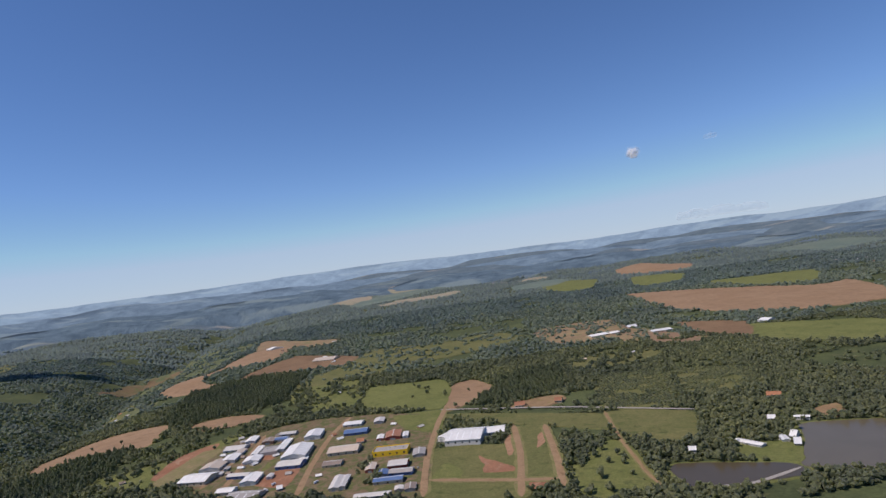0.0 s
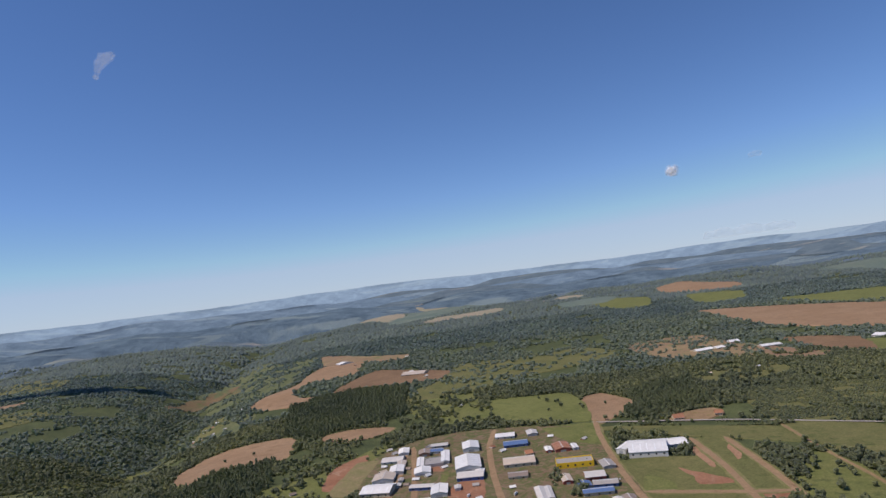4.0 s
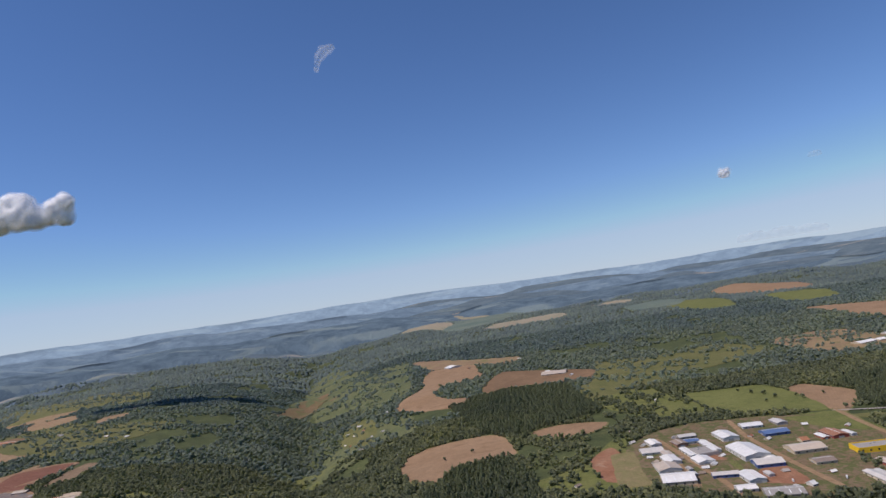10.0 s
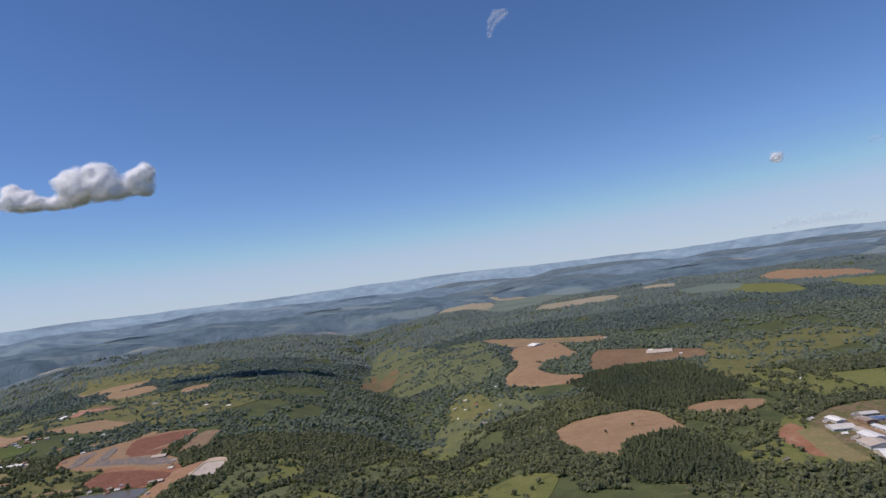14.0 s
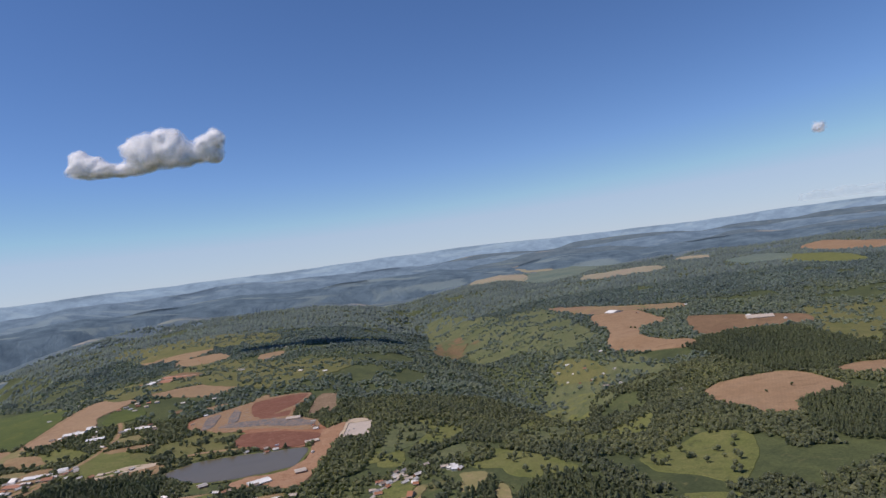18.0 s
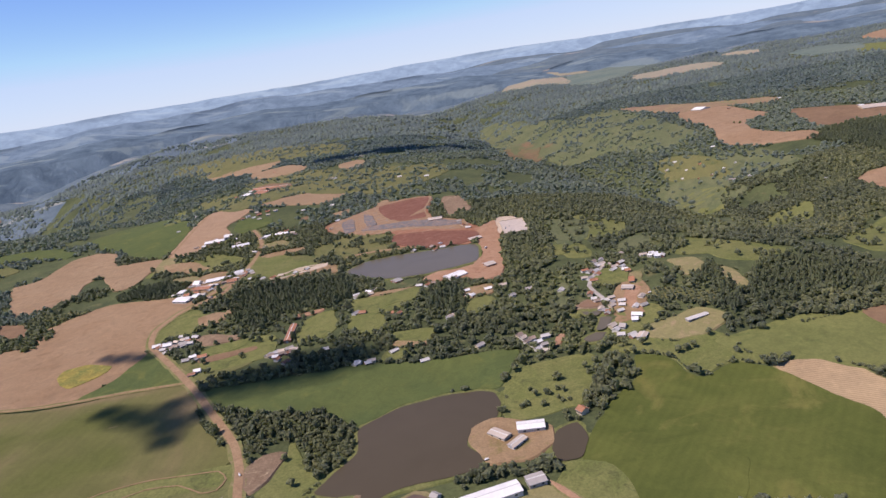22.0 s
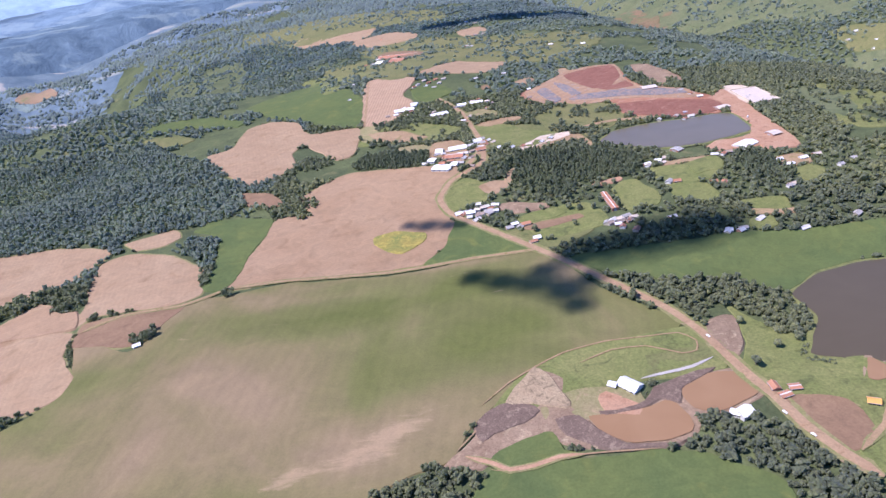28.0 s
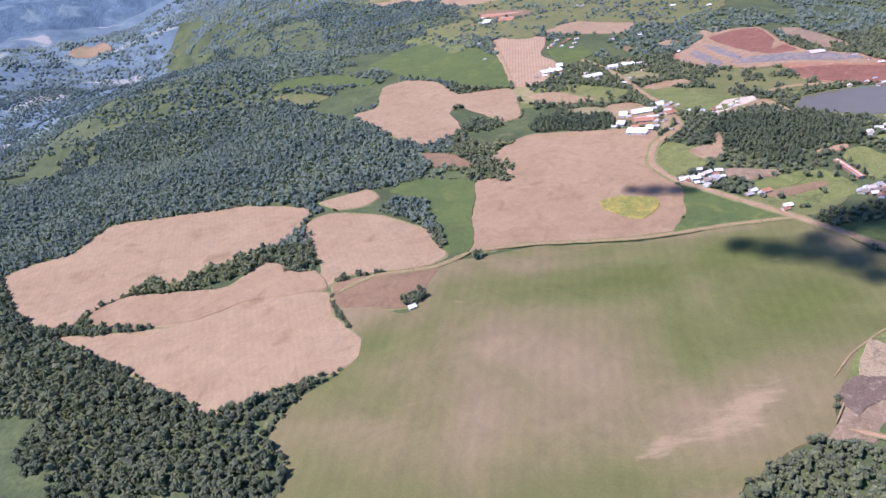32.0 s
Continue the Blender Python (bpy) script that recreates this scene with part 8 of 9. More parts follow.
house(-171, 495, -12, 3.5, 2.9, 1.3, "brownroof", "brick")
house(-161, 538, 33, 3.5, 3.3, 1.3, "whiteroof", "cream")
house(-157, 548, 67, 4.4, 3.5, 1.3, "greyroof", "white")
house(-164, 468, -10, 4.7, 3.3, 1.3, "whiteroof", "white")
house(-170, 459, -15, 3.8, 3.2, 1.3, "brownroof", "brick")
house(-123, 441, -3, 4.0, 3.5, 1.3, "greyroof", "white")
house(-100, 428, 9, 3.7, 2.9, 1.3, "whiteroof", "brick")
house(-58, 534, -17, 4.1, 3.3, 1.3, "whiteroof", "cream")
house(-35, 516, 46, 5.2, 3.0, 1.3, "palegrey", "brick")
house(-185, 582, 39, 5.1, 2.8, 1.3, "creamroof", "brick")
house(-190, 495, 41, 5.3, 3.4, 1.3, "creamroof", "white")
house(-190, 552, 29, 4.2, 3.5, 1.3, "palegrey", "white")
house(-144, 488, 35, 4.6, 3.0, 1.3, "whiteroof", "white")
house(-156, 473, 51, 4.6, 3.4, 1.3, "whiteroof", "white")
house(-106, 524, 39, 3.4, 3.4, 1.3, "tileroof", "white")
house(-99, 511, 38, 5.2, 3.5, 1.3, "whiteroof", "cream")


# ---------------------------------------------------------------- woods
def crown_forms(kinds, level, tall, spiky, seed):
    """Uneven crowns of radius 1, base at 0: a few templates that the woods repeat at all sizes and turns."""
    rnd = random.Random(seed)
    forms = []
    for k in range(kinds):
        bm = bmesh.new()
        bmesh.ops.create_icosphere(bm, subdivisions=level, radius=1.0)
        shift = Vector((rnd.uniform(0, 50), rnd.uniform(0, 50), rnd.uniform(0, 50)))
        for v in bm.verts:
            d = v.co.normalized()
            lump = noise.noise(d * 1.5 + shift) * 0.38 + noise.noise(d * 3.7 + shift) * 0.22 + rnd.uniform(-spiky, spiky)
            v.co = d * (1 + lump)
            if tall > 1.3:
                v.co.x *= 1 - 0.28 * d.z
                v.co.y *= 1 - 0.28 * d.z
            v.co.z = (v.co.z + 0.95) * tall
        bm.verts.index_update()
        forms.append((np.array([v.co[:] for v in bm.verts]), np.array([[v.index for v in f.verts] for f in bm.faces])))
        bm.free()
    return forms


def plant(name, label, forms, x, y, radius, rise, material, smooth=False):
    """One mesh of many crowns that stand on the land."""
    rng = np.random.default_rng(len(x) + 17)
    pick = rng.integers(0, len(forms), len(x))
    all_v, all_t, base = [], [], 0
    z = height(x, y)
    for k, (fv, ft) in enumerate(forms):
        at = np.nonzero(pick == k)[0]
        if not len(at):
            continue
        a = rng.uniform(0, 2 * np.pi, len(at))
        c, s = np.cos(a)[:, None], np.sin(a)[:, None]
        r = radius[at][:, None]
        vx = (fv[None, :, 0] * c - fv[None, :, 1] * s) * r * rng.uniform(0.85, 1.2, (len(at), 1)) + x[at][:, None]
        vy = (fv[None, :, 0] * s + fv[None, :, 1] * c) * r + y[at][:, None]
        vz = fv[None, :, 2] * r * rng.uniform(0.8, 1.25, (len(at), 1)) + z[at][:, None] + rise[at][:, None]
        all_v.append(np.stack([vx, vy, vz], 2).reshape(-1, 3))
        all_t.append((ft[None] + (np.arange(len(at)) * len(fv))[:, None, None]).reshape(-1, 3) + base)
        base += len(at) * len(fv)
    return tagged(new(name, big_mesh(name, np.concatenate(all_v), np.concatenate(all_t), material, smooth)), label, "forest", kind="stuff")


def scatter(x0, x1, y0, y1, step, seed):
    rng = np.random.default_rng(seed)
    x, y = np.meshgrid(np.arange(x0, x1, step), np.arange(y0, y1, step))
    x, y = x.ravel(), y.ravel()
    return x + rng.uniform(-0.48, 0.48, len(x)) * step, y + rng.uniform(-0.48, 0.48, len(x)) * step, rng.uniform(0, 1, len(x))


def cover(x, y, tall=False):
    """How thickly trees stand, 0 to 1; tall: the planted stands alone."""
    stands, groves = np.zeros(len(x), bool), np.zeros(len(x), bool)
    for line in STANDS:
        stands |= inside(line, x, y)
    for line in GROVES:
        groves |= inside(line, x, y)
    wood = 0.5 * value_noise(x, y, 90, 1) + 0.32 * value_noise(x, y, 34, 2) + 0.18 * value_noise(x, y, 13, 5)
    dense = 0.06 * ease(480, 620, y) + 0.05 * ease(900, 1300, y) - 0.07 * ease(-1560, -1680, x) - 0.09 * ease(-640, -740, x) * ease(680, 760, y) * ease(1500, 1300, y) * ease(-1300, -1200, x)
    d = ease(0.38, 0.47, wood + dense)
    # gardens and paddocks among the village trees
    d = d * (1 - 0.42 * ease(-1020, -960, x) * ease(-560, -620, x) * ease(520, 470, y) * ease(330, 360, y))
    for line in SPARSE:
        d = np.where(inside(line, x, y), 0.04 * d + (0.22 + 0.68 * ease(520, 640, y)) * (value_noise(x, y, 11, 8) > 0.8 - 0.30 * ease(520, 700, y)) * ease(0.5 - 0.3 * ease(520, 700, y), 0.66 - 0.18 * ease(520, 700, y), value_noise(x, y, 40, 9)), d)
    d = np.where(stands, 1.0 if tall else 0.0, np.where(groves, 0.97, 0.0 if tall else d))
    if tall:
        d = np.where(stands, 1.0, 0.0)
    for line in CLEAR + PLANTED:
        d = d * ~inside(line, x, y)
    for line in THICKETS:
        d = np.where(inside(line, x, y), 0.0 if tall else 0.97, d)
    return d


def leaf_lumps(kinds, seed):
    """Small eight-sided tufts, no two alike."""
    rnd = random.Random(seed)
    tips = [(1, 0, 0), (0, 1, 0), (-1, 0, 0), (0, -1, 0), (0, 0, 1), (0, 0, -1)]
    faces = np.array([(0, 1, 4), (1, 2, 4), (2, 3, 4), (3, 0, 4), (1, 0, 5), (2, 1, 5), (3, 2, 5), (0, 3, 5)])
    return [(np.array([[c * rnd.uniform(0.7, 1.35) + rnd.uniform(-0.28, 0.28) for c in q] for q in tips]), faces) for k in range(kinds)]


def clumped(forms, seed, many, tall=1.0, spread=0.8):
    """Crowns heaped from smaller tufts of leaves round a core."""
    rnd = random.Random(seed)
    out = []
    for k in range(9):
        vs, ts, base = [], [], 0
        for j in range(many):
            v, f = forms[rnd.randrange(len(forms))]
            a, up = rnd.uniform(0, 6.28), rnd.uniform(-0.35, 1.0)
            r = 0.0 if j == 0 else spread * math.sqrt(max(0.05, 1 - up * up)) * rnd.uniform(0.75, 1.1)
            s = 0.8 if j == 0 else rnd.uniform(0.34, 0.58) * (1.0 if many < 12 else 0.8)
            turn = np.array(Euler((rnd.uniform(0, 6), rnd.uniform(0, 6), rnd.uniform(0, 6))).to_matrix())
            vs.append((v @ turn.T * s + (r * math.cos(a), r * math.sin(a), 0.8 if j == 0 else 0.8 + 0.75 * up)) * (1, 1, tall))
            ts.append(f + base)
            base += len(v)
        out.append((np.concatenate(vs), np.concatenate(ts)))
    return out


TUFTS = leaf_lumps(14, 21)
FORMS_MID = crown_forms(10, 1, 1.0, 0.24, 5)
FORMS_NEAR = clumped(TUFTS, 3, 13)
FORMS_PAIR = clumped(TUFTS, 8, 6)
FORMS_FEW, FORMS_THIN = clumped(TUFTS, 12, 3), clumped(TUFTS, 14, 2)
for x0, x1, y0, y1, many, step in ((-1350, -1080, 190, 345, 4, 3.1), (-1080, -700, 190, 345, 4, 3.1), (-700, -450, 230, 345, 2, 3.8), (-1750, -1150, 345, 420, 2, 3.3), (-1150, -750, 345, 420, 2, 3.1),
                                   (-750, -400, 345, 420, 2, 3.4), (-1750, -1350, 280, 345, 2, 3.6), (-400, 500, 310, 420, 2, 3.8)):
    x, y, luck = scatter(x0, x1, y0, y1, step, int(-x0 + y0))
    keep = luck < cover(x, y)
    x, y = x[keep], y[keep]
    size = 1.3 + 1.5 * np.random.default_rng(4).uniform(0, 1, len(x)) ** 2.2
    plant("woodland", "dense dark green broadleaf woodland with uneven crowns", FORMS_NEAR if many == 4 else FORMS_PAIR, x, y, size * step / 3.1, size * 0.1, LEAVES)
for x0, x1 in ((-1800, -1150), (-1150, -750), (-750, -350), (-350, 600)):
    x, y, luck = scatter(x0, x1, 420, 760, 3.6, int(-x0) + 3)
    keep = luck < cover(x, y)
    x, y = x[keep], y[keep]
    size = 1.65 + 1.4 * np.random.default_rng(5).uniform(0, 1, len(x)) ** 1.6
    # the western hill wood takes the greens with haze painted in
    plant("woodland", "dark green broadleaf woodland with uneven crowns", FORMS_FEW, x, y, size, size * 0.0, LEAVES_HAZE if x1 < -1000 else LEAVES)
for x0, x1 in ((-2300, -900), (-900, 0), (0, 1100)):
    x, y, luck = scatter(x0, x1, 760, 1600, 6.6, int(x1 + 5000))
    keep = luck < cover(x, y)
    x, y = x[keep], y[keep]
    size = 2.5 + 1.7 * np.random.default_rng(6).uniform(0, 1, len(x)) ** 1.5
    # deep and far crowns get the bluer leaf colour, haze painted in
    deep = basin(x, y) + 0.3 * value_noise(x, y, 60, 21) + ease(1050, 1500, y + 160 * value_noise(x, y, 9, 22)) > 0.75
    plant("woodland", "dark green woodland on the valley slopes", FORMS_THIN, x[~deep], y[~deep], size[~deep], size[~deep] * -0.45, LEAVES_HAZE)
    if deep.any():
        plant("far_woods", "dark green woods down in the wide valley, haze blue in their colour", FORMS_THIN, x[deep], y[deep], size[deep], size[deep] * -0.45, LEAVES_FAR_HAZE)
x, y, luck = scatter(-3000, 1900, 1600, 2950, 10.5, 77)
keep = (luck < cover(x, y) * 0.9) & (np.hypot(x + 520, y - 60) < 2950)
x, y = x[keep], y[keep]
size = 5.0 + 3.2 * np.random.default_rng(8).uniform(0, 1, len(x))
plant("far_woods", "dark green far woods with haze blue put into their colour", TUFTS, x, y, size, size * -0.3, LEAVES_FAR_HAZE, True)

FORMS_TALL = clumped(TUFTS, 17, 6, 1.7, 0.6)
x, y, luck = scatter(-1300, 500, 240, 900, 3.4, 31)
keep = luck < cover(x, y, True)
x, y = x[keep], y[keep]
size = 1.35 + 0.5 * np.random.default_rng(9).uniform(0, 1, len(x))
plant("plantation", "close dark green stand of tall planted trees", FORMS_TALL, x, y, size, size * 0.5, LEAVES_PINE)

# bushes along field edges and roads
hx, hy = [], []
for line in CLEAR:
    c = line.mean(0)
    if c[1] > 700 or len(line) < 12:
        continue
    way = np.roll(line, -1, 0) - line
    out = np.column_stack([way[:, 1], -way[:, 0]]) / np.maximum(np.linalg.norm(way, axis=1), 1e-6)[:, None]
    side = np.sign(np.sum(line[:, 0] * np.roll(line[:, 1], -1) - np.roll(line[:, 0], -1) * line[:, 1]))
    for s in (0.0, 0.5):
        q = line + way * s + out * side * (1.2 + 1.6 * value_noise(line[:, 0], line[:, 1], 5, s))[:, None]
        keep = value_noise(q[:, 0], q[:, 1], 26, 12) * 0.7 + value_noise(q[:, 0], q[:, 1], 4, 6) * 0.3 > 0.66
        hx.append(q[keep, 0])
        hy.append(q[keep, 1])
hx, hy = np.concatenate(hx), np.concatenate(hy)
free = np.ones(len(hx), bool)
for line in CLEAR:
    free &= ~inside(line, hx, hy)
free &= (np.abs(hy - 388) > 13) | (hx < -1150) | (hx > -935)  # no bushes on the open track between the fields
hx, hy = hx[free], hy[free]
plant("hedge_bushes", "loose line of low green bushes along field edges", FORMS_PAIR, hx, hy, 0.45 + 0.75 * value_noise(hx, hy, 3, 9), hx * 0, LEAVES)

# orchard rows
for line in PLANTED:
    lo, hi = line.min(0), line.max(0)
    x, y = np.meshgrid(np.arange(lo[0], hi[0], 2.6), np.arange(lo[1], hi[1], 3.4))
    x, y = x.ravel() + np.random.default_rng(3).uniform(-0.4, 0.4, x.size), y.ravel() + np.random.default_rng(2).uniform(-0.4, 0.4, y.size)
    keep = inside(line, x, y) & (value_noise(x, y, 12, 2) > 0.3)
    x, y = x[keep], y[keep]
    plant("orchard", "rows of low green orchard trees", FORMS_MID, x, y, 0.9 + 0.3 * value_noise(x, y, 3, 1), x * 0, LEAVES)


# ---------------------------------------------------------------- single trees in the meadows
def tree_model(seed):
    rnd = random.Random(seed)
    thing = tagged(new("tree"), "single broadleaf tree with a dark green rounded crown in a meadow", "tree", "meadow trees")
    bm = bmesh.new()
    bmesh.ops.create_cone(bm, cap_ends=True, segments=7, radius1=0.26, radius2=0.13, depth=2.6, matrix=Matrix.Translation((0, 0, 0.8)))
    for k in range(3):
        a = k * 2.1 + rnd.uniform(-0.4, 0.4)
        bmesh.ops.create_cone(bm, cap_ends=True, segments=5, radius1=0.11, radius2=0.05, depth=1.6,
                              matrix=pose(0.5 * math.cos(a), 0.5 * math.sin(a), 2.2, 0, 40, math.degrees(a)))
    part("trunk", bm, BARK, thing)
    bm = bmesh.new()
    for k in range(9):
        a, r = rnd.uniform(0, 6.28), (0.0 if k == 0 else rnd.uniform(0.6, 1.25))
        made = bmesh.ops.create_icosphere(bm, subdivisions=2, radius=1.0)["verts"]
        size, at = (1.25 if k == 0 else rnd.uniform(0.65, 0.95)), Vector((r * math.cos(a), r * math.sin(a), 3.1 if k == 0 else rnd.uniform(2.2, 3.8)))
        for v in made:
            d = v.co.normalized()
            v.co = at + d * size * (1 + 0.35 * noise.noise(d * 2.1 + Vector((seed, k, 0))) + rnd.uniform(-0.13, 0.13))
    part("crown", bm, LEAVES, thing)
    return thing


models = [tree_model(k) for k in range(5)]
x, y, luck = scatter(-1150, 250, 215, 640, 8.0, 55)
here = np.zeros(len(x), bool)
for line in SPARSE:
    here |= inside(line, x, y)
for line in CLEAR + PLANTED + GROVES + STANDS:
    here &= ~inside(line, x, y)
here &= luck < 0.22
spots = list(zip(x[here], y[here], luck[here]))[:290]
for k, (px, py, l) in enumerate(spots):
    m = pose(px, py, float(height(px, py)) - 0.1, 0, 0, l * 4000) @ Matrix.Scale(0.7 + 0.6 * ((l * 997) % 1), 4)
    if k < 5:
        models[k].matrix_world = m
    else:
        copy = copy_thing(models[k % 5], m)
        copy.matrix_world = m


for k, (px, py) in enumerate(((-47, 673), (-46, 618), (-31, 650), (-32, 629), (-15, 613), (8, 619), (-15, 624), (-34, 647), (-41, 657), (-6, 564), (-345, 600), (-320, 605), (-352, 1000), (-350, 985))):
    m = pose(px, py, float(height(px, py)) + 0.1, 0, 0, k * 71) @ Matrix.Scale(0.75 + 0.09 * (k % 5), 4)
    copy = copy_thing(models[k % 5], m)
    copy.matrix_world = m
    tagged(copy, "lone dark tree standing in an open field", "tree", "field trees")


# ---------------------------------------------------------------- vehicles on the roads and yards
TYRE = plain_material("tyre_rubber", (0.03, 0.03, 0.03), 0.9, 0.2, 0.1)
CAR_PAINT = {"white": plain_material("white_car_paint", (0.80, 0.80, 0.79), 0.3), "red": plain_material("red_car_paint", (0.42, 0.05, 0.04), 0.3), "silver": plain_material("silver_car_paint", (0.45, 0.46, 0.47), 0.3)}


def vehicle(cx, cy, turn, paint, long):
    """A car, or with long a box lorry, at the scale of the houses."""
    name = "lorry" if long else "car"
    thing = tagged(new(name), "%s %s parked on bare earth" % (paint, "box lorry" if long else "hatchback car"), name, "vehicles")
    thing.matrix_world = pose(cx, cy, float(height(cx, cy)) + 0.95, 0, 0, turn)
    a = 2.0 if long else 1.05
    part("body", box_bm(-a, a, -0.42, 0.42, 0.16, 0.5 if not long else 0.36, 0.08), CAR_PAINT[paint], thing)
    if long:
        part("cargo_box", box_bm(-a, a * 0.45, -0.45, 0.45, 0.38, 1.4, 0.03), CAR_PAINT["white"], thing)
        part("cab", box_bm(a * 0.5, a, -0.42, 0.42, 0.37, 1.1, 0.1), CAR_PAINT[paint], thing)
    else:
        cab = part("cabin", prism_bm([(-0.36, 0.5), (0.36, 0.5), (0.3, 0.76), (-0.3, 0.76)], -a * 0.6, a * 0.35), CAR_PAINT[paint], thing)
        part("windscreen", prism_bm([(-0.3, 0.53), (0.3, 0.53), (0.26, 0.73), (-0.26, 0.73)], a * 0.35, a * 0.37), GLASS_DARK, cab)
    for x in (-0.62, 0.62):
        for y in (-0.4, 0.4):
            bm = bmesh.new()
            bmesh.ops.create_cone(bm, cap_ends=True, segments=12, radius1=0.17, radius2=0.17, depth=0.12, matrix=pose(x * a, y, 0.17, 90))
            part("wheel", bm, TYRE, thing)
    return thing

vehicle(-873.0, 290.6, -60, "white", False)
vehicle(-861.6, 238.5, -70, "white", False)
vehicle(-856.7, 225.9, -60, "white", False)
vehicle(-793.5, 221.5, 80, "red", True)
vehicle(-795.8, 225.7, 70, "red", False)
vehicle(-758.1, 280.7, 20, "white", False)
vehicle(-764.5, 247.5, -20, "white", True)
vehicle(-99.2, 415.1, 60, "white", True)
vehicle(-128.4, 422.2, 70, "white", True)
vehicle(195.3, 420.0, 10, "silver", False)
vehicle(-645.2, 421.3, 30, "white", False)
vehicle(-742.4, 574.2, 70, "white", True)
vehicle(-782.8, 608.7, 10, "white", True)
vehicle(-33.6, 417.2, 80, "silver", False)
vehicle(-47.2, 402.0, 10, "white", True)
vehicle(-131.0, 412.8, -40, "white", True)


# ---------------------------------------------------------------- clouds, low cumulus that drift over the valley
def cloud(label, lumps, base, flat=0.55, layers=(("core", 0.78, "core", 3.2), ("mantle", 0.9, "thick", 3.4), ("veil", 1.02, "edge", 3.6), ("fringe", 1.12, "wisp", 3.8)), fine=1.0):
    """Heaped lumps (x, y, z, radius) grown into one skin round a base point; a ragged veil hangs about the core."""
    thing = tagged(new("cloud"), label, "cloud", "clouds")
    thing.location = base
    for name, grow, kind, cell in layers:
        bm = bmesh.new()
        for k, (x, y, z, r) in enumerate(lumps):
            made = bmesh.ops.create_icosphere(bm, subdivisions=4, radius=1.0)["verts"]
            for v in made:
                d = v.co.normalized()
                q = d * 1.2 + Vector((k * 3.7, k * 1.3, grow))
                lump = 0.30 * noise.noise(q) + 0.17 * noise.noise(q * 2.3) + 0.07 * noise.noise(q * 5.1) + 0.03 * noise.noise(q * 10.0)
                v.co = Vector((x, y, z)) + d * r * grow * (1 + lump)
                if v.co.z < 0:
                    v.co.z *= flat
        ob = part(name, bm, CLOUD[kind], thing)
        skin = ob.modifiers.new("skin", "REMESH")
        skin.mode, skin.voxel_size, skin.use_smooth_shade = "VOXEL", cell * fine, True
    return thing


def heap(seed, count, rx, ry, rz, size):
    rnd = random.Random(seed)
    return [(rnd.gauss(0, rx * 0.45), rnd.gauss(0, ry * 0.45), rnd.uniform(0, rz), size * rnd.uniform(0.6, 1.15)) for k in range(count)]


cloud("long white heaped cumulus cloud with a flat base",
      [(-140, 0, 12, 26), (-150, 5, 30, 18), (-118, 0, 8, 24), (-95, -5, 0, 20), (-70, 0, -6, 18), (-45, 4, -2, 20), (-20, 0, 8, 26), (-38, 5, 30, 26), (-8, -6, 26, 34),
       (20, 4, 38, 32), (32, -4, 22, 34), (52, 0, 12, 26), (78, 5, 12, 18), (102, 0, 24, 24), (118, -3, 36, 18), (108, 5, 6, 18)], (-1142, 1249, 402))
PUFF = (("core", 0.62, "edge", 3.0), ("mantle", 0.85, "edge", 3.0), ("veil", 1.05, "wisp", 3.2), ("fringe", 1.3, "faint", 3.4))
cloud("small round white cloud", heap(4, 7, 15, 12, 15, 15), (726, 2307, 428), 0.55, PUFF)
cloud("faint small wisp of cloud", heap(6, 4, 16, 10, 8, 9), (884, 2014, 418), 0.55, (("fringe", 1.1, "faint", 3.4),))
cloud("low pale bank of far cumulus above the skyline", [(-230, 0, 2, 26), (-190, 0, 5, 30), (-150, 10, 8, 34), (-110, 0, 4, 30), (-70, 0, 3, 26), (-30, 0, 6, 30), (10, 8, 10, 34), (55, 0, 6, 32), (100, 0, 4, 28), (150, 0, 8, 34), (195, 5, 5, 30), (235, 0, 2, 24)], (1600, 3640, 206), 0.3, (("fringe", 1.2, "faint", 4.0),), 1.6)
cloud("thin torn wisp of cloud", [(5, 0, 12, 4), (9, 1, 14, 3.4), (1, 0, 8, 3.4), (-1, 0, 3, 2.6), (-3, 0, -3, 2), (13, 0, 15, 2.2)], (-402, 559, 366), 1.0, (("veil", 0.95, "faint", 3.0), ("fringe", 1.3, "faint", 3.4)), 0.45)
SHADING = (("core", 0.72, "thick", 3.4), ("mantle", 0.98, "edge", 3.4), ("veil", 1.25, "wisp", 3.6), ("fringe", 1.55, "wisp", 3.8))
cloud("white cumulus cloud that shades the fields", [(0, 0, 5, 17), (-26, -3, 4, 14), (26, 4, 4, 16), (44, 6, 3, 13), (-42, -8, 2, 10), (8, 10, 3, 11)], (-1158, 317, 420), 0.55, SHADING)
cloud("torn white cumulus cloud over the fields", [(0, 0, 3, 11), (-18, 4, 2, 9), (14, -12, 2, 10), (18, -28, 2, 7), (-34, 12, 2, 7), (6, 10, 2, 7), (30, -4, 1, 7)], (-1226, 288, 420), 0.5, SHADING)
cloud("small torn white cloud over a field", [(0, 0, 2, 7), (14, -3, 2, 6), (-13, 3, 2, 5), (24, -6, 1, 4)], (-1288, 378, 420), 0.5, SHADING)



# ---------------------------------------------------------------- an airliner's wing, placed and shaped to fit the camera's view at nine seconds
def enamel(name, colour, rough=0.3):
    return plain_material(name, colour, rough, 0.5, 0.06, 2.0)


WING_GREY, WING_WHITE, WING_ORANGE = enamel("wing_pale_grey_paint", (0.90, 0.88, 0.81)), enamel("winglet_white_paint", (0.87, 0.87, 0.86)), enamel("winglet_orange_paint", (0.80, 0.235, 0.012))
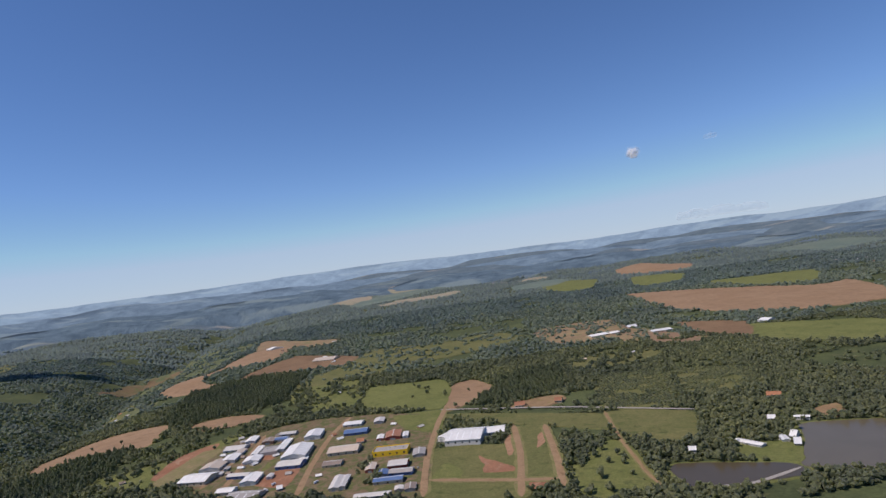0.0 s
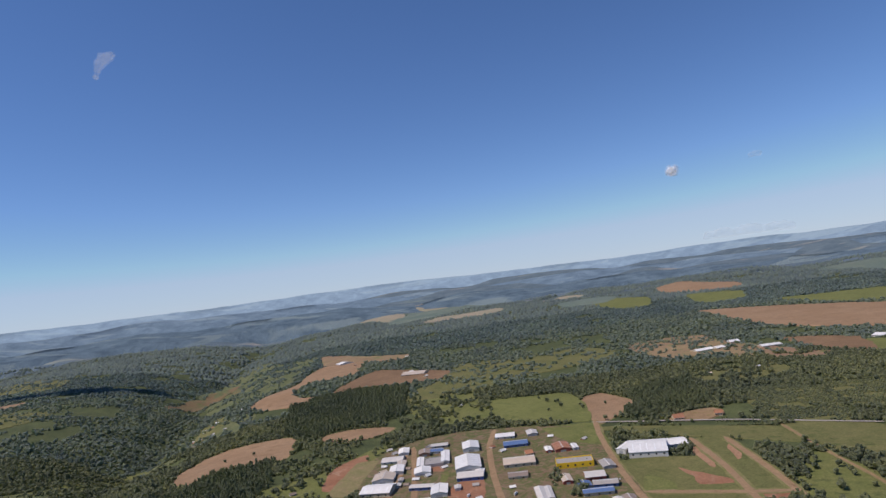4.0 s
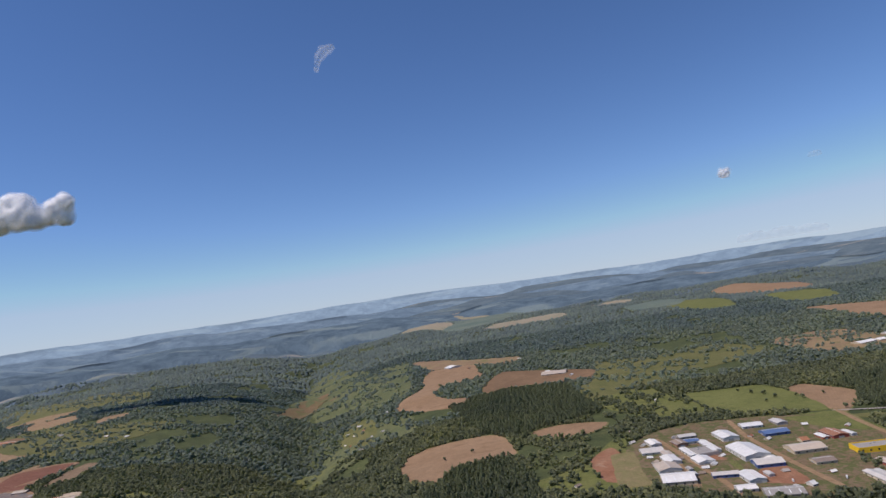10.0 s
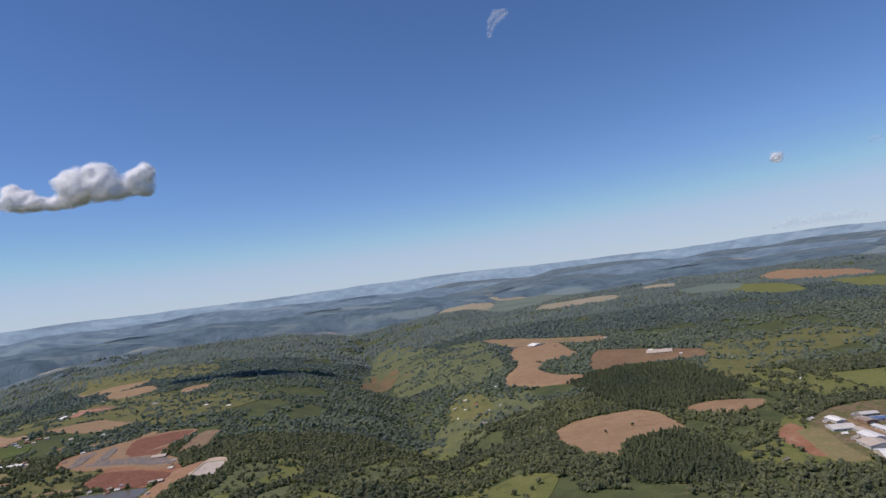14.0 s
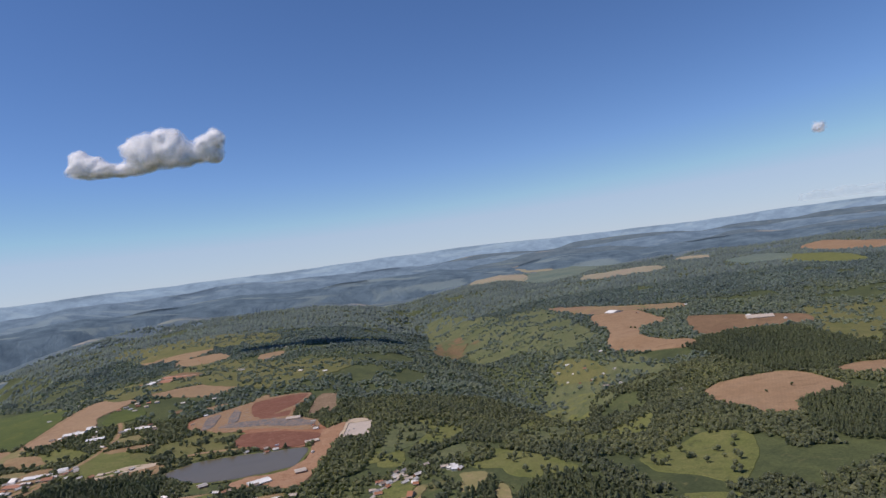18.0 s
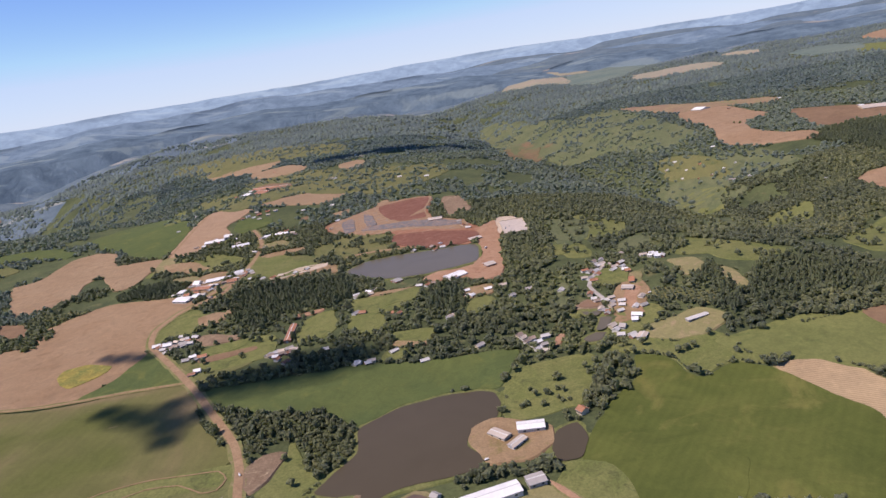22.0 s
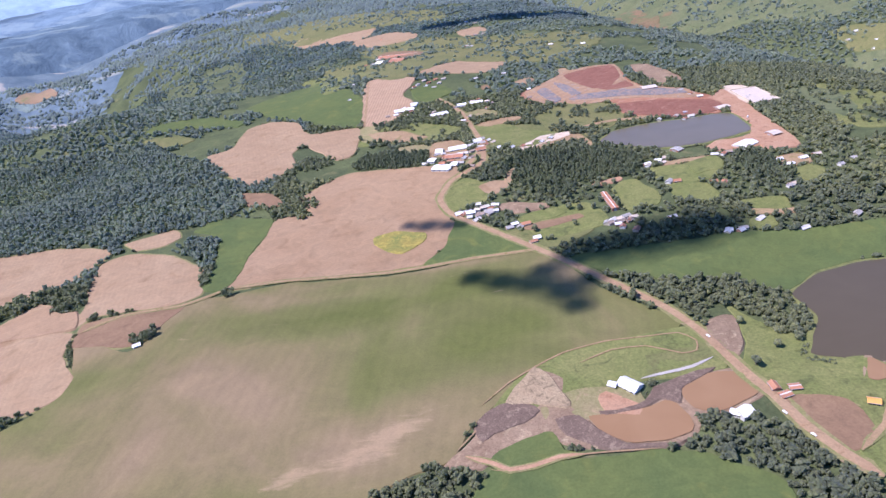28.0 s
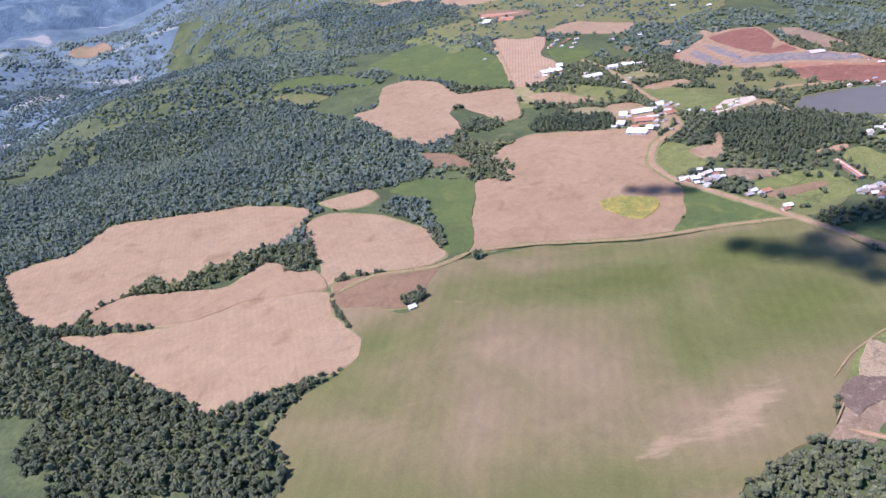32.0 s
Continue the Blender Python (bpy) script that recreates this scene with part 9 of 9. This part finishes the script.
WING_SILVER, WING_DARK = enamel("winglet_silver_grey_paint", (0.42, 0.42, 0.42)), plain_material("dark_seam", (0.035, 0.035, 0.045), 0.6, 0.3, 0.1)
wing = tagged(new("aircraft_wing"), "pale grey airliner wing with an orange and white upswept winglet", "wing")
# the camera's own pose at nine seconds; nothing holds the wing up
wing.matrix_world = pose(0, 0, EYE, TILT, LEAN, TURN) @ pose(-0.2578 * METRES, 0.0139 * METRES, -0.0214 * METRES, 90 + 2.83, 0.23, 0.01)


def deck(d):
    """How high the wing's skin lies at that span."""
    return -1.2 + 0.1125 * d


def nose(d):
    # edge points fitted to the outline in the camera's view
    return float(np.interp(d, (3.2, 7.6, 9.0, 11.0, 13.8, 14.8), (-7.15, -5.22, -4.60, -3.72, -3.08, -2.86)))


def tail(d):
    return -2.74 + 0.154 * (d - 6.6)


def flap_line(d):
    """Where the flap meets the wing."""
    return -3.39 + 0.305 * (d - 4.94)


def skin_bm(spans, front, back, thick, lift=0.0):
    """A lofted skin between two edges: rounded nose, thin tail."""
    bm = bmesh.new()
    rings = []
    for d in spans:
        a, b, y = front(d), back(d), deck(d) + lift
        ring = []
        for s, up in ((0.0, -0.25), (0.015, 0.05), (0.06, 0.3), (0.2, 0.45), (0.5, 0.35), (1.0, 0.0), (1.0, -0.06), (0.5, -0.6), (0.15, -0.75), (0.03, -0.5)):
            ring.append(bm.verts.new((a + (b - a) * s, y + (up - 0.2) * thick * (b - a) * 0.5, -d)))
        rings.append(ring)
    for p, q in zip(rings, rings[1:]):
        for k in range(len(p)):
            bm.faces.new((p[k], p[(k + 1) % len(p)], q[(k + 1) % len(p)], q[k]))
    bm.faces.new(rings[0])
    bm.faces.new(rings[-1][::-1])
    bmesh.ops.recalc_face_normals(bm, faces=bm.faces[:])
    return bm


def smooth_part(ob):
    ob.data.polygons.foreach_set("use_smooth", [True] * len(ob.data.polygons))
    ob.data.set_sharp_from_angle(angle=radians(35))
    return ob


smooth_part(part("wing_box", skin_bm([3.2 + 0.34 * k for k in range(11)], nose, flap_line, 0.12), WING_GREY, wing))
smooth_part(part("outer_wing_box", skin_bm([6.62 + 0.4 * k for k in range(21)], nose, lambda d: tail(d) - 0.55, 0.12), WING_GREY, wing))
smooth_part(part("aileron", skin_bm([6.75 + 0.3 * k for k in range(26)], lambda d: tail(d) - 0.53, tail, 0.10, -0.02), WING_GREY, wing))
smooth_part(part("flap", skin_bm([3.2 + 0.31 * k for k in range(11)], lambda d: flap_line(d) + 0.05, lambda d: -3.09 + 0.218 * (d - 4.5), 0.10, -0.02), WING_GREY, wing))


def seam(name, line, wide, d0, d1, lift, material=WING_DARK):
    """A thin strip along the span."""
    bm = bmesh.new()
    rows = [[bm.verts.new((line(d) + s, deck(d) + lift, -d)) for s in (-wide / 2, wide / 2)] for d in np.linspace(d0, d1, 14)]
    for p, q in zip(rows, rows[1:]):
        bm.faces.new((p[0], p[1], q[1], q[0]))
    bmesh.ops.solidify(bm, geom=bm.faces[:], thickness=0.006)
    return part(name, bm, material, wing)


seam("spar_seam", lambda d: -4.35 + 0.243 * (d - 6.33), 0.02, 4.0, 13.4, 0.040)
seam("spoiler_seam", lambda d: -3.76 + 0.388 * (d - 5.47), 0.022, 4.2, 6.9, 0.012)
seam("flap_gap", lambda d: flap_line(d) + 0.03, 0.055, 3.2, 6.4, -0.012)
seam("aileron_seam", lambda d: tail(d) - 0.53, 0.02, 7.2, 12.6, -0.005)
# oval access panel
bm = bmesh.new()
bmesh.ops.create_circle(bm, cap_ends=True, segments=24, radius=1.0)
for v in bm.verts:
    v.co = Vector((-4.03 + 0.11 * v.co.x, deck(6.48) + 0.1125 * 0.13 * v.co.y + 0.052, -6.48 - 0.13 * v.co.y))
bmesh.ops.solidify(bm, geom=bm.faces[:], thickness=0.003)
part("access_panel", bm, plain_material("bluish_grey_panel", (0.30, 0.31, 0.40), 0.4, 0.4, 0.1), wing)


def winglet_bm():
    """The upswept tip as a thick curved blade; each face takes the paint of its place on it."""
    front = ((-2.62, 0.46, 14.3), (-2.25, 0.76, 14.7), (-2.0, 1.20, 15.0), (-1.64, 1.80, 15.1), (-1.24, 2.39, 15.2), (-0.85, 2.94, 15.3))
    back = ((-1.44, 0.42, 14.4), (-1.22, 0.72, 14.8), (-1.08, 1.22, 15.05), (-0.92, 1.60, 15.15), (-0.65, 2.34, 15.25), (-0.42, 3.01, 15.35))
    a, b = rounded3(front, 190), rounded3(back, 190)
    bm = bmesh.new()
    n, m = len(a), 100
    sides = []
    for off in (-1, 1):
        rows = []
        for i in range(n):
            row = []
            for j in range(m + 1):
                s = j / m
                p = Vector(a[i]).lerp(Vector(b[i]), s)
                p.z = -p.z - off * 0.10 * (1 - i / n * 0.6) * math.sqrt(max(s, 0.0)) * (1 - s) * 1.4
                row.append(bm.verts.new(p))
            rows.append(row)
        sides.append(rows)
    for rows in sides:
        for i in range(n - 1):
            for j in range(m):
                f = bm.faces.new((rows[i][j], rows[i][j + 1], rows[i + 1][j + 1], rows[i + 1][j]))
                s, h = (j + 0.5) / m, (i + 0.5) / (n - 1)
                f.material_index = livery(s, h)
    bmesh.ops.remove_doubles(bm, verts=bm.verts[:], dist=0.0005)
    bmesh.ops.recalc_face_normals(bm, faces=bm.faces[:])
    return bm


def rounded3(points, count):
    p = np.array(points)
    k = np.linspace(0, len(p) - 1, count)
    return np.column_stack([np.interp(k, range(len(p)), p[:, c]) for c in range(3)])


def livery(s, h):
    """0 white, 1 orange, 2 silver: bands and a disc, by chord s and height h."""
    if s < 0.05:
        return 0
    if h < 0.36 - 0.35 * (s - 0.55) ** 2 * (1 if s < 0.55 else -0.6):
        return 1
    if h > 0.93:
        return 1
    if h > 0.86 - 0.16 * s:
        return 2 if s < 0.72 or h > 0.79 else 1
    if ((s - 0.62) / 0.27) ** 2 + ((h - 0.655) / 0.105) ** 2 < 1:
        return 1
    ring = math.hypot((s - 1.0) / 1.0, (h - 0.76) / 0.30)
    if 0.62 < ring < 1.0 and h < 0.76:
        return 2
    if 0.45 < h < 0.55 and s < (0.55 - h) * 4.2:
        return 1
    return 0


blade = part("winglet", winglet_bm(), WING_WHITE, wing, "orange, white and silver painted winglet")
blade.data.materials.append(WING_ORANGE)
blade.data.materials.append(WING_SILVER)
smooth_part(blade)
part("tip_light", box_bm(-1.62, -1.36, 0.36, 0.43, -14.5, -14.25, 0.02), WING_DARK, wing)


def fairing_bm():
    bm = bmesh.new()
    rings = []
    for k in range(15):
        s = k / 14
        x = -5.2 + s * 2.99
        top = float(np.interp(x, (-5.2, -2.86, -2.21), (-0.60, -0.64, -0.785)))
        low = float(np.interp(x, (-5.2, -3.4, -2.21), (-0.90, -0.925, -0.885)))
        wide = 0.20 * (1 - s) ** 0.5 + 0.05
        ring = []
        for a in np.linspace(0, 2 * math.pi, 20, endpoint=False):
            c, u = math.cos(a), math.sin(a)
            ring.append(bm.verts.new((x, (top + low) / 2 + (top - low) / 2 * math.copysign(abs(u) ** 0.6, u), -5.1 + wide * math.copysign(abs(c) ** 0.6, c))))
        rings.append(ring)
    for p, q in zip(rings, rings[1:]):
        for j in range(20):
            bm.faces.new((p[j], p[(j + 1) % 20], q[(j + 1) % 20], q[j]))
    bm.faces.new(rings[0])
    bm.faces.new(rings[-1][::-1])
    bmesh.ops.recalc_face_normals(bm, faces=bm.faces[:])
    return bm


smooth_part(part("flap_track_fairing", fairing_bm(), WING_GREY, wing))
